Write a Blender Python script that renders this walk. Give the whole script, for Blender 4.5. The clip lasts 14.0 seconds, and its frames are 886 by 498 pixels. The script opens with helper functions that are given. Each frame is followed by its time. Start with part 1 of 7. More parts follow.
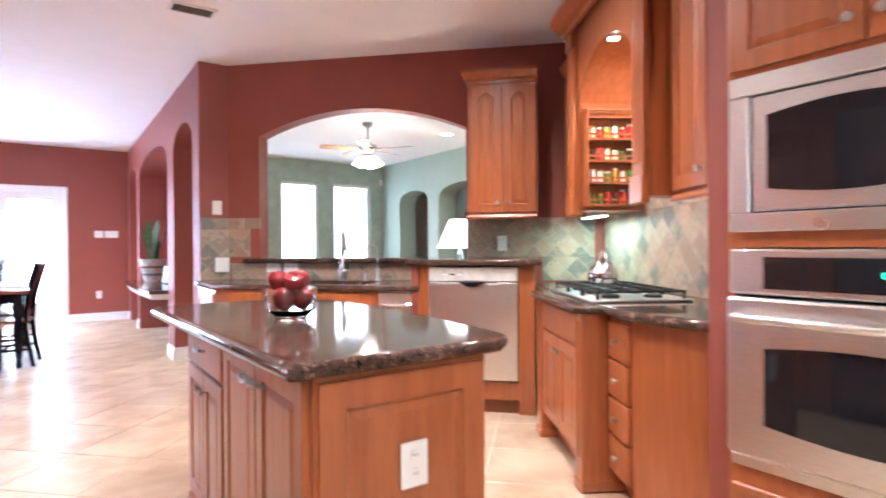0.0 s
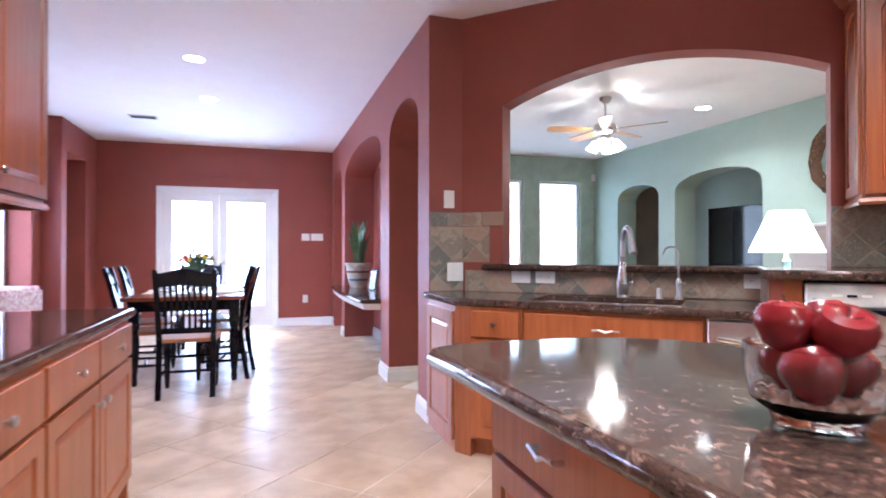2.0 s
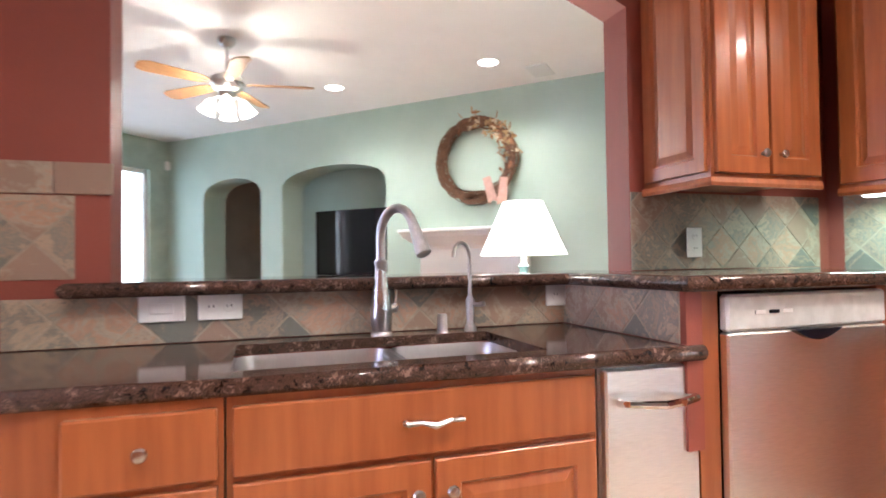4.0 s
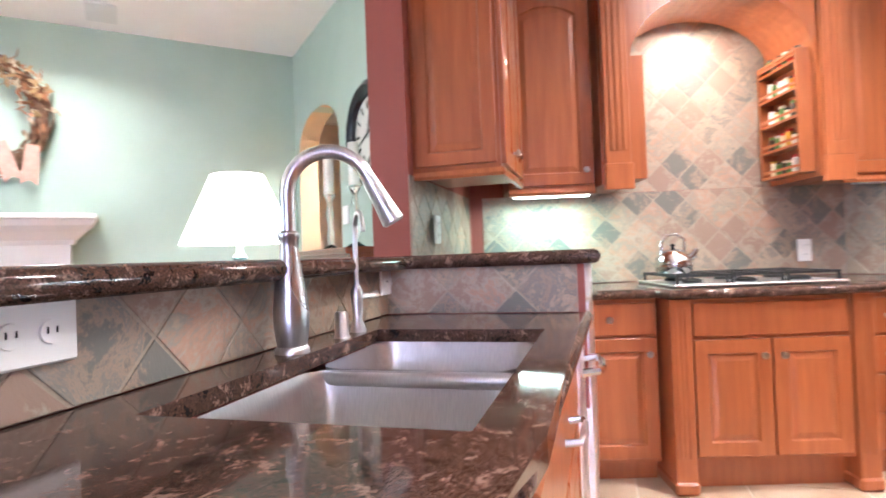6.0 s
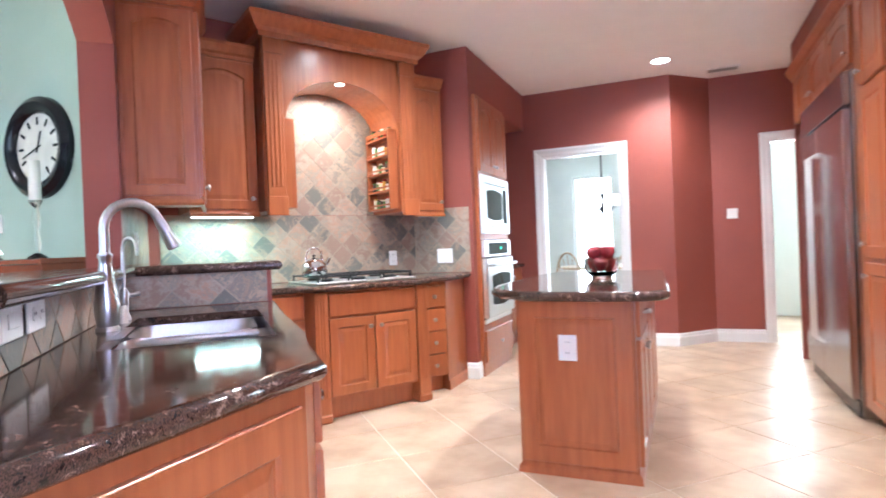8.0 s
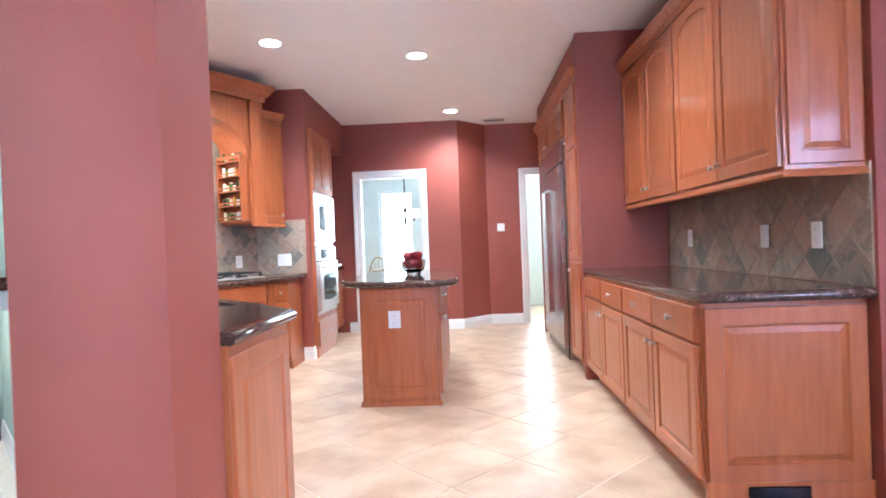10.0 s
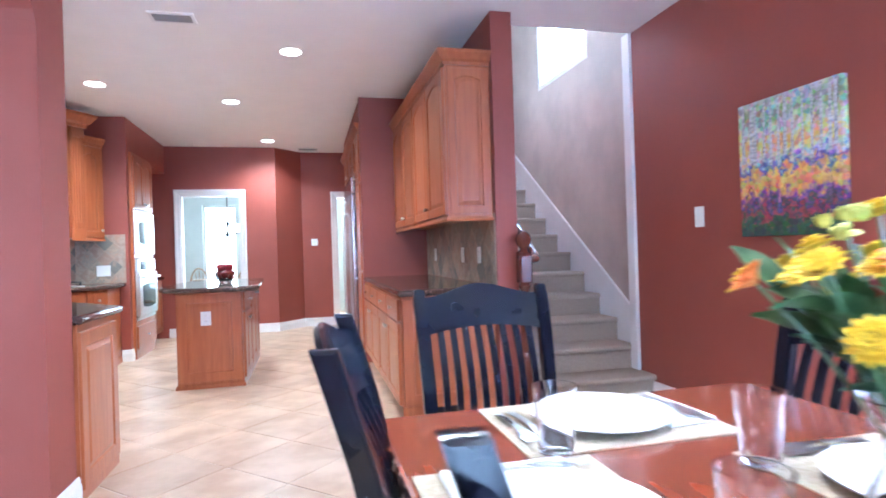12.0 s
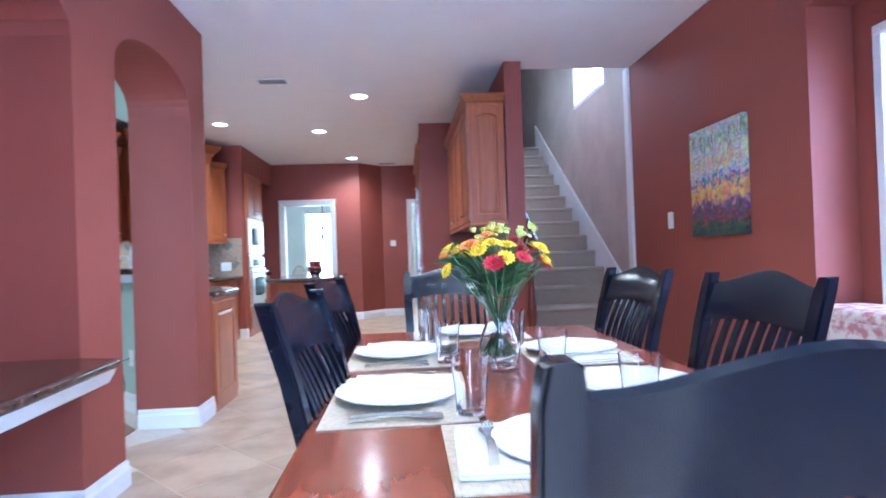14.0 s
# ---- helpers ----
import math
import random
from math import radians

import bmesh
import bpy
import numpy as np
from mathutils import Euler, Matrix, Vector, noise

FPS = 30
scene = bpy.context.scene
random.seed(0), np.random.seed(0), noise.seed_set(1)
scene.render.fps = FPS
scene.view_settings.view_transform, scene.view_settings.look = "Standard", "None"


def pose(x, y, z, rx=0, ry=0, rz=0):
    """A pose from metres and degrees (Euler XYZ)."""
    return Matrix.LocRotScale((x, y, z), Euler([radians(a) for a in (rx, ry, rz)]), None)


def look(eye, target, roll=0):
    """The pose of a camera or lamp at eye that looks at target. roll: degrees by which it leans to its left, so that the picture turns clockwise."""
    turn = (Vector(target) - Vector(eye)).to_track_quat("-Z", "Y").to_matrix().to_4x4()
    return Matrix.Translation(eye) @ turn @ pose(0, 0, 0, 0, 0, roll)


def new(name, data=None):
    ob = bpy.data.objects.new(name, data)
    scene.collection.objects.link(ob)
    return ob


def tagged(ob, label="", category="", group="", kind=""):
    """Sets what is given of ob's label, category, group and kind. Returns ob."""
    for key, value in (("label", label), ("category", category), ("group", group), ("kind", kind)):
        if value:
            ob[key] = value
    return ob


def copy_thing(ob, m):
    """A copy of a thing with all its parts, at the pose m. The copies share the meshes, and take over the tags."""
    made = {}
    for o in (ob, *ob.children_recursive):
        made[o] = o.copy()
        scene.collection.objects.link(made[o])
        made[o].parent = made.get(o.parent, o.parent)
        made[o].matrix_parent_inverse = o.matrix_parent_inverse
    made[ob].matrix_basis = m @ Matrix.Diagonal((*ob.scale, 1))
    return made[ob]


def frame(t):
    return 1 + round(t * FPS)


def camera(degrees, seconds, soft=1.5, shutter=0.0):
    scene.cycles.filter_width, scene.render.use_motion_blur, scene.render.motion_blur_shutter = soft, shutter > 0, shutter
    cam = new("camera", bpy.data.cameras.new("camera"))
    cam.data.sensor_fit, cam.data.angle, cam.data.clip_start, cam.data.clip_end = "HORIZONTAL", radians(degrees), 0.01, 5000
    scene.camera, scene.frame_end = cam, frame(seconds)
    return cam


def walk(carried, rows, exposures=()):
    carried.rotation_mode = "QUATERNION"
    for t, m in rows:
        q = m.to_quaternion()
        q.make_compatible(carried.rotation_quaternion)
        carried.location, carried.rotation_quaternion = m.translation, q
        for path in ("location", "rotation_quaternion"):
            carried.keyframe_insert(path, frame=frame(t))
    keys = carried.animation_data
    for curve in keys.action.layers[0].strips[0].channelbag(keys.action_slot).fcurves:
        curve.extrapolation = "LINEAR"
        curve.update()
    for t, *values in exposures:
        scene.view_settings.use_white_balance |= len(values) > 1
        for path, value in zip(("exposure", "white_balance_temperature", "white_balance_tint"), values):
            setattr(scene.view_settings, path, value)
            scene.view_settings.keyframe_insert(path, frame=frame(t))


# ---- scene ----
cam = camera(76.8, 14.0, soft=1.7, shutter=0.35)
PATH = [
    (0, (0.039, -0.318, 1.156), (1.184, 1.322, 1.146), -0.4),
    (0.5, (0.074, -0.002, 1.179), (0.896, 1.821, 1.175), -0.3),
    (1, (0.01, 0.355, 1.155), (0.555, 2.279, 1.159), -0.1),
    (1.5, (-0.033, 0.728, 1.138), (0.5, 2.656, 1.146), 0.0),
    (2, (-0.004, 1.146, 1.137), (0.612, 3.049, 1.151), 0.0),
    (2.5, (0.066, 1.555, 1.134), (0.957, 3.345, 1.152), -0.1),
    (3, (0.185, 2.010, 1.132), (1.408, 3.593, 1.153), -0.2),
    (5.3, (0.801, 3.847, 1.066), (2.785, 3.603, 1.108), -1.7),
    (5.5, (0.828, 3.941, 1.061), (2.783, 3.519, 1.095), -1.7),
    (6, (0.873, 4.186, 1.057), (2.616, 3.206, 1.086), -2.2),
    (6.5, (0.775, 4.437, 1.074), (2.323, 3.171, 1.092), -2.2),
    (7, (0.621, 4.66, 1.08), (1.935, 3.151, 1.09), -2.2),
    (7.5, (0.487, 4.873, 1.098), (1.528, 3.165, 1.098), -2.3),
    (8, (0.352, 5.081, 1.097), (1.14, 3.242, 1.089), -2.3),
    (8.5, (0.322, 5.305, 1.097), (0.831, 3.371, 1.082), -2.3),
    (8.7, (0.317, 5.42, 1.098), (0.719, 3.46, 1.081), -2.4),
    (10.8, (0.335, 6.892, 1.115), (0.319, 4.892, 1.108), -1.7),
    (11, (0.272, 7.022, 1.11), (0.2, 5.024, 1.114), -1.6),
    (11.5, (0.165, 7.375, 1.114), (-0.173, 5.403, 1.118), -1.7),
    (12, (-0.008, 7.666, 1.136), (-0.481, 5.723, 1.139), -1.8),
    (12.5, (-0.098, 7.96, 1.142), (-0.613, 6.028, 1.141), -1.9),
    (13, (-0.172, 8.255, 1.138), (-0.684, 6.322, 1.138), -2.0),
    (13.5, (-0.25, 8.565, 1.108), (-0.638, 6.603, 1.112), -2.1),
    (14, (-0.359, 8.857, 1.096), (-0.491, 6.862, 1.113), -2.0),
]

# the clip's camera adapts its exposure and white balance on the way
EXPOSURES = [(0, 1.12, 5850, 9), (0.5, 1.06, 5800, 9), (1.0, 0.92, 5600, 9), (1.5, 0.78, 5450, 9), (2.0, 0.64, 5400, 9), (2.5, 0.56, 5700, 10), (3.0, 0.54, 6050, 10), (5.3, 1.22, 5950, 10), (6.5, 1.22, 5650, 8), (7.5, 1.12, 5450, 6), (8.5, 1.12, 5250, 4), (11.0, 1.17, 5050, 2), (12.0, 1.10, 4850, 1), (12.5, 1.03, 4750, 1), (13.3, 0.84, 4600, 0), (14.0, 0.56, 4600, 0)]
walk(cam, [(t, look(eye, target, roll)) for t, eye, target, roll in PATH], EXPOSURES)

# ---- light ----
world = bpy.data.worlds.new("world")
scene.world = world
world.use_nodes = True
wn = world.node_tree
sky = wn.nodes.new("ShaderNodeTexSky")
sky.sky_type = "NISHITA"
sky.sun_disc = False
sky.sun_elevation, sky.sun_rotation = radians(50), radians(20)
wn.links.new(sky.outputs[0], wn.nodes["Background"].inputs[0])
wn.nodes["Background"].inputs[1].default_value = 0.15
sun = new("sun", bpy.data.lights.new("sun", "SUN"))
sun.data.energy, sun.data.angle, sun.data.color = 3.0, radians(0.5), (1, 0.96, 0.9)
sun.matrix_world = pose(0, 0, 8, 40, 0, 200)

H, CT, LEDGE = 2.735, 0.88, 1.065
S2 = math.sqrt(0.5)


def area(name, m, w, h, power, color=(1, 1, 1), spread=180):
    ob = new(name, bpy.data.lights.new(name, "AREA"))
    ob.data.shape, ob.data.size, ob.data.size_y = "RECTANGLE", w, h
    ob.data.energy, ob.data.color, ob.data.spread = power, color, radians(spread)
    ob.matrix_world = m
    return ob


DAY = (0.66, 0.79, 1.0)
area("sky_french", look((-0.6, 10.6, 1.1), (-0.6, 0, 1.1)), 1.7, 1.9, 84, (0.56, 0.69, 1.0))
area("sky_bay", look((-3.2, 7.4, 1.5), (5, 7.4, 1.2)), 2.2, 1.5, 150, (0.66, 0.68, 1.0))
area("sky_stair", look((-2.75, 2.6, 3.4), (0, 2.8, 2.0)), 1.1, 1.0, 75, DAY)
area("sky_living", look((3.8, 10.0, 1.5), (3.8, 0, 1.2)), 3.4, 1.8, 42, DAY)
area("sky_breakfast", look((1.3, -4.9, 1.6), (1.3, 0, 1.2)), 2.6, 1.8, 75, (0.9, 0.95, 1.0))
# added fill lamp inside the windowless hall, brightens the doorway
area("sky_hall", look((-1.0, -3.2, 1.6), (-1.0, 0, 1.3)), 1.2, 1.6, 42, (0.98, 1, 0.95))

# ---- materials ----
MATS = {}


def mat(name, color, rough=0.5, metal=0.0, color2=None, scale=6.0, stretch=(1, 1, 1), bump=0.0, bscale=40.0,
        coat=0.0, emit=0.0, contrast=0.5, vary=0.0, spec=0.5, detail=4.0, rvar=0.08):
    if name in MATS:
        return MATS[name]
    m = bpy.data.materials.new(name)
    m.use_nodes = True
    nt = m.node_tree
    N, L = nt.nodes, nt.links
    b = N["Principled BSDF"]
    b.inputs["Roughness"].default_value, b.inputs["Metallic"].default_value = rough, metal
    b.inputs["Specular IOR Level"].default_value = spec
    b.inputs["Coat Weight"].default_value, b.inputs["Coat Roughness"].default_value = coat, 0.12
    c1, c2 = (*color, 1), (*(color2 or [c * 0.82 for c in color]), 1)
    geo = N.new("ShaderNodeNewGeometry")
    mp = N.new("ShaderNodeMapping")
    mp.inputs["Scale"].default_value = stretch
    L.new(geo.outputs["Position"], mp.inputs["Vector"])
    no = N.new("ShaderNodeTexNoise")
    no.inputs["Scale"].default_value, no.inputs["Detail"].default_value = scale, detail
    L.new(mp.outputs[0], no.inputs["Vector"])
    ra = N.new("ShaderNodeValToRGB")
    ra.color_ramp.elements[0].position, ra.color_ramp.elements[1].position = 0.5 - 0.3 * contrast, 0.5 + 0.3 * contrast
    ra.color_ramp.elements[0].color, ra.color_ramp.elements[1].color = c2, c1
    L.new(no.outputs[0], ra.inputs[0])
    out = ra.outputs[0]
    if vary:
        oi = N.new("ShaderNodeObjectInfo")
        hs = N.new("ShaderNodeHueSaturation")
        mr = N.new("ShaderNodeMapRange")
        mr.inputs[3].default_value, mr.inputs[4].default_value = 1 - vary, 1 + vary
        L.new(oi.outputs["Random"], mr.inputs[0])
        L.new(mr.outputs[0], hs.inputs["Value"])
        L.new(out, hs.inputs["Color"])
        out = hs.outputs[0]
    L.new(out, b.inputs["Base Color"])
    if rvar:
        rr = N.new("ShaderNodeMapRange")
        rr.inputs[3].default_value, rr.inputs[4].default_value = max(0.02, rough - rvar), min(1, rough + rvar)
        n3 = N.new("ShaderNodeTexNoise")
        n3.inputs["Scale"].default_value = 3.0
        L.new(geo.outputs["Position"], n3.inputs["Vector"])
        L.new(n3.outputs[0], rr.inputs[0])
        L.new(rr.outputs[0], b.inputs["Roughness"])
    if bump:
        n2 = N.new("ShaderNodeTexNoise")
        n2.inputs["Scale"].default_value, n2.inputs["Detail"].default_value = bscale, 3
        L.new(mp.outputs[0], n2.inputs["Vector"])
        bu = N.new("ShaderNodeBump")
        bu.inputs["Strength"].default_value, bu.inputs["Distance"].default_value = bump, 0.01
        L.new(n2.outputs[0], bu.inputs["Height"])
        L.new(bu.outputs[0], b.inputs["Normal"])
    if emit:
        b.inputs["Emission Color"].default_value, b.inputs["Emission Strength"].default_value = c1, emit
    MATS[name] = m
    return m


def glass(name, color=(1, 1, 1), rough=0.0, ior=1.45):
    if name in MATS:
        return MATS[name]
    m = bpy.data.materials.new(name)
    m.use_nodes = True
    b = m.node_tree.nodes["Principled BSDF"]
    b.inputs["Base Color"].default_value = (*color, 1)
    b.inputs["Roughness"].default_value, b.inputs["IOR"].default_value = rough, ior
    b.inputs["Transmission Weight"].default_value = 1.0
    MATS[name] = m
    return m


def speckled(name, colors, scale, rough, bump=0.0, random_pick=False):
    """Polished stone or slate: a ramp of tones over noise at two scales, with fine flecks."""
    m = bpy.data.materials.new(name)
    m.use_nodes = True
    N, L = m.node_tree.nodes, m.node_tree.links
    b = N["Principled BSDF"]
    b.inputs["Roughness"].default_value = rough
    geo = N.new("ShaderNodeNewGeometry")
    big, fine = N.new("ShaderNodeTexNoise"), N.new("ShaderNodeTexNoise")
    big.inputs["Scale"].default_value, big.inputs["Detail"].default_value = scale, 6
    big.inputs["Roughness"].default_value = 0.75
    big.inputs["Distortion"].default_value = 0.6 if random_pick else 0.35
    fine.inputs["Scale"].default_value, fine.inputs["Detail"].default_value = scale * 9, 3
    ra = N.new("ShaderNodeValToRGB")
    el = ra.color_ramp.elements
    while len(el) < len(colors):
        el.new(0.5)
    for i, c in enumerate(colors):
        el[i].position = 0.1 + 0.8 * i / (len(colors) - 1) if random_pick else 0.36 + 0.28 * i / (len(colors) - 1)
        el[i].color = (*c, 1)
    L.new(geo.outputs["Position"], big.inputs["Vector"])
    L.new(geo.outputs["Position"], fine.inputs["Vector"])
    mix = N.new("ShaderNodeMath")
    mix.operation = "MULTIPLY_ADD"
    mix.inputs[1].default_value = 0.35 if not random_pick else 0.25
    L.new(fine.outputs[0], mix.inputs[0])
    if random_pick:
        oi = N.new("ShaderNodeObjectInfo")
        add = N.new("ShaderNodeMath")
        add.operation = "MULTIPLY_ADD"
        add.inputs[1].default_value = 1.5
        L.new(big.outputs[0], add.inputs[0])
        sub = N.new("ShaderNodeMath")
        sub.operation = "SUBTRACT"
        L.new(oi.outputs["Random"], sub.inputs[0])
        sub.inputs[1].default_value = 0.86
        L.new(sub.outputs[0], add.inputs[2])
        L.new(add.outputs[0], mix.inputs[2])
    else:
        sub = N.new("ShaderNodeMath")
        sub.operation = "SUBTRACT"
        L.new(big.outputs[0], sub.inputs[0])
        sub.inputs[1].default_value = 0.175
        L.new(sub.outputs[0], mix.inputs[2])
    L.new(mix.outputs[0], ra.inputs[0])
    L.new(ra.outputs[0], b.inputs["Base Color"])
    if bump:
        bu = N.new("ShaderNodeBump")
        bu.inputs["Strength"].default_value, bu.inputs["Distance"].default_value = bump, 0.01
        L.new(big.outputs[0], bu.inputs["Height"])
        L.new(bu.outputs[0], b.inputs["Normal"])
    MATS[name] = m
    return m


RED = mat("terracotta_paint", (0.28, 0.068, 0.045), 0.55, color2=(0.258, 0.060, 0.039), scale=3, bump=0.12, bscale=160)
GREEN = mat("sage_paint", (0.40, 0.50, 0.43), 0.6, color2=(0.37, 0.47, 0.40), scale=3, bump=0.1, bscale=160)
BEIGE = mat("taupe_paint", (0.52, 0.435, 0.37), 0.6, scale=3, bump=0.1, bscale=160)
SAND = mat("sand_paint", (0.62, 0.47, 0.30), 0.6, scale=3, bump=0.1, bscale=160)
PALE = mat("pale_paint", (0.72, 0.75, 0.72), 0.6, color2=(0.68, 0.71, 0.68), scale=3, bump=0.1, bscale=160)
CEIL = mat("ceiling_paint", (0.92, 0.90, 0.88), 0.8, color2=(0.90, 0.88, 0.86), scale=4, bump=0.25, bscale=120)
WHITE = mat("white_trim_paint", (0.80, 0.79, 0.77), 0.35, color2=(0.76, 0.75, 0.73), scale=4)
PLASTIC = mat("white_plastic", (0.80, 0.79, 0.76), 0.35, color2=(0.78, 0.77, 0.74), scale=9)
SLOT = mat("dark_slot", (0.03, 0.03, 0.03), 0.5)
WOOD = mat("cherry_cabinet_wood", (0.405, 0.122, 0.039), 0.33, color2=(0.32, 0.088, 0.028), scale=5, stretch=(7, 7, 0.6), bump=0.06, bscale=14, coat=0.35, vary=0.10, contrast=0.6)
# darker copy of the cherry: shade of the toe recesses put into the colour
WOOD_SHADE = mat("cherry_cabinet_shadow", (0.20, 0.055, 0.018), 0.5, scale=5, stretch=(7, 7, 0.6))
TABLE = mat("mahogany_table_wood", (0.22, 0.052, 0.022), 0.2, color2=(0.17, 0.039, 0.017), scale=4, stretch=(9, 0.6, 9), coat=0.5)
SEAT = mat("honey_seat_wood", (0.36, 0.13, 0.04), 0.35, color2=(0.26, 0.085, 0.03), scale=5, stretch=(1, 8, 8), coat=0.3)
BLACK = mat("black_satin_lacquer", (0.004, 0.0045, 0.009), 0.18, color2=(0.006, 0.007, 0.013), scale=20, coat=0.0, spec=0.3, rvar=0.03)
STEEL = mat("brushed_steel", (0.88, 0.88, 0.87), 0.32, 1.0, color2=(0.78, 0.78, 0.78), scale=30, stretch=(1, 1, 25), bump=0.02, bscale=30)
STEEL2 = mat("brushed_steel_sink", (0.62, 0.61, 0.60), 0.33, 1.0, color2=(0.54, 0.53, 0.53), scale=40, stretch=(20, 1, 1))
NICKEL = mat("satin_nickel", (0.58, 0.57, 0.57), 0.29, 1.0, color2=(0.50, 0.49, 0.49), scale=30, stretch=(6, 6, 1))
CHROME = mat("chrome", (0.75, 0.75, 0.76), 0.06, 1.0, scale=20, rvar=0.03)
FRIDGE = mat("dark_brushed_steel", (0.52, 0.51, 0.52), 0.20, 1.0, color2=(0.44, 0.43, 0.44), scale=30, stretch=(1, 1, 25), bump=0.02, bscale=30)
BLACKGLASS = mat("black_glass", (0.012, 0.012, 0.016), 0.05, scale=5, rvar=0.02)
IRON = mat("cast_iron", (0.02, 0.02, 0.02), 0.55, scale=30, bump=0.2, bscale=200)
GRANITE = speckled("brown_granite", [(0.006, 0.006, 0.007), (0.020, 0.013, 0.011), (0.12, 0.062, 0.044), (0.010, 0.008, 0.008), (0.13, 0.072, 0.054), (0.24, 0.155, 0.12)], 34, 0.08)
GRANITE.node_tree.nodes["Principled BSDF"].inputs["Specular IOR Level"].default_value = 0.36
SLATE = speckled("slate_tile", [(0.17, 0.165, 0.14), (0.34, 0.25, 0.18), (0.21, 0.20, 0.17), (0.44, 0.32, 0.22), (0.29, 0.265, 0.21), (0.43, 0.25, 0.165), (0.39, 0.33, 0.25), (0.31, 0.21, 0.155)], 9, 0.5, 0.35, True)
GROUT = mat("sand_grout", (0.40, 0.33, 0.25), 0.85, scale=60, bump=0.2, bscale=200)
FLOORTILE = mat("beige_floor_tile", (0.60, 0.455, 0.325), 0.33, color2=(0.43, 0.295, 0.19), scale=3.4, bump=0.04, bscale=30, vary=0.07, detail=9, contrast=0.42, rvar=0.1)
FLOORGROUT = mat("beige_floor_grout", (0.80, 0.73, 0.65), 0.85, scale=60)
HARDWOOD = mat("oak_floor", (0.30, 0.13, 0.055), 0.3, color2=(0.2, 0.08, 0.035), scale=4, stretch=(8, 0.7, 8), coat=0.3)
CARPET = mat("taupe_carpet", (0.50, 0.395, 0.30), 0.95, color2=(0.42, 0.325, 0.245), scale=120, bump=0.7, bscale=350, rvar=0)
GLASS = glass("clear_glass")
PANE = glass("window_pane", (1, 1, 1), 0.0, 1.02)
LAMPGLOW = mat("downlight_glow", (1, 0.93, 0.82), emit=9)
OUTSIDE = mat("bright_daylight", (0.9, 0.97, 1.0), emit=2.0, color2=(0.72, 0.90, 0.86), scale=1.2)


# ---- builders ----
def part(name, bm, material, parent=None, label="", smooth=False, m=None):
    me = bpy.data.meshes.new(name)
    bmesh.ops.recalc_face_normals(bm, faces=bm.faces)
    bm.to_mesh(me)
    bm.free()
    for x in (material if isinstance(material, (list, tuple)) else [material]):
        me.materials.append(x)
    if smooth:
        me.shade_smooth()
        me.set_sharp_from_angle(angle=radians(40))
    ob = new(name, me)
    if parent is not None:
        ob.parent = parent
    if m is not None:
        ob.matrix_local = m
    if label:
        ob["label"] = label
    return ob


def thing(name, m, label, category, group="", kind=""):
    ob = new(name)
    ob.empty_display_size = 0.05
    ob.matrix_world = m
    return tagged(ob, label, category, group, kind)


def bx(bm, x0, y0, z0, x1, y1, z1, bev=0.0, m=None, seg=1):
    vs = [bm.verts.new((x, y, z)) for z in (z0, z1) for x, y in ((x0, y0), (x1, y0), (x1, y1), (x0, y1))]
    fs = [bm.faces.new([vs[i] for i in q]) for q in ((3, 2, 1, 0), (4, 5, 6, 7), (0, 1, 5, 4), (1, 2, 6, 5), (2, 3, 7, 6), (3, 0, 4, 7))]
    if m is not None:
        bmesh.ops.transform(bm, matrix=m, verts=vs)
    if bev:
        bmesh.ops.bevel(bm, geom=list({e for f in fs for e in f.edges}), offset=bev, segments=seg, profile=0.6, affect="EDGES")
    return bm


def box(*a, **k):
    return bx(bmesh.new(), *a, **k)


def prism(bm, pts, z0, z1, m=None, bev=0.0, seg=2):
    lo = [bm.verts.new((x, y, z0)) for x, y in pts]
    hi = [bm.verts.new((x, y, z1)) for x, y in pts]
    n = len(pts)
    fs = [bm.faces.new(lo[::-1]), bm.faces.new(hi)] + [bm.faces.new((lo[i], lo[(i + 1) % n], hi[(i + 1) % n], hi[i])) for i in range(n)]
    if m is not None:
        bmesh.ops.transform(bm, matrix=m, verts=lo + hi)
    if bev:
        bmesh.ops.bevel(bm, geom=list(fs[0].edges) + list(fs[1].edges), offset=bev, segments=seg, profile=0.5, affect="EDGES")
    return bm


def lathe(bm, prof, n=24, m=None):
    rings = []
    for r, z in prof:
        if r < 1e-5:
            rings.append([bm.verts.new((0, 0, z))])
        else:
            rings.append([bm.verts.new((r * math.cos(2 * math.pi * i / n), r * math.sin(2 * math.pi * i / n), z)) for i in range(n)])
    for a, b in zip(rings, rings[1:]):
        for i in range(n):
            j = (i + 1) % n
            if len(a) == 1 and len(b) > 1:
                bm.faces.new((a[0], b[i], b[j]))
            elif len(b) == 1 and len(a) > 1:
                bm.faces.new((a[i], a[j], b[0]))
            elif len(a) > 1:
                bm.faces.new((a[i], a[j], b[j], b[i]))
    if m is not None:
        bmesh.ops.transform(bm, matrix=m, verts=[v for r in rings for v in r])
    return bm


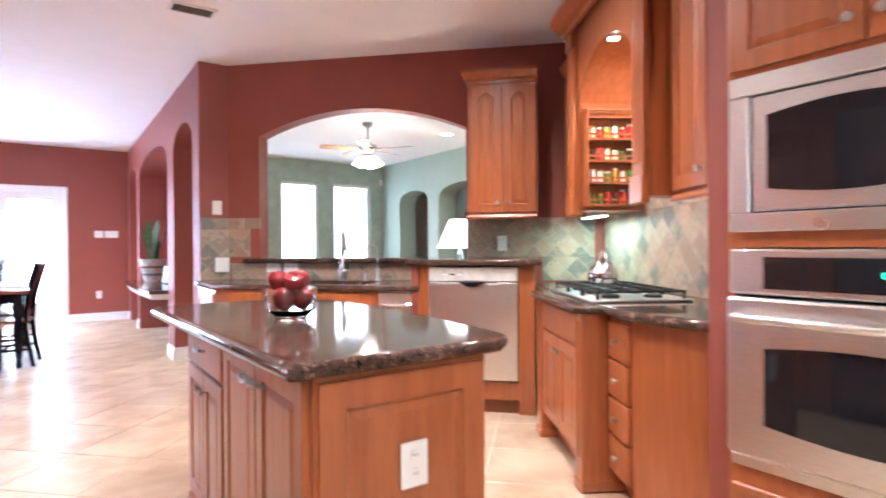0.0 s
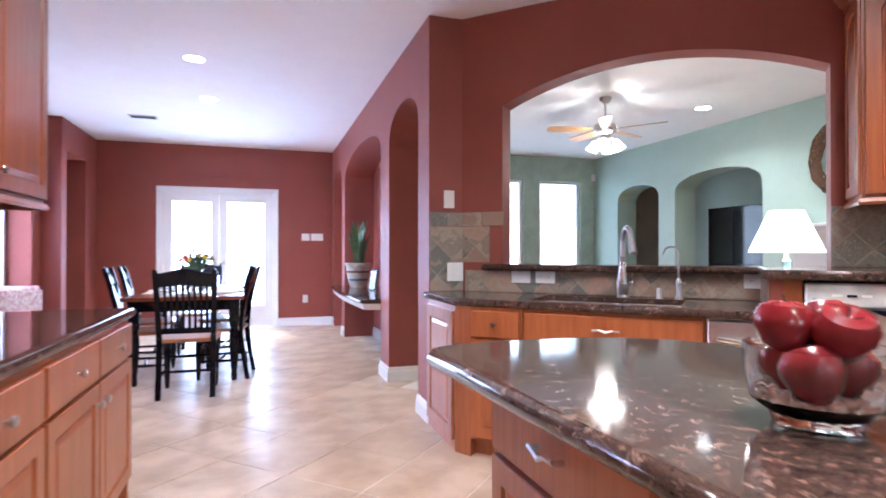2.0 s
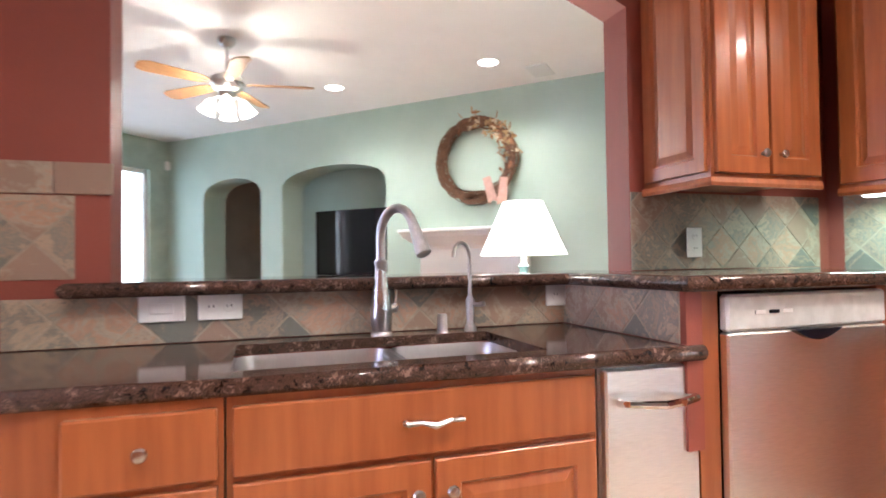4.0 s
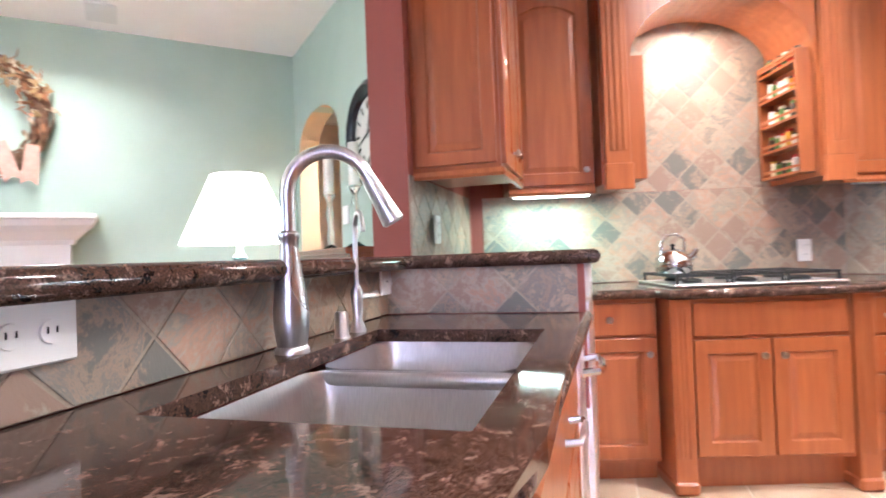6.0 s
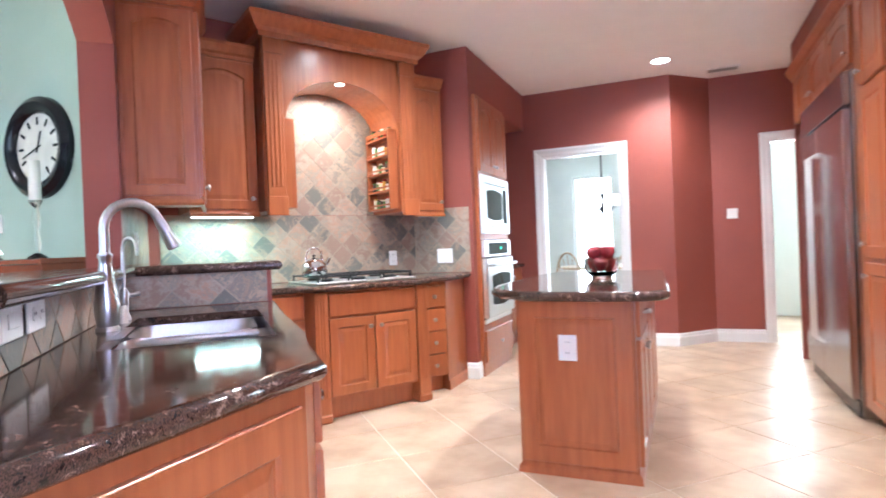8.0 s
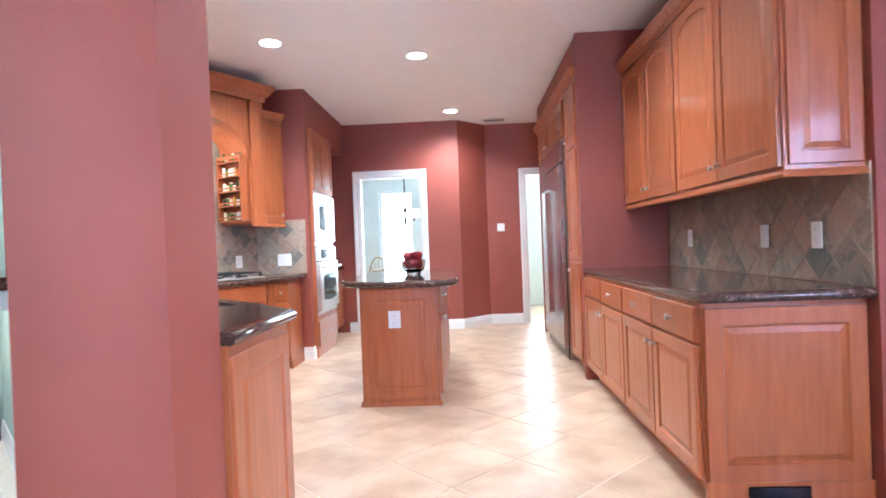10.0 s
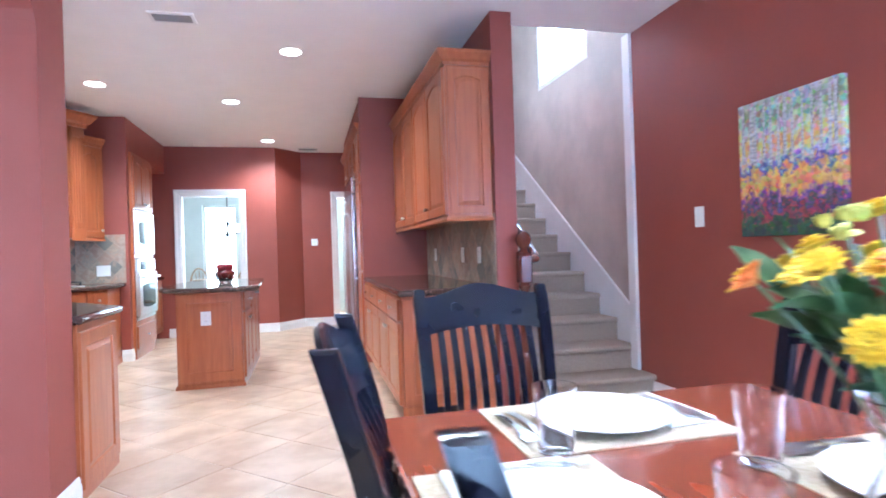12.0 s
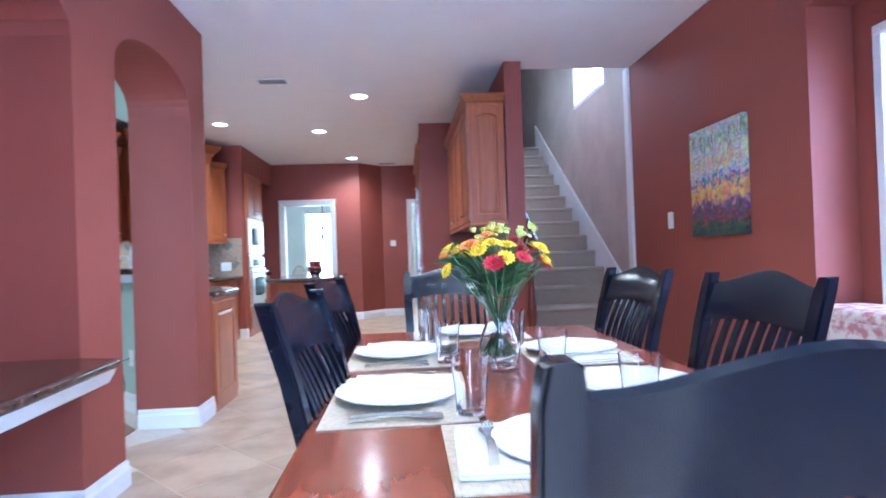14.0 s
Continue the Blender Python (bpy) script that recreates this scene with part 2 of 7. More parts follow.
def tube(bm, pts, r, n=8, cap=True):
    """A round bar along a line of points; r may be one radius or one a point."""
    pts = [Vector(p) for p in pts]
    rs = r if isinstance(r, (list, tuple)) else [r] * len(pts)
    rings, prev = [], None
    for i, p in enumerate(pts):
        d = (pts[min(i + 1, len(pts) - 1)] - pts[max(i - 1, 0)]).normalized()
        a = prev if prev is not None else (Vector((0, 0, 1)) if abs(d.z) < 0.9 else Vector((1, 0, 0)))
        a = (a - d * a.dot(d)).normalized()
        prev = a
        b = d.cross(a)
        rings.append([bm.verts.new(p + rs[i] * (math.cos(2 * math.pi * k / n) * a + math.sin(2 * math.pi * k / n) * b)) for k in range(n)])
    for a, b in zip(rings, rings[1:]):
        for k in range(n):
            bm.faces.new((a[k], a[(k + 1) % n], b[(k + 1) % n], b[k]))
    if cap:
        bm.faces.new(rings[0][::-1])
        bm.faces.new(rings[-1])
    return bm


def sweep(bm, path, prof, closed=False):
    """A moulding: the profile (out to the right of the path, up) carried along a path in plan with mitred corners."""
    P = [Vector(p) for p in path]
    n, rings = len(P), []
    for i, p in enumerate(P):
        a = P[i - 1] if (i > 0 or closed) else None
        b = P[(i + 1) % n] if (i < n - 1 or closed) else None
        d1 = (p - a).to_2d().normalized() if a is not None else None
        d2 = (b - p).to_2d().normalized() if b is not None else None
        d1, d2 = d1 or d2, d2 or d1
        n1, n2 = Vector((d1.y, -d1.x)), Vector((d2.y, -d2.x))
        mv = n1 + n2
        mv = mv / max(0.3, mv.dot(n1))
        rings.append([bm.verts.new((p.x + o * mv.x, p.y + o * mv.y, p.z + u)) for o, u in prof])
    k = len(prof)
    for i in range(n if closed else n - 1):
        a, b = rings[i], rings[(i + 1) % n]
        for j in range(k):
            bm.faces.new((a[j], a[(j + 1) % k], b[(j + 1) % k], b[j]))
    if not closed:
        bm.faces.new(rings[0][::-1])
        bm.faces.new(rings[-1])
    return bm


def structure(name, bm, material, label, category, smooth=False):
    return tagged(part(name, bm, material, smooth=smooth), label, category, kind="structure")


def arc(a, b, spring, apex, n=18, round_=False):
    """The soffit line of an arch from a to b."""
    c, hw, rise = (a + b) / 2, (b - a) / 2, apex - spring
    pts = []
    for i in range(n + 1):
        th = math.pi * (1 - i / n)
        if round_:
            pts.append((c + hw * math.cos(th), spring + rise * math.sin(th) ** 0.8))
        else:
            R = (hw * hw + rise * rise) / (2 * rise)
            x = -hw + 2 * hw * i / n
            pts.append((c + x, apex - R + math.sqrt(R * R - x * x)))
    return pts


def wall(name, p0, p1, thick, openings=(), material=RED, back=None, z0=0.0, z1=H, label="", cat="wall", jamb=None):
    """A wall from p0 to p1, its room face on that line and its thickness to the left of it; openings: (a, b, sill, spring, apex, round)."""
    p0, p1 = Vector(p0), Vector(p1)
    d = (p1 - p0).normalized()
    L = (p1 - p0).length
    nrm = Vector((-d.y, d.x))
    m = Matrix(((d.x, 0, nrm.x, p0.x), (d.y, 0, nrm.y, p0.y), (0, 1, 0, 0), (0, 0, 0, 1)))
    bm, s = bmesh.new(), 0.0
    for a, b, sill, spring, apex, rnd in sorted(openings):
        if a > s:
            prism(bm, [(s, z0), (a, z0), (a, z1), (s, z1)], 0, thick, m)
        if sill > z0:
            prism(bm, [(a, z0), (b, z0), (b, sill), (a, sill)], 0, thick, m)
        top = arc(a, b, spring, apex, 20, rnd) if apex > spring else [(a, spring), (b, spring)]
        prism(bm, [(b, z1), (a, z1)] + top, 0, thick, m)
        s = b
    if s < L:
        prism(bm, [(s, z0), (L, z0), (L, z1), (s, z1)], 0, thick, m)
    bmesh.ops.recalc_face_normals(bm, faces=bm.faces)
    if back:
        for f in bm.faces:
            if f.normal.to_2d().dot(nrm) > 0.9:
                f.material_index = 1
    if jamb:
        for f in bm.faces:
            if abs(f.normal.to_2d().dot(nrm)) < 0.5 and abs(f.normal.z) < 0.999:
                f.material_index = 2
    return structure(name, bm, [x for x in (material, back, jamb) if x], label or "painted wall", cat)

# ---- structure ----
def uv(u, off):
    """A point on the sink side: u along the diagonal wall, off metres out from it into the kitchen."""
    sm = 6.03 - off / S2
    return ((sm + u / S2) / 2, (sm - u / S2) / 2)


DC, NC = Vector((0.515, 0.857)), Vector((0.857, -0.515))


def sn(s, off):
    """A point on the cooking side: s along the wall, off metres out from it."""
    p = DC * s + NC * (1.72 - off)
    return (p.x, p.y)


COL = (1.06, 4.736)
KINK = (1.294, 4.736)
CORNER = (3.517, 2.513)
OVX = 1.93

bm = bmesh.new()
prism(bm, [(-2.8, -1.5), (4.0, -1.5), (4.0, 2.6), (1.47, 5.0), (1.47, 10.4), (-2.8, 10.4)], -0.12, -0.003)
floor = structure("floor", bm, FLOORGROUT, "beige ceramic tile floor laid diagonally", "floor")
bm = bmesh.new()
prism(bm, [(1.475, 5.0), (2.2, 4.2), (4.0, 2.605), (8.0, 2.605), (8.0, 10.4), (1.475, 10.4)], -0.12, 0.0)
structure("floor_living", bm, HARDWOOD, "brown hardwood floor of the living room", "floor")
structure("ground", box(-60, -60, -0.5, 60, 60, -0.14), mat("lawn", (0.10, 0.16, 0.05), 0.9, scale=4), "green lawn outside the house", "ground")

# ceilings; the stair well stays open above
bm = bmesh.new()
bx(bm, -1.40, -1.7, H, 8.0, 10.4, H + 0.15)
bx(bm, -2.75, 3.886, H, -1.40, 10.4, H + 0.15)
structure("ceiling", bm, CEIL, "white textured ceiling", "ceiling")
structure("ceiling_stair", box(-2.9, -1.7, 5.0, -1.25, 4.1, 5.1), CEIL, "white ceiling over the stair well", "ceiling")

# kitchen
u0, u1 = (KINK[0] - KINK[1]) * S2, (CORNER[0] - CORNER[1]) * S2
wall("wall_sink", KINK, CORNER, 0.15, [(-2.14 - u0, -0.345 - u0, 1.025, 2.11, 2.305, False)], RED, GREEN, label="terracotta wall with an arched pass-through to the living room")
# column end between kitchen and arcade
bm = bmesh.new()
prism(bm, [COL, KINK, (KINK[0] + 0.1061, KINK[1] + 0.1061), (1.46, 5.01), (1.06, 5.01)], 0, H)
structure("wall_column", bm, RED, "terracotta painted wall end beside the counter", "wall")
# arcade between dining room and living room, with a niche
wall("wall_arcade", (1.06, 10.15), (1.06, 5.01), 0.40, [(0.20, 1.13, 0, 2.10, 2.36, True), (1.39, 3.81, 0, 2.10, 2.38, True), (4.17, 5.139, 0, 2.08, 2.34, True)], RED, GREEN, label="terracotta arcade wall with three arches")
structure("wall_niche", box(1.461, 6.30, 0, 1.56, 10.0, H - 0.01), RED, "terracotta back wall of the arched niche", "wall")
t = (CORNER[1] - 0.70) / 0.857
wall("wall_cook", CORNER, (CORNER[0] - t * 0.515, 0.70), 0.15, [], RED, label="terracotta wall behind the cooktop")
# oven block: side wall, soffit, and the nook past it
bm = bmesh.new()
bx(bm, OVX, 0.68, 0, 2.60, 0.76, H)
bx(bm, OVX, -0.99, 2.34, 2.60, 0.679, H)
bx(bm, OVX, -0.20, 0, 2.60, -0.13, 2.34)
structure("wall_oven", bm, RED, "terracotta wall and soffit round the oven tower", "wall")
structure("wall_nook", box(2.60, -1.0, 0, 2.7, 0.9, H), RED, "terracotta back wall of the nook", "wall")
wall("wall_south", (2.7, -1.0), (0.42, -1.0), 0.12, [(0.965, 1.77, 0, 2.03, 2.03, False)], RED, PALE, label="terracotta end wall with a doorway")
wall("wall_jog", (0.42, -1.0), (0.05, -1.38), 0.12, [], RED, label="angled terracotta wall")
wall("wall_hall", (0.05, -1.38), (-1.6, -1.38), 0.12, [(0.53, 1.33, 0, 2.03, 2.03, False)], RED, PALE, label="terracotta wall with a doorway to the hall")
# fridge side and stair partition
bm = bmesh.new()
bx(bm, -1.24, 1.80, 0, -0.57, 1.88, H)
bx(bm, -1.24, -0.58, 2.50, -0.58, 1.799, H)
bx(bm, -1.24, -0.63, 0, -0.58, -0.58, H)
structure("wall_fridge", bm, RED, "terracotta wall and soffit round the refrigerator", "wall")
structure("wall_stair_partition", box(-1.40, -1.38, 0, -1.25, 4.10, H), RED, "terracotta partition between kitchen and stairs", "wall")
structure("wall_stair_upper", box(-1.40, -1.38, H + 0.16, -1.25, 4.1, 5.0), BEIGE, "taupe upper wall of the stair well", "wall")
structure("wall_stair_header", box(-2.70, 3.886, H + 0.16, -1.405, 4.0, 5.0), BEIGE, "taupe wall above the stair opening", "wall")
wall("wall_stair", (-2.50, -1.5), (-2.50, 3.84), 0.12, [(3.53, 4.62, 2.82, 3.9, 3.9, False)], BEIGE, z1=5.0, label="taupe stair wall with a high window")
structure("wall_stair_end", box(-2.6, -1.6, 0, -1.26, -1.5, 5.0), BEIGE, "taupe end wall of the stair well", "wall")
# dining room
wall("wall_west", (-2.445, 3.84), (-2.445, 8.72), 0.25, [(2.29, 4.62, 0.46, 2.30, 2.30, False)], RED, label="plum-lit terracotta wall with a window bay")
wall("wall_west_far", (-2.23, 8.72), (-2.23, 10.15), 0.465, [(0.16, 0.93, 0, 2.36, 2.36, False)], RED, label="terracotta wall with a cased opening")
wall("wall_bay", (-2.70, 6.0), (-2.70, 8.7), 0.12, [(0.26, 2.45, 0.62, 2.14, 2.14, False)], RED, label="terracotta bay wall round the window")
wall("wall_dining", (-2.8, 10.15), (1.6, 10.15), 0.15, [(1.42, 2.95, 0, 2.03, 2.03, False)], RED, label="terracotta end wall with french doors")
# living room
wall("wall_living_fire", (5.40, 10.3), (5.40, 2.9), 0.35, [(1.52, 2.49, 0, 1.93, 2.165, True), (2.82, 4.24, 0.0, 1.96, 2.195, True)], GREEN, SAND, label="sage green wall with two arches")
wall("wall_living_clock", (6.0, 2.98), (3.22, 2.98), 0.15, [(0.70, 1.665, 0, 1.86, 2.165, True)], GREEN, SAND, label="sage green wall with an arch", jamb=SAND)
wall("wall_living_window", (1.5, 9.45), (5.5, 9.45), 0.15, [(0.90, 1.63, 0.45, 2.34, 2.34, False), (1.86, 2.57, 0.45, 2.34, 2.34, False), (2.86, 3.64, 0.45, 2.34, 2.34, False)], mat("sage_shade_paint", (0.40, 0.50, 0.43), 0.6), label="sage green window wall")
structure("wall_living_back", box(7.5, 1.3, 0, 7.6, 10.4, H), BEIGE, "taupe wall beyond the living room arches", "wall")
structure("wall_living_side", box(5.8, 9.5, 0, 7.49, 9.6, H), BEIGE, "taupe side wall beyond the arches", "wall")
structure("floor_foyer", box(3.05, 1.3, -0.12, 7.49, 2.60, -0.004), HARDWOOD, "brown hardwood floor beyond the living room arch", "floor")
structure("wall_foyer", box(3.05, 1.3, 0, 7.49, 1.4, H), SAND, "sand coloured wall beyond the living room arch", "wall")
structure("wall_foyer_end", box(3.6, 1.41, 0, 3.7, 2.82, H), SAND, "sand coloured end wall beyond the arch", "wall")
# rooms beyond the doorways
wall("wall_breakfast", (3.4, -4.6), (-0.3, -4.6), 0.12, [(1.35, 2.02, 0.5, 2.2, 2.2, False), (2.16, 2.85, 0.5, 2.2, 2.2, False)], PALE, label="pale breakfast room wall with windows")
structure("wall_breakfast_east", box(3.3, -4.6, 0, 3.4, -1.13, H), PALE, "pale side wall of the breakfast room", "wall")
structure("wall_breakfast_west", box(-0.1, -4.6, 0, 0.0, -1.51, H), PALE, "pale partition beside the breakfast room", "wall")
structure("wall_hall_end", box(-2.6, -3.6, 0, -0.1, -3.5, H), PALE, "pale end wall of the hall", "wall")
structure("wall_hall_side", box(-2.6, -3.5, 0, -2.5, -1.6, H), PALE, "pale side wall of the hall", "wall")
structure("ceiling_back", box(-2.6, -4.8, H, 3.5, -1.72, H + 0.1), CEIL, "white ceiling of the rooms behind", "ceiling")
structure("floor_back", box(-2.6, -4.8, -0.12, 3.5, -1.39, -0.004), FLOORTILE, "pale tile floor of the rooms behind", "floor")
# study past the far left opening
bm = bmesh.new()
bx(bm, -5.2, 8.5, 0, -5.1, 12.5, H)
bx(bm, -5.2, 12.4, 0, -2.7, 12.5, 0.9)
bx(bm, -5.2, 12.4, 2.1, -2.7, 12.5, H)
bx(bm, -5.2, 12.4, 0.9, -4.6, 12.5, 2.1)
structure("wall_study", bm, BEIGE, "taupe walls of the room past the opening", "wall")
structure("wall_study_near", box(-5.2, 8.4, 0, -2.72, 8.5, H), BEIGE, "taupe near wall of the room past the opening", "wall")
structure("ceiling_study", box(-5.2, 8.4, H, -2.7, 12.5, H + 0.1), CEIL, "white ceiling of the room past the opening", "ceiling")
structure("floor_study", box(-5.2, 8.4, -0.12, -2.81, 12.5, 0), FLOORTILE, "tile floor of the room past the opening", "floor")


def window(name, m, w, h, label, bars=1, frame_w=0.05, depth=0.06, blinds=False):
    """A window in the x-z plane of m, from its lower left corner."""
    th = thing(name, m, label, "window", kind="structure")
    for nm, q in (("window_frame", (0, 0, w, frame_w)), ("window_frame", (0, h - frame_w, w, h)), ("window_frame", (0, frame_w, frame_w, h - frame_w)), ("window_frame", (w - frame_w, frame_w, w, h - frame_w))):
        part(nm, box(q[0], 0, q[1], q[2], depth, q[3], bev=0.004), WHITE, th)
    for i in range(bars):
        x = w * (i + 1) / (bars + 1)
        part("mullion", box(x - 0.02, 0.005, frame_w, x + 0.02, depth - 0.005, h - frame_w), WHITE, th)
    g = part("pane", box(frame_w, 0.025, frame_w, w - frame_w, 0.031, h - frame_w), PANE, th)
    g.visible_shadow = False
    if blinds:
        n = int(h / 0.05)
        for i in range(n):
            part("slat", box(0.03, -0.05, 0, w - 0.03, -0.002, 0.004, m=pose(0, 0, h - 0.06 - i * 0.05, -28)), WHITE, th)
        part("head_rail", box(0.02, -0.06, h - 0.05, w - 0.02, 0, h), WHITE, th)
    return th


window("window_1", pose(-2.74, 8.45, 0.62, 0, 0, -90), 2.19, 1.52, "white framed window with slatted blinds, bright daylight behind", 1, blinds=True)
window("window_2", pose(-2.56, 3.12, 2.82, 0, 0, -90), 1.09, 1.08, "white framed high stair window", 0)
window("window_3", pose(3.36, 9.50, 0.45), 0.71, 1.89, "white framed living room window, bright", 0)
window("window_8", pose(2.40, 9.50, 0.45), 0.73, 1.89, "white framed living room window, bright", 0)
window("window_4", pose(4.36, 9.50, 0.45), 0.78, 1.89, "white framed living room window, bright", 0)
window("window_5", pose(2.05, -4.66, 0.5, 0, 0, 180), 0.67, 1.7, "white framed breakfast room window, overexposed", 0)
window("window_6", pose(1.24, -4.66, 0.5, 0, 0, 180), 0.69, 1.7, "white framed breakfast room window, overexposed", 0)
window("window_7", pose(-4.6, 12.42, 0.9), 1.9, 1.2, "white framed window past the opening", 1)


def backdrop(name, m, w, h):
    tagged(part(name, box(-w / 2, 0, -h / 2, w / 2, 0.02, h / 2), OUTSIDE, m=m), "overexposed bright garden and sky outside", "backdrop", kind="structure")


backdrop("backdrop_french", pose(-0.6, 13.5, 1.5), 9, 5)
backdrop("backdrop_bay", pose(-5.0, 6.2, 1.5, 0, 0, 90), 4.2, 4)
backdrop("backdrop_stair", pose(-3.6, 2.4, 5.0, 0, 0, 90), 9, 6)
backdrop("backdrop_living", pose(4.5, 12.0, 1.5), 8, 4.5)
backdrop("backdrop_breakfast", pose(1.6, -6.2, 1.5), 6, 4)
backdrop("backdrop_study", pose(-3.7, 14.0, 1.5), 4, 3)

# baseboards and casings
BASE = [(0, 0), (0.016, 0), (0.016, 0.085), (0.010, 0.10), (0.010, 0.118), (0.004, 0.13), (0, 0.13)]


def baseboard(path):
    pts = [(x, y, 0.001) for x, y in path]
    bm = bmesh.new()
    sweep(bm, pts, BASE)
    return structure("baseboard", bm, WHITE, "white moulded baseboard", "baseboard")


def casing(name, m, w, h, cw=0.085, label="white moulded door casing"):
    """A door casing round an opening w by h in the x-z plane of m, proud to -y."""
    bm = bmesh.new()
    prof = [(0, 0), (0, -0.022), (0.02, -0.024), (0.05, -0.014), (cw - 0.012, -0.012), (cw, -0.006), (cw, 0)]
    path = [(0, 0), (0, h), (w, h), (w, 0)]
    rings = []
    for i, (x, z) in enumerate(path):
        sx = -1 if i < 2 else 1
        sz = 0 if i in (0, 3) else 1
        rings.append([bm.verts.new((x + sx * (cw - o), y, z + sz * (cw - o))) for o, y in prof])
    k = len(prof)
    for a, b in zip(rings, rings[1:]):
        for j in range(k):
            bm.faces.new((a[j], a[(j + 1) % k], b[(j + 1) % k], b[j]))
    bm.faces.new(rings[0][::-1])
    bm.faces.new(rings[-1])
    for q in ((-0.002, 0.012), (w - 0.012, w + 0.002)):
        bx(bm, q[0], 0.002, 0, q[1], 0.14, h)
    bx(bm, 0.012, 0.002, h - 0.012, w - 0.012, 0.14, h + 0.002)
    ob = structure(name, bm, WHITE, label, "trim")
    ob.matrix_world = m
    return ob


casing("door_1", pose(1.735, -1.0, 0, 0, 0, 180), 0.805, 2.03)
casing("door_2", pose(-0.48, -1.38, 0, 0, 0, 180), 0.80, 2.03)
casing("door_3", pose(-1.38, 10.15, 0), 1.53, 2.03, label="white casing of the french doors")
structure("trim_stair", box(-2.50, 3.80, 0, -2.42, 3.895, H), WHITE, "white painted corner trim by the stairs", "trim")
baseboard([(1.925, -1.0), (1.825, -1.0)])
baseboard([(0.843, -1.0), (0.42, -1.0), (0.05, -1.38), (-0.393, -1.38)])
baseboard([(0.235, 10.15), (1.06, 10.15), (1.06, 9.95)])
baseboard([(2.02, 0.76), (1.93, 0.76), (1.93, 0.68)])
baseboard([(-2.23, 10.15), (-1.465, 10.15)])
baseboard([(1.06, 9.02), (1.06, 8.76)])
baseboard([(1.46, 5.98), (1.06, 5.98), (1.06, 6.34), (1.46, 6.34)][::-1])
baseboard([(1.46, 8.76), (1.46, 6.34)])
baseboard([(1.45, 5.01), (1.06, 5.01), (1.06, 4.72)])
baseboard([(-2.445, 8.7), (-2.445, 3.9)][::-1])

# ---- cabinets ----
def contour(w, h, inset, arch, n=10):
    """Door outline inset from its edge, its top edge straight or arched."""
    x0, x1, z0, z1 = inset, w - inset, inset, h - inset
    pts = [(x0, z0), (x1, z0)]
    for i in range(n + 1):
        x = x1 + (x0 - x1) * i / n
        k = (2 * i / n - 1)
        pts.append((x, z1 - arch * (k * k)))
    return pts


def panel_door(bm, w, h, arch=0.0, t=0.02, stile=0.058, m=None):
    """A raised panel door, front to -y, from its lower left corner."""
    loops = []
    for inset, y, a in ((0, t, 0), (0, 0.003, 0), (0.003, 0, 0), (stile, 0, arch), (stile + 0.006, 0.009, arch), (stile + 0.012, 0.009, arch), (stile + 0.034, 0.002, arch * 0.9)):
        loops.append([bm.verts.new((x, y, z)) for x, z in contour(w, h, inset, a)])
    k = len(loops[0])
    for a, b in zip(loops, loops[1:]):
        for i in range(k):
            bm.faces.new((a[i], a[(i + 1) % k], b[(i + 1) % k], b[i]))
    bm.faces.new(loops[-1])
    bm.faces.new(loops[0][::-1])
    if m is not None:
        bmesh.ops.transform(bm, matrix=m, verts=[v for l in loops for v in l])
    return bm


def slab_front(bm, w, h, t=0.02):
    return bx(bm, 0, 0, 0, w, t, h, 0.004)


KNOB = [(0, 0), (0.006, 0), (0.005, 0.006), (0.006, 0.012), (0.014, 0.016), (0.0155, 0.021), (0.012, 0.026), (0, 0.028)]


def knob(parent, x, z):
    bm = bmesh.new()
    lathe(bm, KNOB, 12, pose(x, 0, z, 90))
    return part("knob", bm, NICKEL, parent, "satin nickel knob", smooth=True)


def pull(parent, x, z, w=0.10):
    bm = bmesh.new()
    pts = [(x - w / 2, 0, z), (x - w / 2, -0.024, z + 0.003), (x - w * 0.25, -0.03, z + 0.006), (x, -0.028, z - 0.004), (x + w * 0.25, -0.03, z + 0.006), (x + w / 2, -0.024, z + 0.003), (x + w / 2, 0, z)]
    tube(bm, pts, [0.007, 0.006, 0.005, 0.008, 0.005, 0.006, 0.007], 8)
    return part("pull", bm, NICKEL, parent, "satin nickel pull", smooth=True)


def cab_door(parent, x, z, w, h, arch=0.0, side="", low=False, pulls=False):
    bm = bmesh.new()
    panel_door(bm, w, h, arch)
    d = part("door", bm, WOOD, parent, m=Matrix.Translation((x, -0.02, z)))
    if side:
        kx = w - 0.035 if side == "r" else 0.035
        (pull if pulls else knob)(d, kx, 0.07 if low else h - 0.07)
    return d


def drawer(parent, x, z, w, h, k=1, pulls=False):
    bm = bmesh.new()
    slab_front(bm, w, h)
    d = part("drawer", bm, WOOD, parent, m=Matrix.Translation((x, -0.02, z)))
    for i in range(k):
        (pull if pulls else knob)(d, w * (i + 1) / (k + 1), h / 2)
    return d


def carcass(parent, w, d, z0, z1, toe=0.1, name="body"):
    bm = bmesh.new()
    bx(bm, 0, 0, z0 + toe, w, d, z1)
    if toe:
        bx(bm, 0.0, 0.07, z0, w, d, z0 + toe)
    return part(name, bm, WOOD, parent)


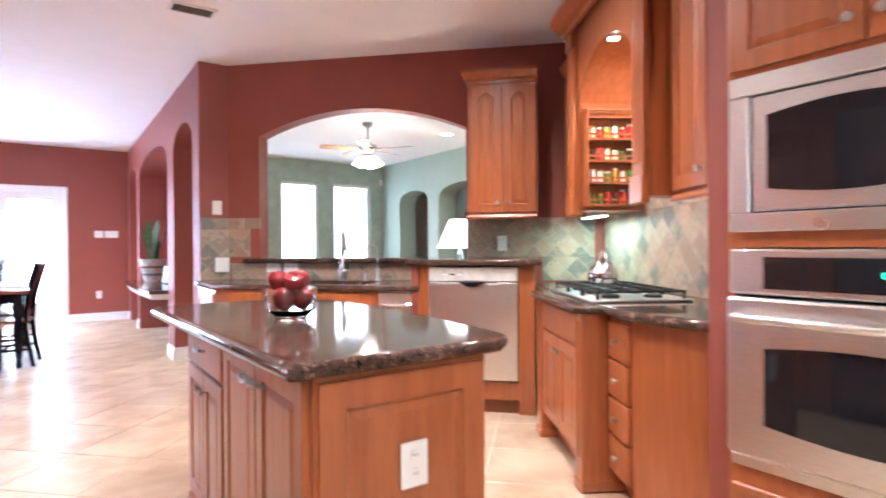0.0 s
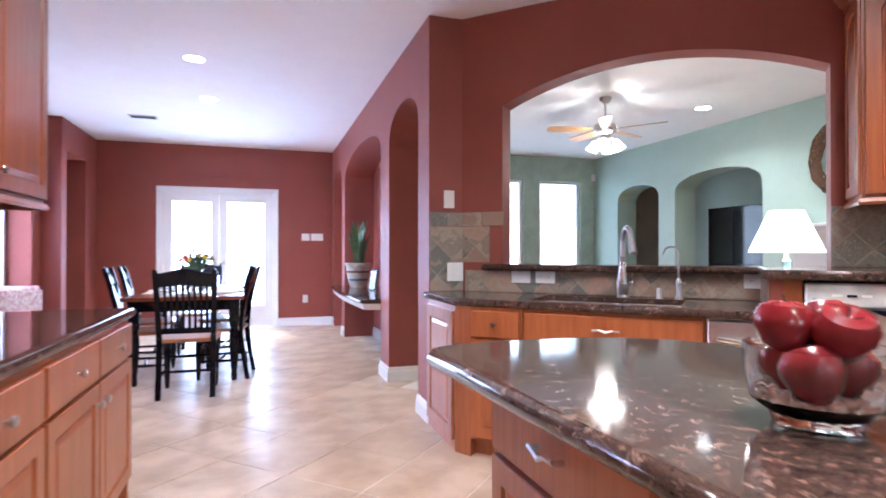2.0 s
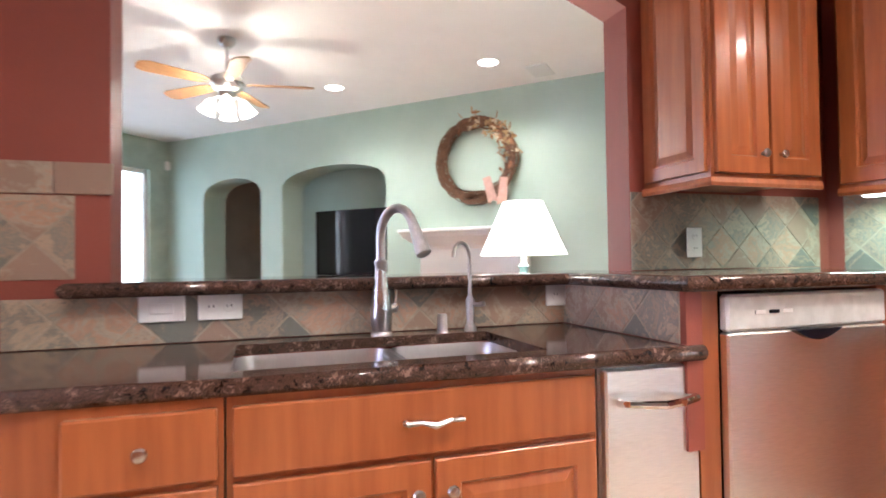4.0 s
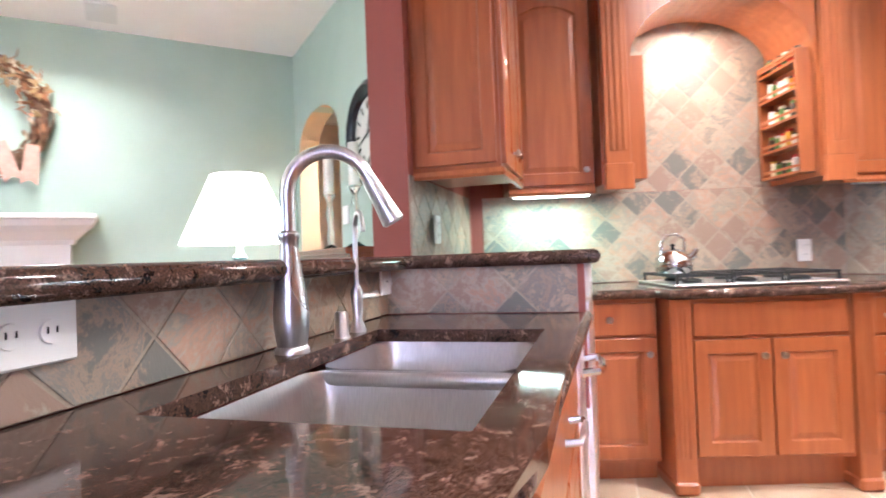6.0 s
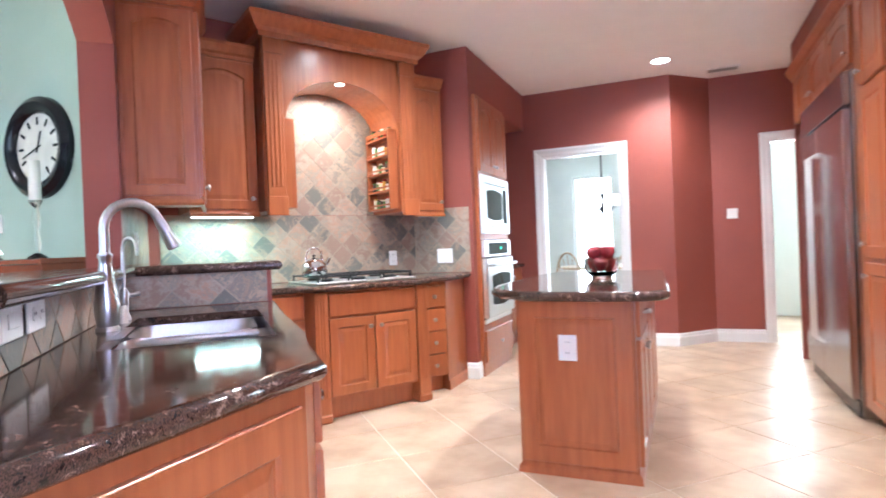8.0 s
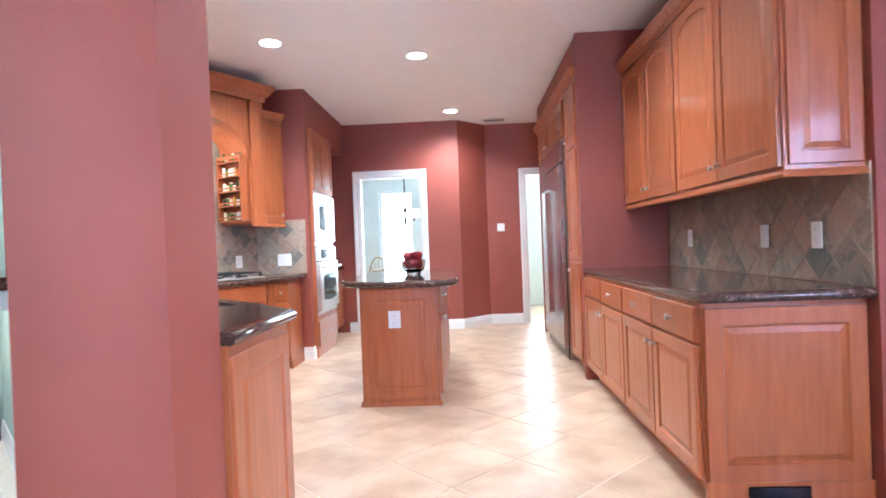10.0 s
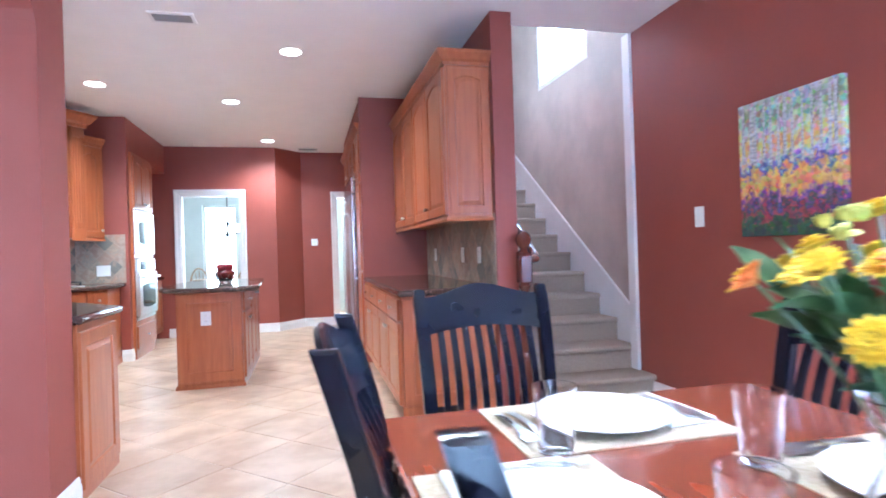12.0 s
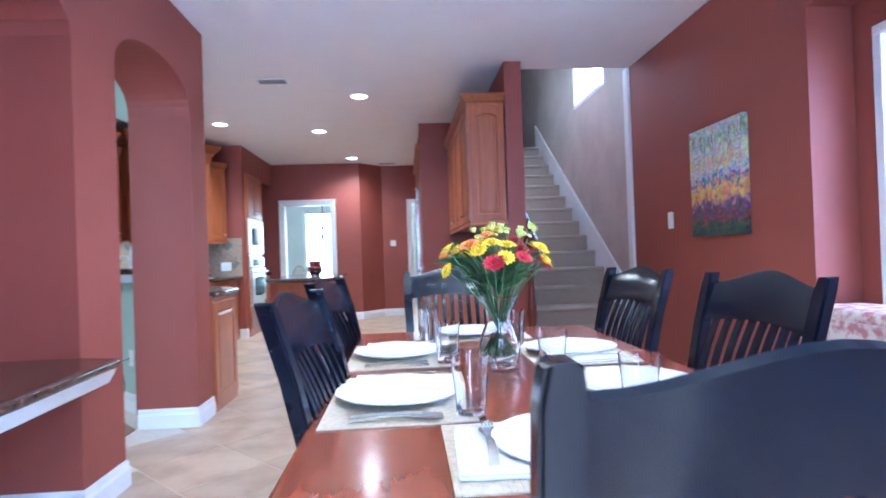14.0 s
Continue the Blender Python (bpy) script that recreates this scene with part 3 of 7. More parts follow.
def base_unit(name, m, w, layout, label, d=0.58, h=0.838, pulls=False, group="", toe=0.1, hollow=False):
    th = thing(name, m, label, "cabinet", group)
    if hollow:
        bm = bmesh.new()
        bx(bm, 0, 0, toe, w, 0.018, h)
        bx(bm, 0, 0.018, toe, w, d, 0.5)
        bx(bm, 0, 0.07, 0, w, d, toe)
        part("body", bm, WOOD, th)
    else:
        carcass(th, w, d, 0, h, toe)
    g = 0.012
    if layout == "drawer_door":
        drawer(th, g, h - 0.165, w - 2 * g, 0.145, 1, pulls)
        cab_door(th, g, toe + 0.02, w - 2 * g, h - 0.2 - toe, 0, "r")
    elif layout == "drawer_door_l":
        drawer(th, g, h - 0.165, w - 2 * g, 0.145, 1, pulls)
        cab_door(th, g, toe + 0.02, w - 2 * g, h - 0.2 - toe, 0, "l")
    elif layout in ("false_doors", "drawer_doors"):
        drawer(th, g, h - 0.165, w - 2 * g, 0.145, 0 if layout == "false_doors" else 1, pulls)
        cab_door(th, g, toe + 0.02, w / 2 - 1.5 * g, h - 0.2 - toe, 0, "r")
        cab_door(th, w / 2 + g / 2, toe + 0.02, w / 2 - 1.5 * g, h - 0.2 - toe, 0, "l")
    elif layout == "two_drawers_doors":
        for x in (g, w / 2 + g / 2):
            drawer(th, x, h - 0.165, w / 2 - 1.5 * g, 0.145, 1, pulls)
        cab_door(th, g, toe + 0.02, w / 2 - 1.5 * g, h - 0.2 - toe, 0, "r")
        cab_door(th, w / 2 + g / 2, toe + 0.02, w / 2 - 1.5 * g, h - 0.2 - toe, 0, "l")
    elif layout == "doors":
        cab_door(th, g, toe + 0.02, w / 2 - 1.5 * g, h - 0.04 - toe, 0, "r")
        cab_door(th, w / 2 + g / 2, toe + 0.02, w / 2 - 1.5 * g, h - 0.04 - toe, 0, "l")
    elif layout == "drawers4":
        hh = (h - toe - 0.03) / 4
        for i in range(4):
            drawer(th, g, toe + 0.01 + i * hh, w - 2 * g, hh - 0.012, 1, pulls)
    return th


CROWN = [(0, 0), (0.012, 0), (0.012, 0.022), (0.03, 0.035), (0.045, 0.06), (0.055, 0.075), (0.055, 0.095), (0, 0.095)]
RAIL = [(0, 0), (0.014, 0), (0.018, 0.012), (0.01, 0.03), (0, 0.03)]


def upper_unit(name, m, w, z0, z1, layout, label, d=0.33, arch=0.045, left=False, right=False, crown=True):
    th = thing(name, m, label, "cabinet")
    carcass(th, w, d, z0, z1, 0)
    g = 0.012
    if layout == 2:
        cab_door(th, g, z0 + 0.015, w / 2 - 1.5 * g, z1 - z0 - 0.03, arch, "r", True)
        cab_door(th, w / 2 + g / 2, z0 + 0.015, w / 2 - 1.5 * g, z1 - z0 - 0.03, arch, "l", True)
    else:
        cab_door(th, g, z0 + 0.015, w - 2 * g, z1 - z0 - 0.03, arch, "r" if layout == 1 else "l", True)
    path = ([(0, d, z1)] if left else []) + [(0, 0, z1), (w, 0, z1)] + ([(w, d, z1)] if right else [])
    if crown:
        part("crown_moulding", sweep(bmesh.new(), path, CROWN), WOOD, th)
    part("light_rail", sweep(bmesh.new(), [(x, y, z0 - 0.03) for x, y, z in path], RAIL), WOOD, th)
    if left:
        bm = bmesh.new()
        panel_door(bm, d - 0.03, z1 - z0 - 0.04, arch * 0.6, 0.012, 0.05)
        part("end_panel", bm, WOOD, th, m=pose(-0.012, d - 0.015, z0 + 0.02, 0, 0, -90))
    if right:
        bm = bmesh.new()
        panel_door(bm, d - 0.03, z1 - z0 - 0.04, arch * 0.6, 0.012, 0.05)
        part("end_panel", bm, WOOD, th, m=pose(w + 0.012, 0.015, z0 + 0.02, 0, 0, 90))
    return th


NOSE = [(0, 0.002), (0.012, 0.0), (0.022, 0.006), (0.028, 0.016), (0.028, 0.026), (0.022, 0.036), (0.012, 0.042), (0, 0.042)]


def counter(name, polys, edge, label, z=CT, closed=False):
    """A stone top: flat pieces and a bullnose along its free edge."""
    th = thing(name, pose(0, 0, 0), label, "countertop")
    for p in polys:
        part("slab", prism(bmesh.new(), p, z - 0.031, z), GRANITE, th)
    part("bullnose", sweep(bmesh.new(), [(x, y, z - 0.0422) for x, y in edge], NOSE, closed), GRANITE, th, smooth=True)
    return th


# -- cabinet run by the stairs
M = pose(-0.59, 1.885, 0, 0, 0, 90)
base_unit("base_cabinet", M, 1.075, "two_drawers_doors", "cherry base cabinet with two drawers over two doors", 0.655, group="counter run by the stairs")
base_unit("base_cabinet", pose(-0.59, 2.96, 0, 0, 0, 90), 1.075, "two_drawers_doors", "cherry base cabinet with two drawers over two doors", 0.655, group="counter run by the stairs")
ep = thing("cabinet_end_panel", pose(-0.59, 4.035, 0, 0, 0, 90), "cherry raised end panel of the counter run", "cabinet panel")
bm = bmesh.new()
panel_door(bm, 0.63, 0.70, 0, 0.02, 0.07, m=pose(0, 0, 0))
part("panel", bm, WOOD, ep, m=pose(0.022, 0.01, 0.115, 0, 0, 90))
part("plinth", box(0, 0, 0, 0.022, 0.655, 0.115, bev=0.003), WOOD, ep)
part("shoe", sweep(bmesh.new(), [(0.022, 0.0, 0), (0.022, 0.655, 0)], [(0, 0), (0.014, 0), (0.01, 0.02), (0, 0.03)]), WOOD, ep)
part("floor_register", box(0.0225, 0.16, 0.035, 0.034, 0.40, 0.10, bev=0.003), BLACK, ep, "black metal vent grille")
counter("countertop", [[(-0.595, 1.884), (-0.595, 4.07), (-1.245, 4.07), (-1.245, 1.884)]], [(-0.595, 1.884), (-0.595, 4.07), (-1.245, 4.07)], "polished dark brown granite counter by the stairs")
for i in range(2):
    upper_unit("wall_cabinet", pose(-0.93, 1.885 + i * 1.088, 0, 0, 0, 90), 1.085, 1.355, 2.37, 2, "cherry wall cabinet with two arched raised-panel doors", 0.315, right=(i == 1))
# -- pantry, fridge and the cabinets over it
base_unit("pantry_cabinet", pose(-0.575, 1.24, 0, 0, 0, 90), 0.555, "none", "tall cherry pantry cabinet beside the refrigerator", 0.6, 2.40)
pantry = scene.objects["pantry_cabinet"]
cab_door(pantry, 0.15, 0.12, 0.39, 0.80, 0, "l")
cab_door(pantry, 0.15, 0.95, 0.39, 0.90, 0, "l", True)
cab_door(pantry, 0.15, 1.88, 0.39, 0.50, 0.03, "l", True)
part("crown_moulding", sweep(bmesh.new(), [(-1.85, 0, 2.40), (0.555, 0, 2.40)], CROWN), WOOD, pantry)
over = thing("fridge_top_cabinet", pose(-0.575, -0.57, 0, 0, 0, 90), "cherry cabinet above the refrigerator", "cabinet")
carcass(over, 1.80, 0.6, 2.03, 2.40, 0)
for i in range(3):
    cab_door(over, 0.25 + i * 0.52, 2.05, 0.50, 0.33, 0.03, "r" if i != 1 else "l", True)
fr = thing("refrigerator", pose(-0.56, -0.03, 0, 0, 0, 90), "tall stainless steel built-in refrigerator", "refrigerator")
part("body", box(0, 0, 0.02, 1.26, 0.60, 2.02, bev=0.004), FRIDGE, fr)
for x0, x1 in ((0.02, 0.55), (0.56, 1.24)):
    d = part("door", box(x0, -0.045, 0.12, x1, -0.002, 1.80, bev=0.006), FRIDGE, fr)
    hx = x1 - 0.05 if x0 < 0.3 else x0 + 0.05
    bm = bmesh.new()
    tube(bm, [(hx, -0.045, 0.35), (hx, -0.095, 0.37), (hx, -0.095, 1.60), (hx, -0.045, 1.62)], 0.012, 8)
    part("handle", bm, STEEL, d, smooth=True)
part("vent_grille", box(0.02, -0.04, 1.82, 1.24, -0.002, 2.01, bev=0.004), FRIDGE, fr)
part("toe_grille", box(0.02, -0.01, 0.02, 1.24, -0.002, 0.11), BLACK, fr)

# -- island
isl = thing("kitchen_island", pose(0.56, 2.465, 0, 0, 0, -90), "cherry kitchen island with raised panels", "island")
carcass(isl, 1.475, 0.54, 0, 0.838, 0.0)
part("plinth", sweep(bmesh.new(), [(0, 0, 0), (1.475, 0, 0), (1.475, 0.54, 0), (0, 0.54, 0)], [(0, 0), (0.015, 0), (0.012, 0.03), (0, 0.045)], True), WOOD, isl)
drawer(isl, 0.03, 0.655, 0.60, 0.165, 1, True)
cab_door(isl, 0.03, 0.07, 0.30, 0.57, 0, "r")
cab_door(isl, 0.335, 0.07, 0.30, 0.57, 0, "l")
cab_door(isl, 0.67, 0.07, 0.385, 0.75, 0, "r", False, True)
cab_door(isl, 1.065, 0.07, 0.385, 0.75, 0, "l", False, True)
bm = bmesh.new()
panel_door(bm, 0.52, 0.76, 0, 0.012, 0.075)
part("end_panel", bm, WOOD, isl, m=pose(1.487, 0.01, 0.06, 0, 0, 90))
bm = bmesh.new()
panel_door(bm, 0.52, 0.76, 0, 0.012, 0.075)
part("end_panel", bm, WOOD, isl, m=pose(-0.012, 0.53, 0.06, 0, 0, -90))
# top: square on the aisle side, bowed on the cooking side and at the far end
pts = [(0.505, 0.975), (1.13, 0.975), (1.185, 1.02), (1.21, 1.12), (1.235, 1.4), (1.25, 1.75), (1.255, 2.05), (1.245, 2.25), (1.215, 2.40), (1.15, 2.51), (1.03, 2.59), (0.87, 2.635), (0.67, 2.645), (0.52, 2.625), (0.455, 2.595), (0.435, 2.55)]
counter("island_top", [pts], pts, "polished dark brown granite island top with bowed sides", CT, True)

# -- sink run, on the diagonal
MS = lambda u, off: pose(*uv(u, off), 0, 0, 0, -45)
base_unit("sink_end_cabinet", MS(-2.10, 0.60), 0.30, "drawer_door", "narrow cherry base cabinet with a drawer and a door", 0.57)
base_unit("sink_cabinet", MS(-1.795, 0.60), 0.885, "false_doors", "cherry sink cabinet with a false drawer front", 0.57, hollow=True)
sc = scene.objects["sink_cabinet"]
pull([c for c in sc.children if c.name.startswith("drawer")][0], 0.43, 0.075, 0.13)
tc = thing("trash_compactor", MS(-0.905, 0.60), "stainless steel trash compactor under the counter", "trash compactor")
part("body", box(0, 0, 0.1, 0.30, 0.55, 0.835), STEEL, tc)
part("toe_kick", box(0, 0.05, 0, 0.30, 0.5, 0.1), WOOD_SHADE, tc)
d = part("front", box(0.005, -0.03, 0.11, 0.295, -0.002, 0.83, bev=0.006), STEEL, tc)
bm = bmesh.new()
tube(bm, [(0.045, -0.03, 0.745), (0.05, -0.07, 0.75), (0.10, -0.08, 0.745), (0.15, -0.082, 0.742), (0.20, -0.08, 0.745), (0.25, -0.07, 0.75), (0.255, -0.03, 0.745)], 0.011, 8)
part("handle", bm, CHROME, d, smooth=True)
# end of the run, square to the arcade
bm = bmesh.new()
e1, e2 = uv(-2.10, 0.60), uv(-2.10, 0.03)
prism(bm, [(1.05, 4.175), e1, e2, (1.30, 4.715), (1.05, 4.715)], 0.0, 0.838)
ex = thing("sink_run_end", pose(0, 0, 0), "cherry end panel of the sink run", "cabinet panel")
part("body", bm, WOOD, ex)
bm = bmesh.new()
panel_door(bm, 0.51, 0.74, 0, 0.014, 0.07)
part("panel", bm, WOOD, ex, m=pose(1.036, 4.71, 0.06, 0, 0, -90))
# sink hole in local u and off
HU0, HU1, HO0, HO1 = -1.79, -1.02, 0.135, 0.555
quad = lambda a, b, c, d: [uv(a, c), uv(b, c), uv(b, d), uv(a, d)]
FR = 0.63
left_poly = [(1.045, 4.155), uv(HU0, FR), uv(HU0, 0.021), (1.305, 4.715), (1.045, 4.732)]
counter("sink_countertop", [left_poly, quad(HU0, HU1, FR, HO1), quad(HU0, HU1, HO0, 0.021), quad(HU1, -0.60, FR, 0.021)],
        [(1.045, 4.732), (1.045, 4.155), uv(-0.60, FR)], "polished dark brown granite counter round the sink")
sk = thing("double_sink", MS(HU0, HO1), "undermounted stainless steel double bowl sink", "sink")


def bowl(x0, x1, y0, y1, depth):
    bm = bmesh.new()
    loops = []
    for inset, z, r in ((0, 0, 0.05), (0.004, -0.02, 0.05), (0.012, -depth + 0.03, 0.055), (0.03, -depth + 0.006, 0.06), (0.06, -depth, 0.07)):
        pts = []
        for cx, cy, a0 in ((x1 - r, y1 - r, 0), (x0 + r, y1 - r, 90), (x0 + r, y0 + r, 180), (x1 - r, y0 + r, 270)):
            for i in range(6):
                a = radians(a0 + 18 * i)
                sx, sy = (1 if cx > (x0 + x1) / 2 else -1), (1 if cy > (y0 + y1) / 2 else -1)
                pts.append((cx - sx * inset + r * math.cos(a), cy - sy * inset + r * math.sin(a), CT - 0.032 + z))
        loops.append([bm.verts.new(p) for p in pts])
    k = len(loops[0])
    for a, b in zip(loops, loops[1:]):
        for i in range(k):
            bm.faces.new((a[i], b[i], b[(i + 1) % k], a[(i + 1) % k]))
    bm.faces.new(loops[-1])
    return bm


W = HU1 - HU0
part("bowl", bowl(-0.005, 0.425, -0.01, 0.415, 0.20), STEEL2, sk, smooth=True)
part("bowl", bowl(0.44, W + 0.005, 0.02, 0.415, 0.17), STEEL2, sk, smooth=True)
part("divider", box(0.415, -0.005, CT - 0.062, 0.45, 0.41, CT - 0.034, bev=0.012, seg=3), STEEL2, sk, smooth=True)
for cx in (0.21, 0.6):
    bm = bmesh.new()
    lathe(bm, [(0, 0.004), (0.03, 0.003), (0.045, 0.006), (0.045, 0.0)], 20, pose(cx, 0.19, CT - (0.230 if cx < 0.3 else 0.200)))
    part("drain", bm, CHROME, sk, smooth=True)

# -- raised dishwasher bay
db = thing("dishwasher_cabinet", MS(-0.60, 0.62), "cherry surround of the raised dishwasher", "cabinet")
bm = bmesh.new()
bx(bm, 0.0, 0, 0.0, 0.07, 0.598, 1.02)
bx(bm, 0.69, 0, 0, 0.80, 0.598, 1.02)
bx(bm, 0.07, 0.0, 0.10, 0.69, 0.598, 0.22)
bx(bm, 0.07, 0.05, 0.0, 0.69, 0.598, 0.10)
part("body", bm, WOOD, db)
part("toe_moulding", box(0.07, 0.035, 0.0, 0.69, 0.049, 0.09, bev=0.003), WOOD_SHADE, db)
dw = thing("dishwasher", MS(-0.53, 0.62), "stainless steel dishwasher with a pale control strip", "dishwasher")
part("body", box(0.004, 0.005, 0.222, 0.616, 0.56, 1.01), BLACK, dw)
part("door", box(0.004, -0.03, 0.235, 0.616, 0.004, 0.905, bev=0.006), STEEL, dw)
cs = part("control_strip", box(0.004, -0.03, 0.908, 0.616, 0.004, 1.01, bev=0.008), mat("pale_grey_plastic", (0.62, 0.61, 0.58), 0.3, scale=20), dw, "pale grey control panel")
for i, x in enumerate((0.10, 0.15, 0.20)):
    part("button", box(x, -0.034, 0.955, x + 0.035, -0.0305, 0.965), PLASTIC if i != 1 else BLACKGLASS, cs)
bm = bmesh.new()
prism(bm, [(-0.09 + 0.18 * i / 10, -0.03 * math.sin(math.pi * i / 10)) for i in range(11)], 0, 0.02, pose(0.31, -0.032, 0.906, 90))
part("handle_pocket", bm, BLACK, dw)
# raised ledge over the pass-through and the dishwasher
th = thing("raised_bar_ledge", pose(0, 0, 0), "polished dark brown granite raised bar ledge", "countertop")
bm = bmesh.new()
prism(bm, quad(-2.22, -0.66, 0.075, 0.003), LEDGE - 0.04, LEDGE)
prism(bm, quad(-2.135, -0.35, 0.003, -0.33), LEDGE - 0.04, LEDGE)
prism(bm, quad(-0.66, 0.22, 0.66, 0.003), LEDGE - 0.04, LEDGE)
part("slab", bm, GRANITE, th)
part("bullnose", sweep(bmesh.new(), [(*p, LEDGE - 0.042) for p in (uv(-2.22, 0.003), uv(-2.22, 0.075), uv(-0.66, 0.075), uv(-0.66, 0.66), uv(0.22, 0.66), uv(0.22, 0.003))], NOSE), GRANITE, th, smooth=True)
# living room side of the half wall: apron, baseboard and an outlet
part("apron", prism(bmesh.new(), quad(-2.13, -0.355, -0.152, -0.30), LEDGE - 0.10, LEDGE - 0.0425), WHITE, th, "white painted apron")
# short return wall behind the tiles
bm = bmesh.new()
prism(bm, quad(-0.655, -0.602, 0.64, 0.0), 0.60, LEDGE - 0.043)
structure("wall_return", bm, RED, "short return beside the dishwasher", "wall")

# -- corner upper cabinet on the diagonal
upper_unit("corner_wall_cabinet", MS(-0.275, 0.345), 0.495, 1.385, 2.35, 2, "cherry corner wall cabinet with two arched doors", 0.345, 0.05, left=True)

# -- cooking wall
MC = lambda s, off: pose(*sn(s, off), 0, 0, 0, -121)
base_unit("base_cabinet", MC(3.60, 0.57), 0.44, "drawer_door", "narrow cherry base cabinet beside the cooktop", 0.565)
base_unit("cooktop_cabinet", MC(3.06, 0.68), 0.68, "false_doors", "cherry cooktop cabinet with furniture feet", 0.675, toe=0.14)
cc = scene.objects["cooktop_cabinet"]
for x in (-0.09, 0.68):
    post = part("post", box(x, -0.03, 0.0, x + 0.09, 0.66, 0.838, bev=0.004), WOOD, cc)
    part("foot", box(x - 0.008, -0.04, 0.0, x + 0.098, 0.3, 0.06, bev=0.012), WOOD, post)
    for k in range(3):
        part("reed", box(x + 0.018 + k * 0.02, -0.036, 0.16, x + 0.03 + k * 0.02, -0.029, 0.80, bev=0.002), WOOD, post)
base_unit("drawer_cabinet", MC(2.285, 0.57), 0.25, "drawers4", "cherry base cabinet with four drawers", 0.565, toe=0.12)
bm = bmesh.new()
a0, a1 = sn(2.03, 0.57), (2.03, 0.765)
prism(bm, [a0, a1, (2.30, 0.765), sn(2.03, 0.1)], 0, 0.838)
pn = thing("angled_end_cabinet", pose(0, 0, 0), "cherry angled filler panel beside the oven tower", "cabinet panel")
part("body", bm, WOOD, pn)
part("plinth", sweep(bmesh.new(), [(*a0, 0.0), (*a1, 0.0)], [(0, 0), (0.014, 0), (0.012, 0.06), (0, 0.075)]), WOOD, pn)
cpoly = [sn(3.72, 0.60), sn(3.16, 0.60), sn(3.14, 0.72), sn(2.30, 0.72), sn(2.28, 0.60), sn(2.0, 0.60), (1.99, 0.765), (2.47, 0.765), sn(3.9, 0.021), sn(3.95, 0.2)]
counter("cook_countertop", [cpoly], cpoly[:7], "polished dark brown granite counter round the cooktop")
# hood mantel with its arched opening
HS0, HS1 = 2.16, 3.34
hood = thing("range_hood_mantel", MC(HS1, 0.43), "cherry arched range hood mantel with fluted pilasters", "range hood")
HW = HS1 - HS0
bm = bmesh.new()
mz = Matrix(((1, 0, 0, 0), (0, 0, 1, 0), (0, 1, 0, 0), (0, 0, 0, 1)))
top = arc(0.15, HW - 0.15, 1.90, 2.29, 22, True)
prism(bm, [(0.0, 2.52), (0, 1.90)] + top + [(HW, 1.90), (HW, 2.52)], 0, 0.025, mz)
part("arch_panel", bm, WOOD, hood)
bm = bmesh.new()
prism(bm, [(0.13, 2.60), (0.13, 1.90)] + arc(0.15, HW - 0.15, 1.90, 2.29, 22, True) + [(HW - 0.13, 1.90), (HW - 0.13, 2.60)], 0.025, 0.38, mz)
part("arch_soffit", bm, WOOD, hood)
for x0, x1 in ((0, 0.15), (HW - 0.15, HW)):
    bm = bmesh.new()
    bx(bm, x0, 0.0, 1.375, x1, 0.425, 2.52)
    part("side_case", bm, WOOD, hood)
for x in (0.015, HW - 0.135):
    pil = part("pilaster", box(x, -0.03, 1.36, x + 0.12, -0.001, 2.50, bev=0.003), WOOD, hood)
    for k in range(3):
        part("reed", box(x + 0.022 + k * 0.029, -0.037, 1.53, x + 0.040 + k * 0.029, -0.029, 2.36, bev=0.003), WOOD, pil)
    part("base_block", box(x - 0.008, -0.042, 1.345, x + 0.128, -0.002, 1.47, bev=0.004), WOOD, pil)
    part("cap_block", box(x - 0.008, -0.042, 2.40, x + 0.128, -0.002, 2.50, bev=0.004), WOOD, pil)
bm = bmesh.new()
big = [(o * 1.6, u * 1.5) for o, u in CROWN]
sweep(bm, [(0, 0.43, 2.50), (0, -0.03, 2.50), (HW, -0.03, 2.50), (HW, 0.43, 2.50)], big)
part("crown_moulding", bm, WOOD, hood)
part("hood_lamp", lathe(bmesh.new(), [(0, 0), (0.03, 0), (0.034, 0.006), (0, 0.008)], 20, pose(HW / 2, 0.06, 2.287)), LAMPGLOW, hood, "glowing hood lamp", smooth=True)
hl = area("hood_lamp_light", pose(*sn(2.75, 0.22), 2.26), 0.10, 0.10, 6, (1, 0.84, 0.70))
# spice racks set in both inner sides of the arch
JARS = [mat("jar_" + n, c, 0.3, scale=30) for n, c in (("red", (0.5, 0.03, 0.02)), ("pepper", (0.06, 0.04, 0.03)), ("cream", (0.75, 0.68, 0.5)), ("green", (0.1, 0.2, 0.05)), ("mustard", (0.55, 0.3, 0.03)), ("white", (0.75, 0.73, 0.7)))]


def jar(m, rng):
    th = thing("spice_jar", m, "small spice jar with a dark lid and a coloured label", "spice jar", "spice jars in the rack")
    r, h = rng.uniform(0.016, 0.022), rng.uniform(0.06, 0.09)
    part("body", lathe(bmesh.new(), [(0, 0), (r, 0), (r, h * 0.8), (r * 0.8, h * 0.85), (0, h * 0.85)], 10), rng.choice(JARS), th, smooth=True)
    part("lid", lathe(bmesh.new(), [(0, h * 0.851), (r * 0.9, h * 0.851), (r * 0.9, h), (0, h)], 10), rng.choice(JARS), th, smooth=True)


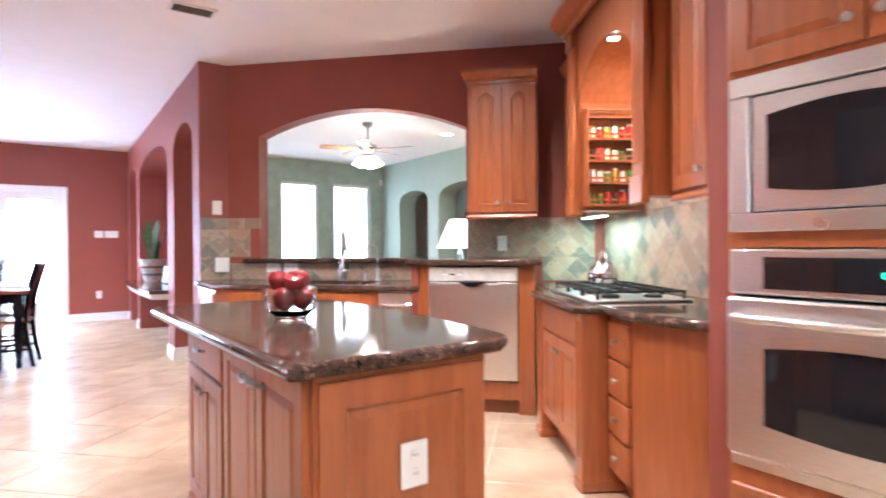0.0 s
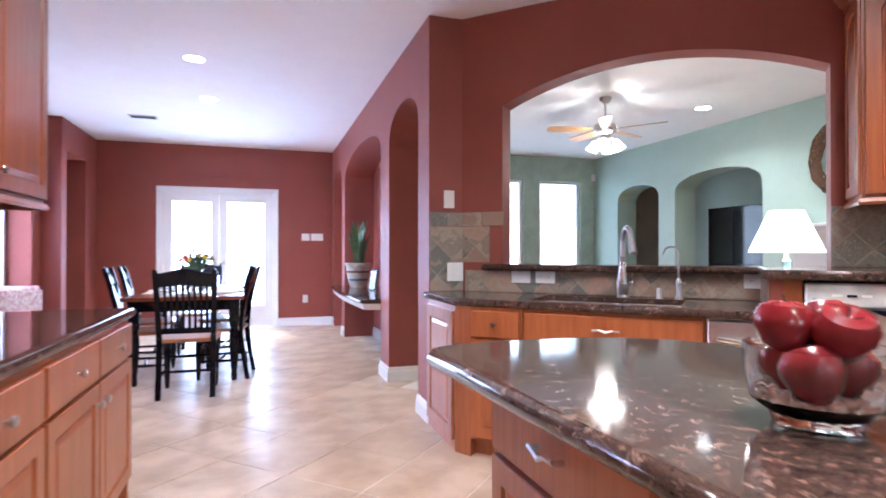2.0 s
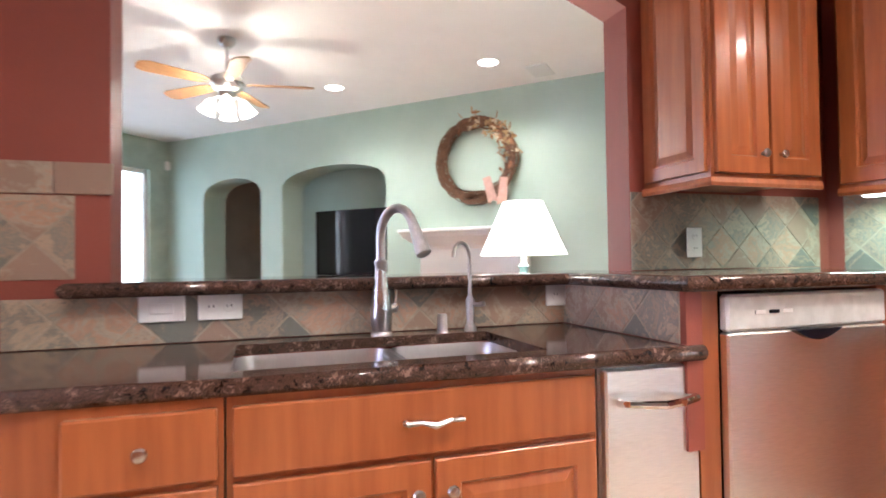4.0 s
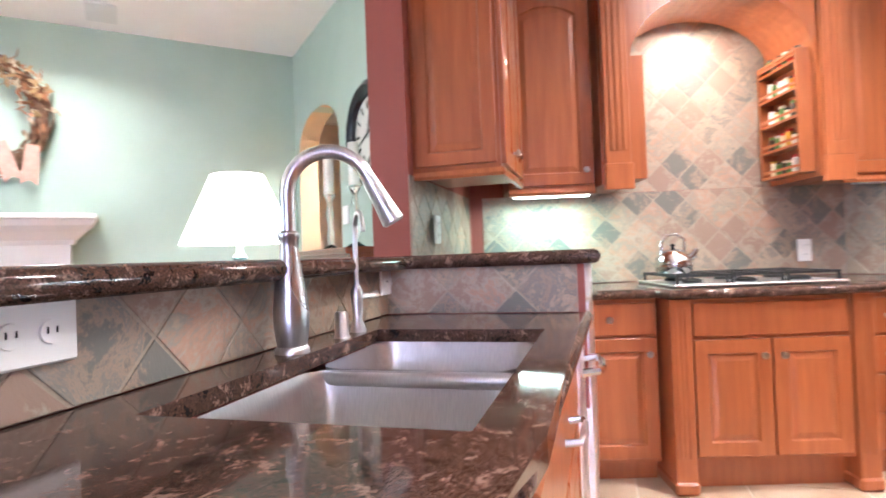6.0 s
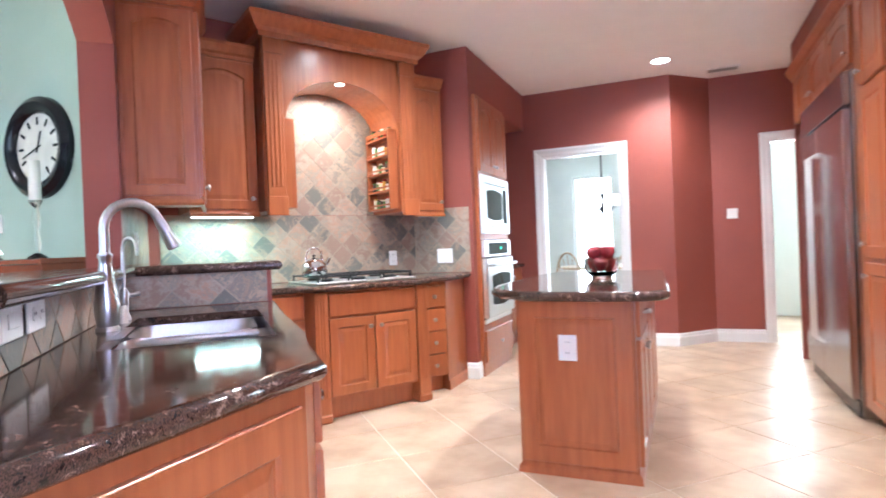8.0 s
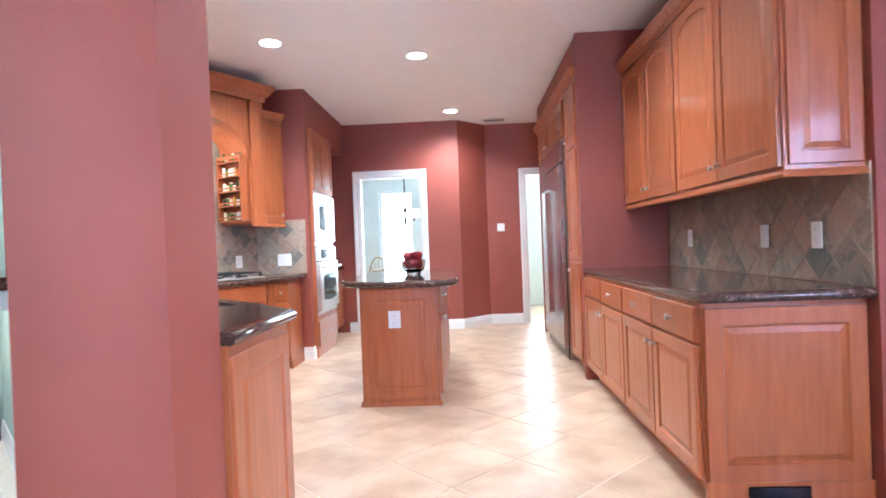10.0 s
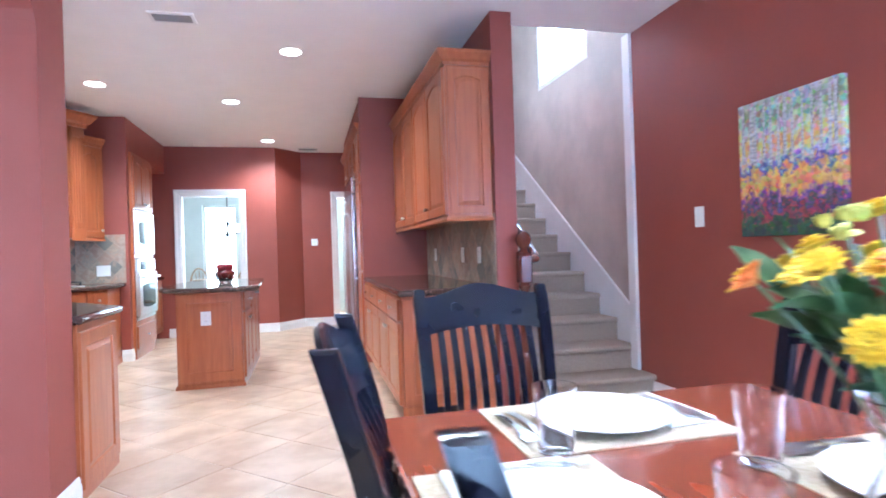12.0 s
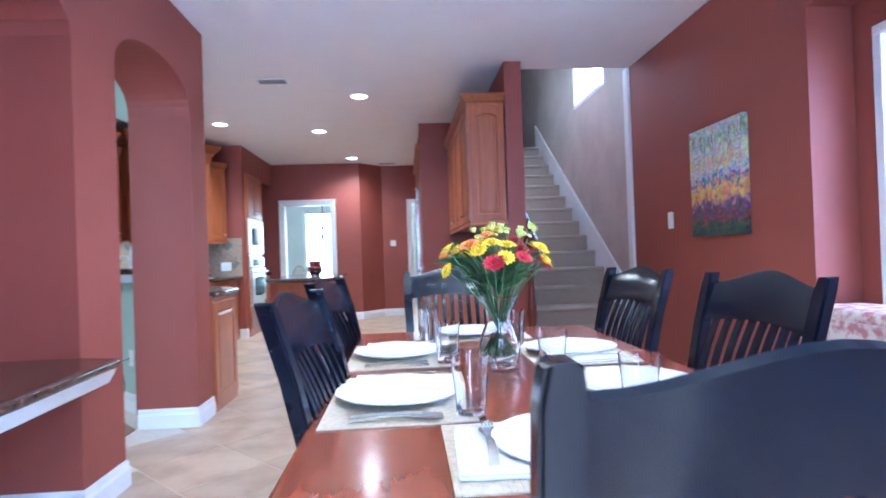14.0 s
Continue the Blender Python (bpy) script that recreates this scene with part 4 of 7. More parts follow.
rng = random.Random(4)
for side in (0, 1):
    s_in = HS1 - 0.151 if side == 0 else HS0 + 0.151
    sg = -1 if side == 0 else 1
    rk = thing("spice_rack", MC(s_in, 0.40), "open cherry spice rack with narrow shelves", "spice rack")
    W2 = 0.03
    lx = (lambda a, b: (a, b)) if side == 0 else (lambda a, b: (-b, -a))
    x0, x1 = lx(0.0, 0.075)
    part("frame", box(x0, 0.0, 1.40, x1, 0.014, 2.0), WOOD, rk)
    part("frame", box(x0, 0.33, 1.40, x1, 0.344, 2.0), WOOD, rk)
    for k in range(5):
        z = 1.40 + k * 0.135
        part("shelf", box(x0, 0.014, z, x1, 0.33, z + 0.012), WOOD, rk)
        xr = lx(0.069, 0.075)
        part("rail", box(xr[0], 0.014, z + 0.03, xr[1], 0.33, z + 0.042), WOOD, rk)
        for j in range(6):
            if k < 4 or side == 1:
                off = 0.40 - 0.045 - j * 0.048
                s = s_in + sg * 0.036
                jar(pose(*sn(s, off), z + 0.012), rng)
    part("shelf", box(x0, 0.014, 1.988, x1, 0.33, 2.0), WOOD, rk)
upper_unit("wall_cabinet", MC(3.78, 0.33), 0.43, 1.375, 2.36, 1, "narrow cherry wall cabinet with an arched door", 0.325)
upper_unit("wall_cabinet", MC(2.148, 0.33), 0.31, 1.375, 2.36, 1, "narrow cherry wall cabinet beside the oven tower", 0.325)
for s, w, p in ((3.55, 0.40, 5), (1.9, 0.2, 2)):
    fx = thing("under_cabinet_light", MC(s, 0.24), "slim white under-cabinet light, switched on", "lamp")
    part("housing", box(-w / 2, 0, 1.35, w / 2, 0.06, 1.374, bev=0.003), PLASTIC, fx)
    if s > 3:
        part("diffuser", box(-w / 2 + 0.01, 0.006, 1.345, w / 2 - 0.01, 0.054, 1.3495), mat("cool_glow", (0.85, 1.0, 0.95), emit=8), fx)
        area("under_cabinet_lamp", pose(*sn(s, 0.21), 1.34, 0, 0, -121), w, 0.05, 4.6, (0.66, 1.0, 0.86))

# oven tower
tw = thing("oven_tower", pose(OVX - 0.03, 0.675, 0, 0, 0, -90), "tall cherry cabinet housing the ovens", "cabinet")
TW = 0.80
bm = bmesh.new()
bx(bm, 0, 0, 0, 0.03, 0.6, 2.36)
bx(bm, TW - 0.03, 0, 0, TW, 0.6, 2.36)
for z0, z1 in ((0.0, 0.43), (1.145, 1.20), (1.69, 2.36)):
    bx(bm, 0.03, 0.0, z0, TW - 0.03, 0.6, z1)
part("body", bm, WOOD, tw)
drawer(tw, 0.02, 0.11, TW - 0.04, 0.26, 1)
cab_door(tw, 0.02, 1.72, TW / 2 - 0.025, 0.60, 0.04, "r", True)
cab_door(tw, TW / 2 + 0.005, 1.72, TW / 2 - 0.025, 0.60, 0.04, "l", True)


def bar_handle(parent, x0, x1, z, y):
    bm = bmesh.new()
    tube(bm, [(x0, y, z), (x0 + 0.01, y - 0.045, z), (x0 + 0.04, y - 0.05, z), (x1 - 0.04, y - 0.05, z), (x1 - 0.01, y - 0.045, z), (x1, y, z)], 0.013, 10)
    return part("handle", bm, STEEL, parent, smooth=True)


def lens_window(bm, x0, x1, z0, z1, y, bow=0.03):
    n = 10
    pts = [(x0, z0)] + [(x0 + (x1 - x0) * i / n, z0 - bow * math.sin(math.pi * i / n)) for i in range(1, n)] + [(x1, z0)]
    pts += [(x1 + (x0 - x1) * i / n, z1 + bow * math.sin(math.pi * i / n)) for i in range(n + 1)]
    return prism(bm, pts, y, y + 0.004, mz)


ov = thing("wall_oven", pose(OVX - 0.03, 0.675, 0.03, 0, 0, -90), "stainless steel built-in wall oven with a dark window", "oven")
part("body", box(0.032, 0.0, 0.402, TW - 0.032, 0.55, 1.112), BLACK, ov)
part("control_panel", box(0.02, -0.03, 0.965, TW - 0.02, -0.001, 1.11, bev=0.006), STEEL, ov)
part("display", box(0.13, -0.034, 0.985, TW - 0.13, -0.0305, 1.085), BLACKGLASS, ov)
clk = part("clock_digits", box(0.44, -0.0365, 1.03, 0.47, -0.0345, 1.046), mat("green_digits", (0.05, 0.9, 0.4), emit=1.5), ov, "green clock digits")
d = part("door", box(0.02, -0.05, 0.45, TW - 0.02, -0.001, 0.955, bev=0.008), STEEL, ov)
part("window", lens_window(bmesh.new(), 0.14, TW - 0.14, 0.56, 0.80, -0.054, 0.02), BLACKGLASS, d)
bar_handle(d, 0.06, TW - 0.06, 0.895, -0.05)
part("vent_trim", box(0.02, -0.02, 0.402, TW - 0.02, -0.001, 0.44, bev=0.004), STEEL, ov)
mw = thing("microwave", pose(OVX - 0.03, 0.675, 0.03, 0, 0, -90), "stainless steel built-in microwave with a dark window", "microwave")
part("body", box(0.032, 0.0, 1.172, TW - 0.032, 0.5, 1.658), BLACK, mw)
bm = bmesh.new()
for q in ((0.02, 1.165, TW - 0.02, 1.225), (0.02, 1.60, TW - 0.02, 1.665), (0.02, 1.2255, 0.085, 1.5995), (TW - 0.085, 1.2255, TW - 0.02, 1.5995)):
    bx(bm, q[0], -0.03, q[1], q[2], -0.001, q[3], 0.004)
part("trim_frame", bm, STEEL, mw)
d = part("door", box(0.09, -0.026, 1.23, TW - 0.09, -0.001, 1.595, bev=0.006), STEEL, mw)
part("window", lens_window(bmesh.new(), 0.14, 0.56, 1.30, 1.53, -0.030, 0.02), BLACKGLASS, d)
part("keypad", box(0.60, -0.030, 1.26, 0.69, -0.0265, 1.57), BLACKGLASS, d)
# nook cabinet past the oven
base_unit("nook_cabinet", pose(2.02, -0.205, 0, 0, 0, -90), 0.78, "drawer_doors", "cherry base cabinet in the nook", 0.57)
counter("nook_countertop", [[(2.0, -0.205), (2.0, -0.99), (2.59, -0.99), (2.59, -0.205)]], [(2.0, -0.99), (2.0, -0.205)][::-1], "dark granite counter in the nook")

# downlights and vents in the ceiling
# the last one, in the foyer, is unseen: added to brighten the room past the arch
CANS = ((0.48, -0.49, 15), (0.708, 1.55, 14.5), (1.81, 2.02, 14.5), (0.068, 3.11, 14.5), (-0.54, 6.14, 10), (-0.53, 7.40, 10), (-0.52, 8.75, 10), (4.62, 6.12, 10), (4.70, 4.62, 10), (4.70, 2.10, 34))
for x, y, p in CANS:
    th = thing("recessed_light", pose(x, y, H), "round recessed ceiling light, switched on", "ceiling light", "recessed ceiling lights")
    part("trim_ring", lathe(bmesh.new(), [(0.062, -0.001), (0.085, -0.003), (0.095, -0.001), (0.095, 0.0), (0.062, 0.0)], 24), WHITE, th, smooth=True)
    part("bulb", lathe(bmesh.new(), [(0, -0.012), (0.05, -0.010), (0.078, -0.0045), (0.080, -0.0035), (0, -0.0035)], 24), LAMPGLOW, th, smooth=True)
    lp = new("downlight", bpy.data.lights.new("downlight", "SPOT"))
    lp.data.energy, lp.data.color, lp.data.spot_size, lp.data.spot_blend, lp.data.shadow_soft_size = p * 9.2, (1, 0.92, 0.84), radians(150), 0.9, 0.06
    lp.matrix_world = pose(x, y, H - 0.02)
for x, y, rz, w, d in ((0.81, 3.66, 0, 0.28, 0.16), (-1.33, 8.45, 0, 0.30, 0.15), (-0.07, -1.08, 0, 0.30, 0.15)):
    th = thing("ceiling_vent", pose(x, y, H, 0, 0, rz), "white slatted ceiling air vent", "vent")
    bm = bmesh.new()
    for q in ((-w / 2, -d / 2, w / 2, -d / 2 + 0.02), (-w / 2, d / 2 - 0.02, w / 2, d / 2), (-w / 2, -d / 2 + 0.02, -w / 2 + 0.02, d / 2 - 0.02), (w / 2 - 0.02, -d / 2 + 0.02, w / 2, d / 2 - 0.02)):
        bx(bm, q[0], q[1], -0.012, q[2], q[3], -0.0005)
    part("frame", bm, WHITE, th)
    part("backing", box(-w / 2 + 0.02, -d / 2 + 0.02, -0.003, w / 2 - 0.02, d / 2 - 0.02, -0.0005), SLOT, th)
    for i in range(7):
        yy = -d / 2 + 0.025 + (d - 0.05) * i / 6
        part("slat", box(-w / 2 + 0.02, -0.004, -0.001, w / 2 - 0.02, 0.006, 0.001, m=pose(0, yy, -0.008, 35)), mat("grey_vent_metal", (0.32, 0.31, 0.30), 0.5), th)

# ---- small fixtures ----
def plate(m, kind="outlet", w=0.075, h=0.12, gang=1, flat=False):
    """A wall plate in the x-z plane of m, centred, front to -y."""
    label = {"outlet": "white double socket outlet plate", "switch": "white rocker light switch plate", "toggle": "white light switch plate"}[kind]
    th = thing("outlet_plate" if kind == "outlet" else "light_switch", m, label, "outlet" if kind == "outlet" else "switch")
    W = w + (gang - 1) * 0.045
    if flat:
        W, h = h, W
    part("cover", box(-W / 2, -0.008, -h / 2, W / 2, -0.0005, h / 2, bev=0.003), PLASTIC, th)
    if kind == "outlet":
        for k in (-1, 1):
            cx, cz = (k * 0.025, 0) if flat else (0, k * 0.025)
            bm = bmesh.new()
            lathe(bm, [(0, 0), (0.016, 0), (0.015, 0.003), (0, 0.003)], 16, pose(cx, -0.008, cz, 90))
            o = part("socket", bm, PLASTIC, th)
            bm = bmesh.new()
            for dx in (-0.006, 0.006):
                bx(bm, cx + dx - 0.0012, -0.0118, cz - 0.002, cx + dx + 0.0012, -0.0112, cz + 0.006)
            part("slot", bm, SLOT, o)
    else:
        for i in range(gang):
            cx = (i - (gang - 1) / 2) * 0.045
            a, b = (0.016, 0.033) if kind == "switch" else (0.005, 0.012)
            if flat:
                a, b = b, a
            part("rocker", box(cx - a, -0.012, -b, cx + a, -0.0085, b, bev=0.002), PLASTIC, th)
    return th


plate(pose(1.20, 4.735, 1.50), "toggle")
plate(pose(1.232, 4.705, 1.009), "switch", 0.115, 0.125)
for u, k in ((-2.0, "switch"), (-1.84, "outlet"), (-0.678, "outlet")):
    plate(pose(*uv(u, 0.030), 0.985, 0, 0, -45), k, 0.08, 0.125, flat=True)
plate(pose(*uv(-0.06, 0.022), 1.175, 0, 0, -45), "outlet")
plate(pose(0.84, 0.976, 0.565), "outlet", 0.085, 0.125)
plate(pose(0.858, 2.4795, 0.606, 0, 0, 180), "outlet", 0.085, 0.12)
plate(pose(-0.13, -1.378, 1.32, 0, 0, 180), "toggle", 0.10, 0.105)
plate(pose(-2.443, 4.60, 1.295, 0, 0, 90), "switch", 0.085, 0.13)
plate(pose(-2.443, 5.76, 0.40, 0, 0, 90), "outlet")
plate(pose(0.645, 10.149, 1.385), "toggle", 0.12, 0.11)
plate(pose(0.82, 10.149, 1.385), "toggle", 0.14, 0.11, 2)
plate(pose(0.64, 10.149, 0.42), "outlet")
plate(pose(*uv(-2.0, -0.151), 0.40, 0, 0, 135), "outlet")
bm = bmesh.new()
tube(bm, [(*uv(-2.0, -0.165), 0.40), (*uv(-1.98, -0.22), 0.38), (*uv(-2.02, -0.21), 0.2), (*uv(-2.0, -0.25), 0.01), (*uv(-1.5, -0.3), 0.008)], 0.004, 6)
tagged(part("lamp_cord", bm, IRON, smooth=True), "black lamp cord plugged into the outlet", "cord")
baseboard([uv(-2.42, -0.15), uv(0.2, -0.15)][::-1])
for y in (2.34, 3.32, 3.76):
    plate(pose(-1.232, y, 1.09, 0, 0, 90), "outlet" if y != 3.32 else "switch")
plate(pose(*sn(2.16, 0.022), 1.02, 0, 0, -121), "outlet")
plate(pose(2.18, 0.772, 1.02, 0, 0, 180), "switch", 0.14, 0.12)

# ---- sink fittings ----
fa = thing("kitchen_faucet", pose(*uv(-1.36, 0.095), CT, 0, 0, -20), "tall satin nickel gooseneck faucet", "faucet")
part("body", lathe(bmesh.new(), [(0, 0), (0.034, 0), (0.034, 0.008), (0.029, 0.014), (0.030, 0.02), (0.034, 0.05), (0.0355, 0.08), (0.031, 0.12), (0.024, 0.16), (0.0185, 0.20), (0.018, 0.22), (0.021, 0.225), (0.021, 0.235), (0.016, 0.24), (0, 0.24)], 24), NICKEL, fa, smooth=True)
bm = bmesh.new()
pts = [(0, 0, 0.24), (0, 0, 0.30)] + [(0, -0.083 + 0.083 * math.cos(radians(a)), 0.315 + 0.083 * math.sin(radians(a))) for a in range(0, 161, 16)]
tube(bm, pts, 0.0145, 14)
part("spout", bm, NICKEL, fa, smooth=True)
e, e0 = Vector(pts[-1]), Vector(pts[-2])
dv = (e - e0).normalized()
bm = bmesh.new()
tube(bm, [e, e + dv * 0.02, e + dv * 0.06, e + dv * 0.10, e + dv * 0.105], [0.0155, 0.017, 0.02, 0.024, 0.018], 14)
part("spray_head", bm, NICKEL, fa, smooth=True)
bm = bmesh.new()
tube(bm, [(0.02, 0, 0.085), (0.055, -0.002, 0.085)], [0.016, 0.016], 12)
tube(bm, [(0.05, 0, 0.085), (0.055, -0.005, 0.12), (0.05, -0.012, 0.17)], [0.008, 0.006, 0.008], 8)
part("lever", bm, NICKEL, fa, smooth=True)
ft = thing("water_filter_tap", pose(*uv(-1.06, 0.10), CT, 0, 0, -99), "slim nickel filtered water tap", "tap")
part("body", lathe(bmesh.new(), [(0, 0), (0.021, 0), (0.019, 0.01), (0.012, 0.03), (0.014, 0.07), (0.016, 0.10), (0.009, 0.115), (0, 0.115)], 18), NICKEL, ft, smooth=True)
bm = bmesh.new()
tube(bm, [(0, 0, 0.11), (0, 0, 0.24)] + [(0, -0.048 + 0.048 * math.cos(radians(a)), 0.245 + 0.048 * math.sin(radians(a))) for a in range(0, 181, 20)], 0.0062, 10)
part("spout", bm, NICKEL, ft, smooth=True)
bm = bmesh.new()
tube(bm, [(0.01, 0, 0.088), (0.035, 0, 0.088), (0.055, 0, 0.092)], [0.008, 0.007, 0.009], 8)
part("lever", bm, NICKEL, ft, smooth=True)
sd = thing("air_gap_cap", pose(*uv(-1.16, 0.105), CT), "small nickel air gap cap", "sink fitting")
part("cap", lathe(bmesh.new(), [(0, 0), (0.020, 0), (0.017, 0.006), (0.016, 0.055), (0.012, 0.06), (0, 0.06)], 18), NICKEL, sd, smooth=True)

# ---- cooktop and kettle ----
ctp = thing("gas_cooktop", MC(3.10, 0.64), "stainless steel gas cooktop with black iron grates", "cooktop")
part("pan", box(0, 0, CT + 0.001, 0.76, 0.50, CT + 0.014, bev=0.005), STEEL, ctp)
for i in range(3):
    gx = 0.02 + i * 0.245
    bm = bmesh.new()
    for x in (0.0, 0.11, 0.22):
        bx(bm, gx + x, 0.03, CT + 0.045, gx + x + 0.012, 0.47, CT + 0.056)
    for y in (0.03, 0.13, 0.245, 0.36, 0.458):
        bx(bm, gx, y, CT + 0.045, gx + 0.232, y + 0.012, CT + 0.056)
    for x in (0.0, 0.22):
        for y in (0.03, 0.458):
            bx(bm, gx + x, y, CT + 0.0142, gx + x + 0.012, y + 0.012, CT + 0.045)
    part("grate", bm, IRON, ctp)
    for y in (0.14, 0.36):
        part("burner", lathe(bmesh.new(), [(0, 0.014), (0.045, 0.014), (0.045, 0.026), (0.03, 0.032), (0, 0.034)], 20, pose(gx + 0.116, y, CT)), IRON, ctp, smooth=True)
kt = thing("tea_kettle", MC(2.99, 0.35) @ Matrix.Translation((0, 0, CT + 0.056)), "polished steel tea kettle on the cooktop", "kettle")
part("body", lathe(bmesh.new(), [(0, 0), (0.075, 0), (0.085, 0.012), (0.09, 0.04), (0.082, 0.075), (0.055, 0.105), (0.035, 0.115), (0, 0.118)], 28), CHROME, kt, smooth=True)
part("lid_knob", lathe(bmesh.new(), [(0, 0.117), (0.012, 0.118), (0.006, 0.126), (0.014, 0.135), (0, 0.145)], 14), BLACK, kt, smooth=True)
bm = bmesh.new()
tube(bm, [(0.07, 0, 0.06), (0.10, 0, 0.09), (0.115, 0, 0.115)], [0.02, 0.015, 0.011], 12)
part("spout", bm, CHROME, kt, smooth=True)
bm = bmesh.new()
tube(bm, [(-0.06, 0, 0.095), (-0.055, 0, 0.15), (-0.03, 0, 0.185), (0.02, 0, 0.19), (0.055, 0, 0.165), (0.058, 0, 0.10)], 0.007, 10)
part("handle", bm, CHROME, kt, smooth=True)

# ---- bowl of apples on the island ----
bw = thing("glass_bowl", pose(0.785, 1.77, CT), "clear ribbed glass bowl on the island", "bowl")
bm = bmesh.new()
lathe(bm, [(0, 0), (0.055, 0), (0.06, 0.012), (0.084, 0.026), (0.092, 0.055), (0.094, 0.085), (0.089, 0.085), (0.087, 0.055), (0.078, 0.03), (0.05, 0.018), (0, 0.016)], 40)
for v in bm.verts:
    a = math.atan2(v.co.y, v.co.x)
    k = 1 + 0.02 * math.cos(20 * a)
    v.co.x *= k
    v.co.y *= k
bmesh.ops.scale(bm, vec=(1.04, 1.04, 1.4), verts=bm.verts)
part("bowl", bm, GLASS, bw, smooth=True)
APPLE = mat("red_apple_skin", (0.15, 0.006, 0.014), 0.2, color2=(0.27, 0.02, 0.022), scale=14, stretch=(1, 1, 0.3), coat=0.4)
rng = random.Random(8)
for x, y, z in ((-0.036, -0.024, 0.054), (0.040, -0.014, 0.055), (-0.002, 0.044, 0.055), (-0.040, 0.02, 0.118), (0.038, 0.02, 0.115), (0.0, -0.04, 0.112)):
    th = thing("apple", pose(0.785 + x, 1.77 + y, CT + z + 0.028, rng.uniform(-25, 25), rng.uniform(-25, 25), rng.uniform(0, 360)), "shiny dark red apple in the glass bowl", "apple", "apples in the bowl")
    part("fruit", lathe(bmesh.new(), [(0, -0.028), (0.014, -0.036), (0.03, -0.026), (0.042, 0.0), (0.043, 0.016), (0.034, 0.033), (0.018, 0.038), (0.006, 0.032), (0, 0.026)], 20), APPLE, th, smooth=True)
    part("stem", tube(bmesh.new(), [(0, 0, 0.026), (0.002, 0, 0.04), (0.006, 0, 0.048)], 0.0015, 5), IRON, th)

# ---- french doors ----
for i, x0 in enumerate((-1.375, -0.615)):
    th = thing("french_door", pose(x0, 10.19, 0.01), "white french door with a full glass pane, closed", "door")
    w, h = 0.755, 2.014
    for q in ((0, 0, 0.11, h), (w - 0.11, 0, w, h)):
        part("stile", box(q[0], 0, q[1], q[2], 0.045, q[3], bev=0.003), WHITE, th)
    part("bottom_rail", box(0.11, 0, 0, w - 0.11, 0.045, 0.33, bev=0.003), WHITE, th)
    part("top_rail", box(0.11, 0, h - 0.12, w - 0.11, 0.045, h, bev=0.003), WHITE, th)
    g = part("pane", box(0.105, 0.018, 0.325, w - 0.105, 0.024, h - 0.115), PANE, th)
    g.visible_shadow = False
    lx = w - 0.055 if i == 0 else 0.055
    kn = part("door_handle", lathe(bmesh.new(), [(0, 0), (0.03, 0), (0.028, 0.006), (0.01, 0.01), (0.01, 0.035), (0.026, 0.045), (0.026, 0.06), (0, 0.066)], 16, pose(lx, 0, 0.97, 90)), NICKEL, th, "nickel door knob", smooth=True)
bm = bmesh.new()
ar = [(x, z) for x, z in arc(-1.45, 0.24, 2.13, 2.30, 20)]
prism(bm, ar + [(x, z - 0.016) for x, z in ar[::-1]], 10.142, 10.1495, mz)
structure("trim_arch", bm, RED, "terracotta eyebrow arch line over the french doors", "trim")

# ---- niche shelf and plant ----
sh = thing("niche_shelf", pose(0, 0, 0), "dark granite niche shelf with a white apron", "shelf")
pts = [(1.455, 6.345), (1.065, 6.345), (0.90, 6.40), (0.87, 7.0), (0.86, 7.55), (0.87, 8.1), (0.90, 8.70), (1.065, 8.755), (1.455, 8.755)]
part("slab", prism(bmesh.new(), pts, 0.66, 0.70), GRANITE, sh)
part("bullnose", sweep(bmesh.new(), [(x, y, 0.658) for x, y in pts[1:8]][::-1], NOSE), GRANITE, sh, smooth=True)
part("apron", sweep(bmesh.new(), [(x + 0.02, y, 0.60) for x, y in pts[1:8]][::-1], [(0, 0), (0.006, 0), (0.02, 0.03), (0.03, 0.057), (0, 0.057)]), WHITE, sh)
pt = thing("potted_snake_plant", pose(1.15, 8.22, 0.70), "snake plant in a patterned ceramic pot on the niche shelf", "plant")
POTC = mat("glazed_pot", (0.55, 0.50, 0.40), 0.3, color2=(0.35, 0.33, 0.28), scale=20)
part("pot", lathe(bmesh.new(), [(0, 0), (0.09, 0), (0.10, 0.02), (0.135, 0.16), (0.15, 0.27), (0.16, 0.28), (0.16, 0.31), (0.14, 0.31), (0.13, 0.27), (0, 0.27)], 28), POTC, pt, smooth=True)
for z, c in ((0.10, (0.10, 0.14, 0.20)), (0.20, (0.18, 0.07, 0.04))):
    r = 0.10 + 0.035 * (z - 0.02) / 0.14 + 0.002 if z < 0.16 else 0.144
    part("painted_band", lathe(bmesh.new(), [(r, z - 0.014), (r + 0.004, z), (r + 0.003, z + 0.014)], 28), mat("band_%d" % (z * 100), c, 0.4), pt, smooth=True)
LEAF = mat("snake_plant_leaf", (0.035, 0.085, 0.035), 0.4, color2=(0.10, 0.16, 0.06), scale=18, stretch=(0.4, 0.4, 3))
rng = random.Random(3)
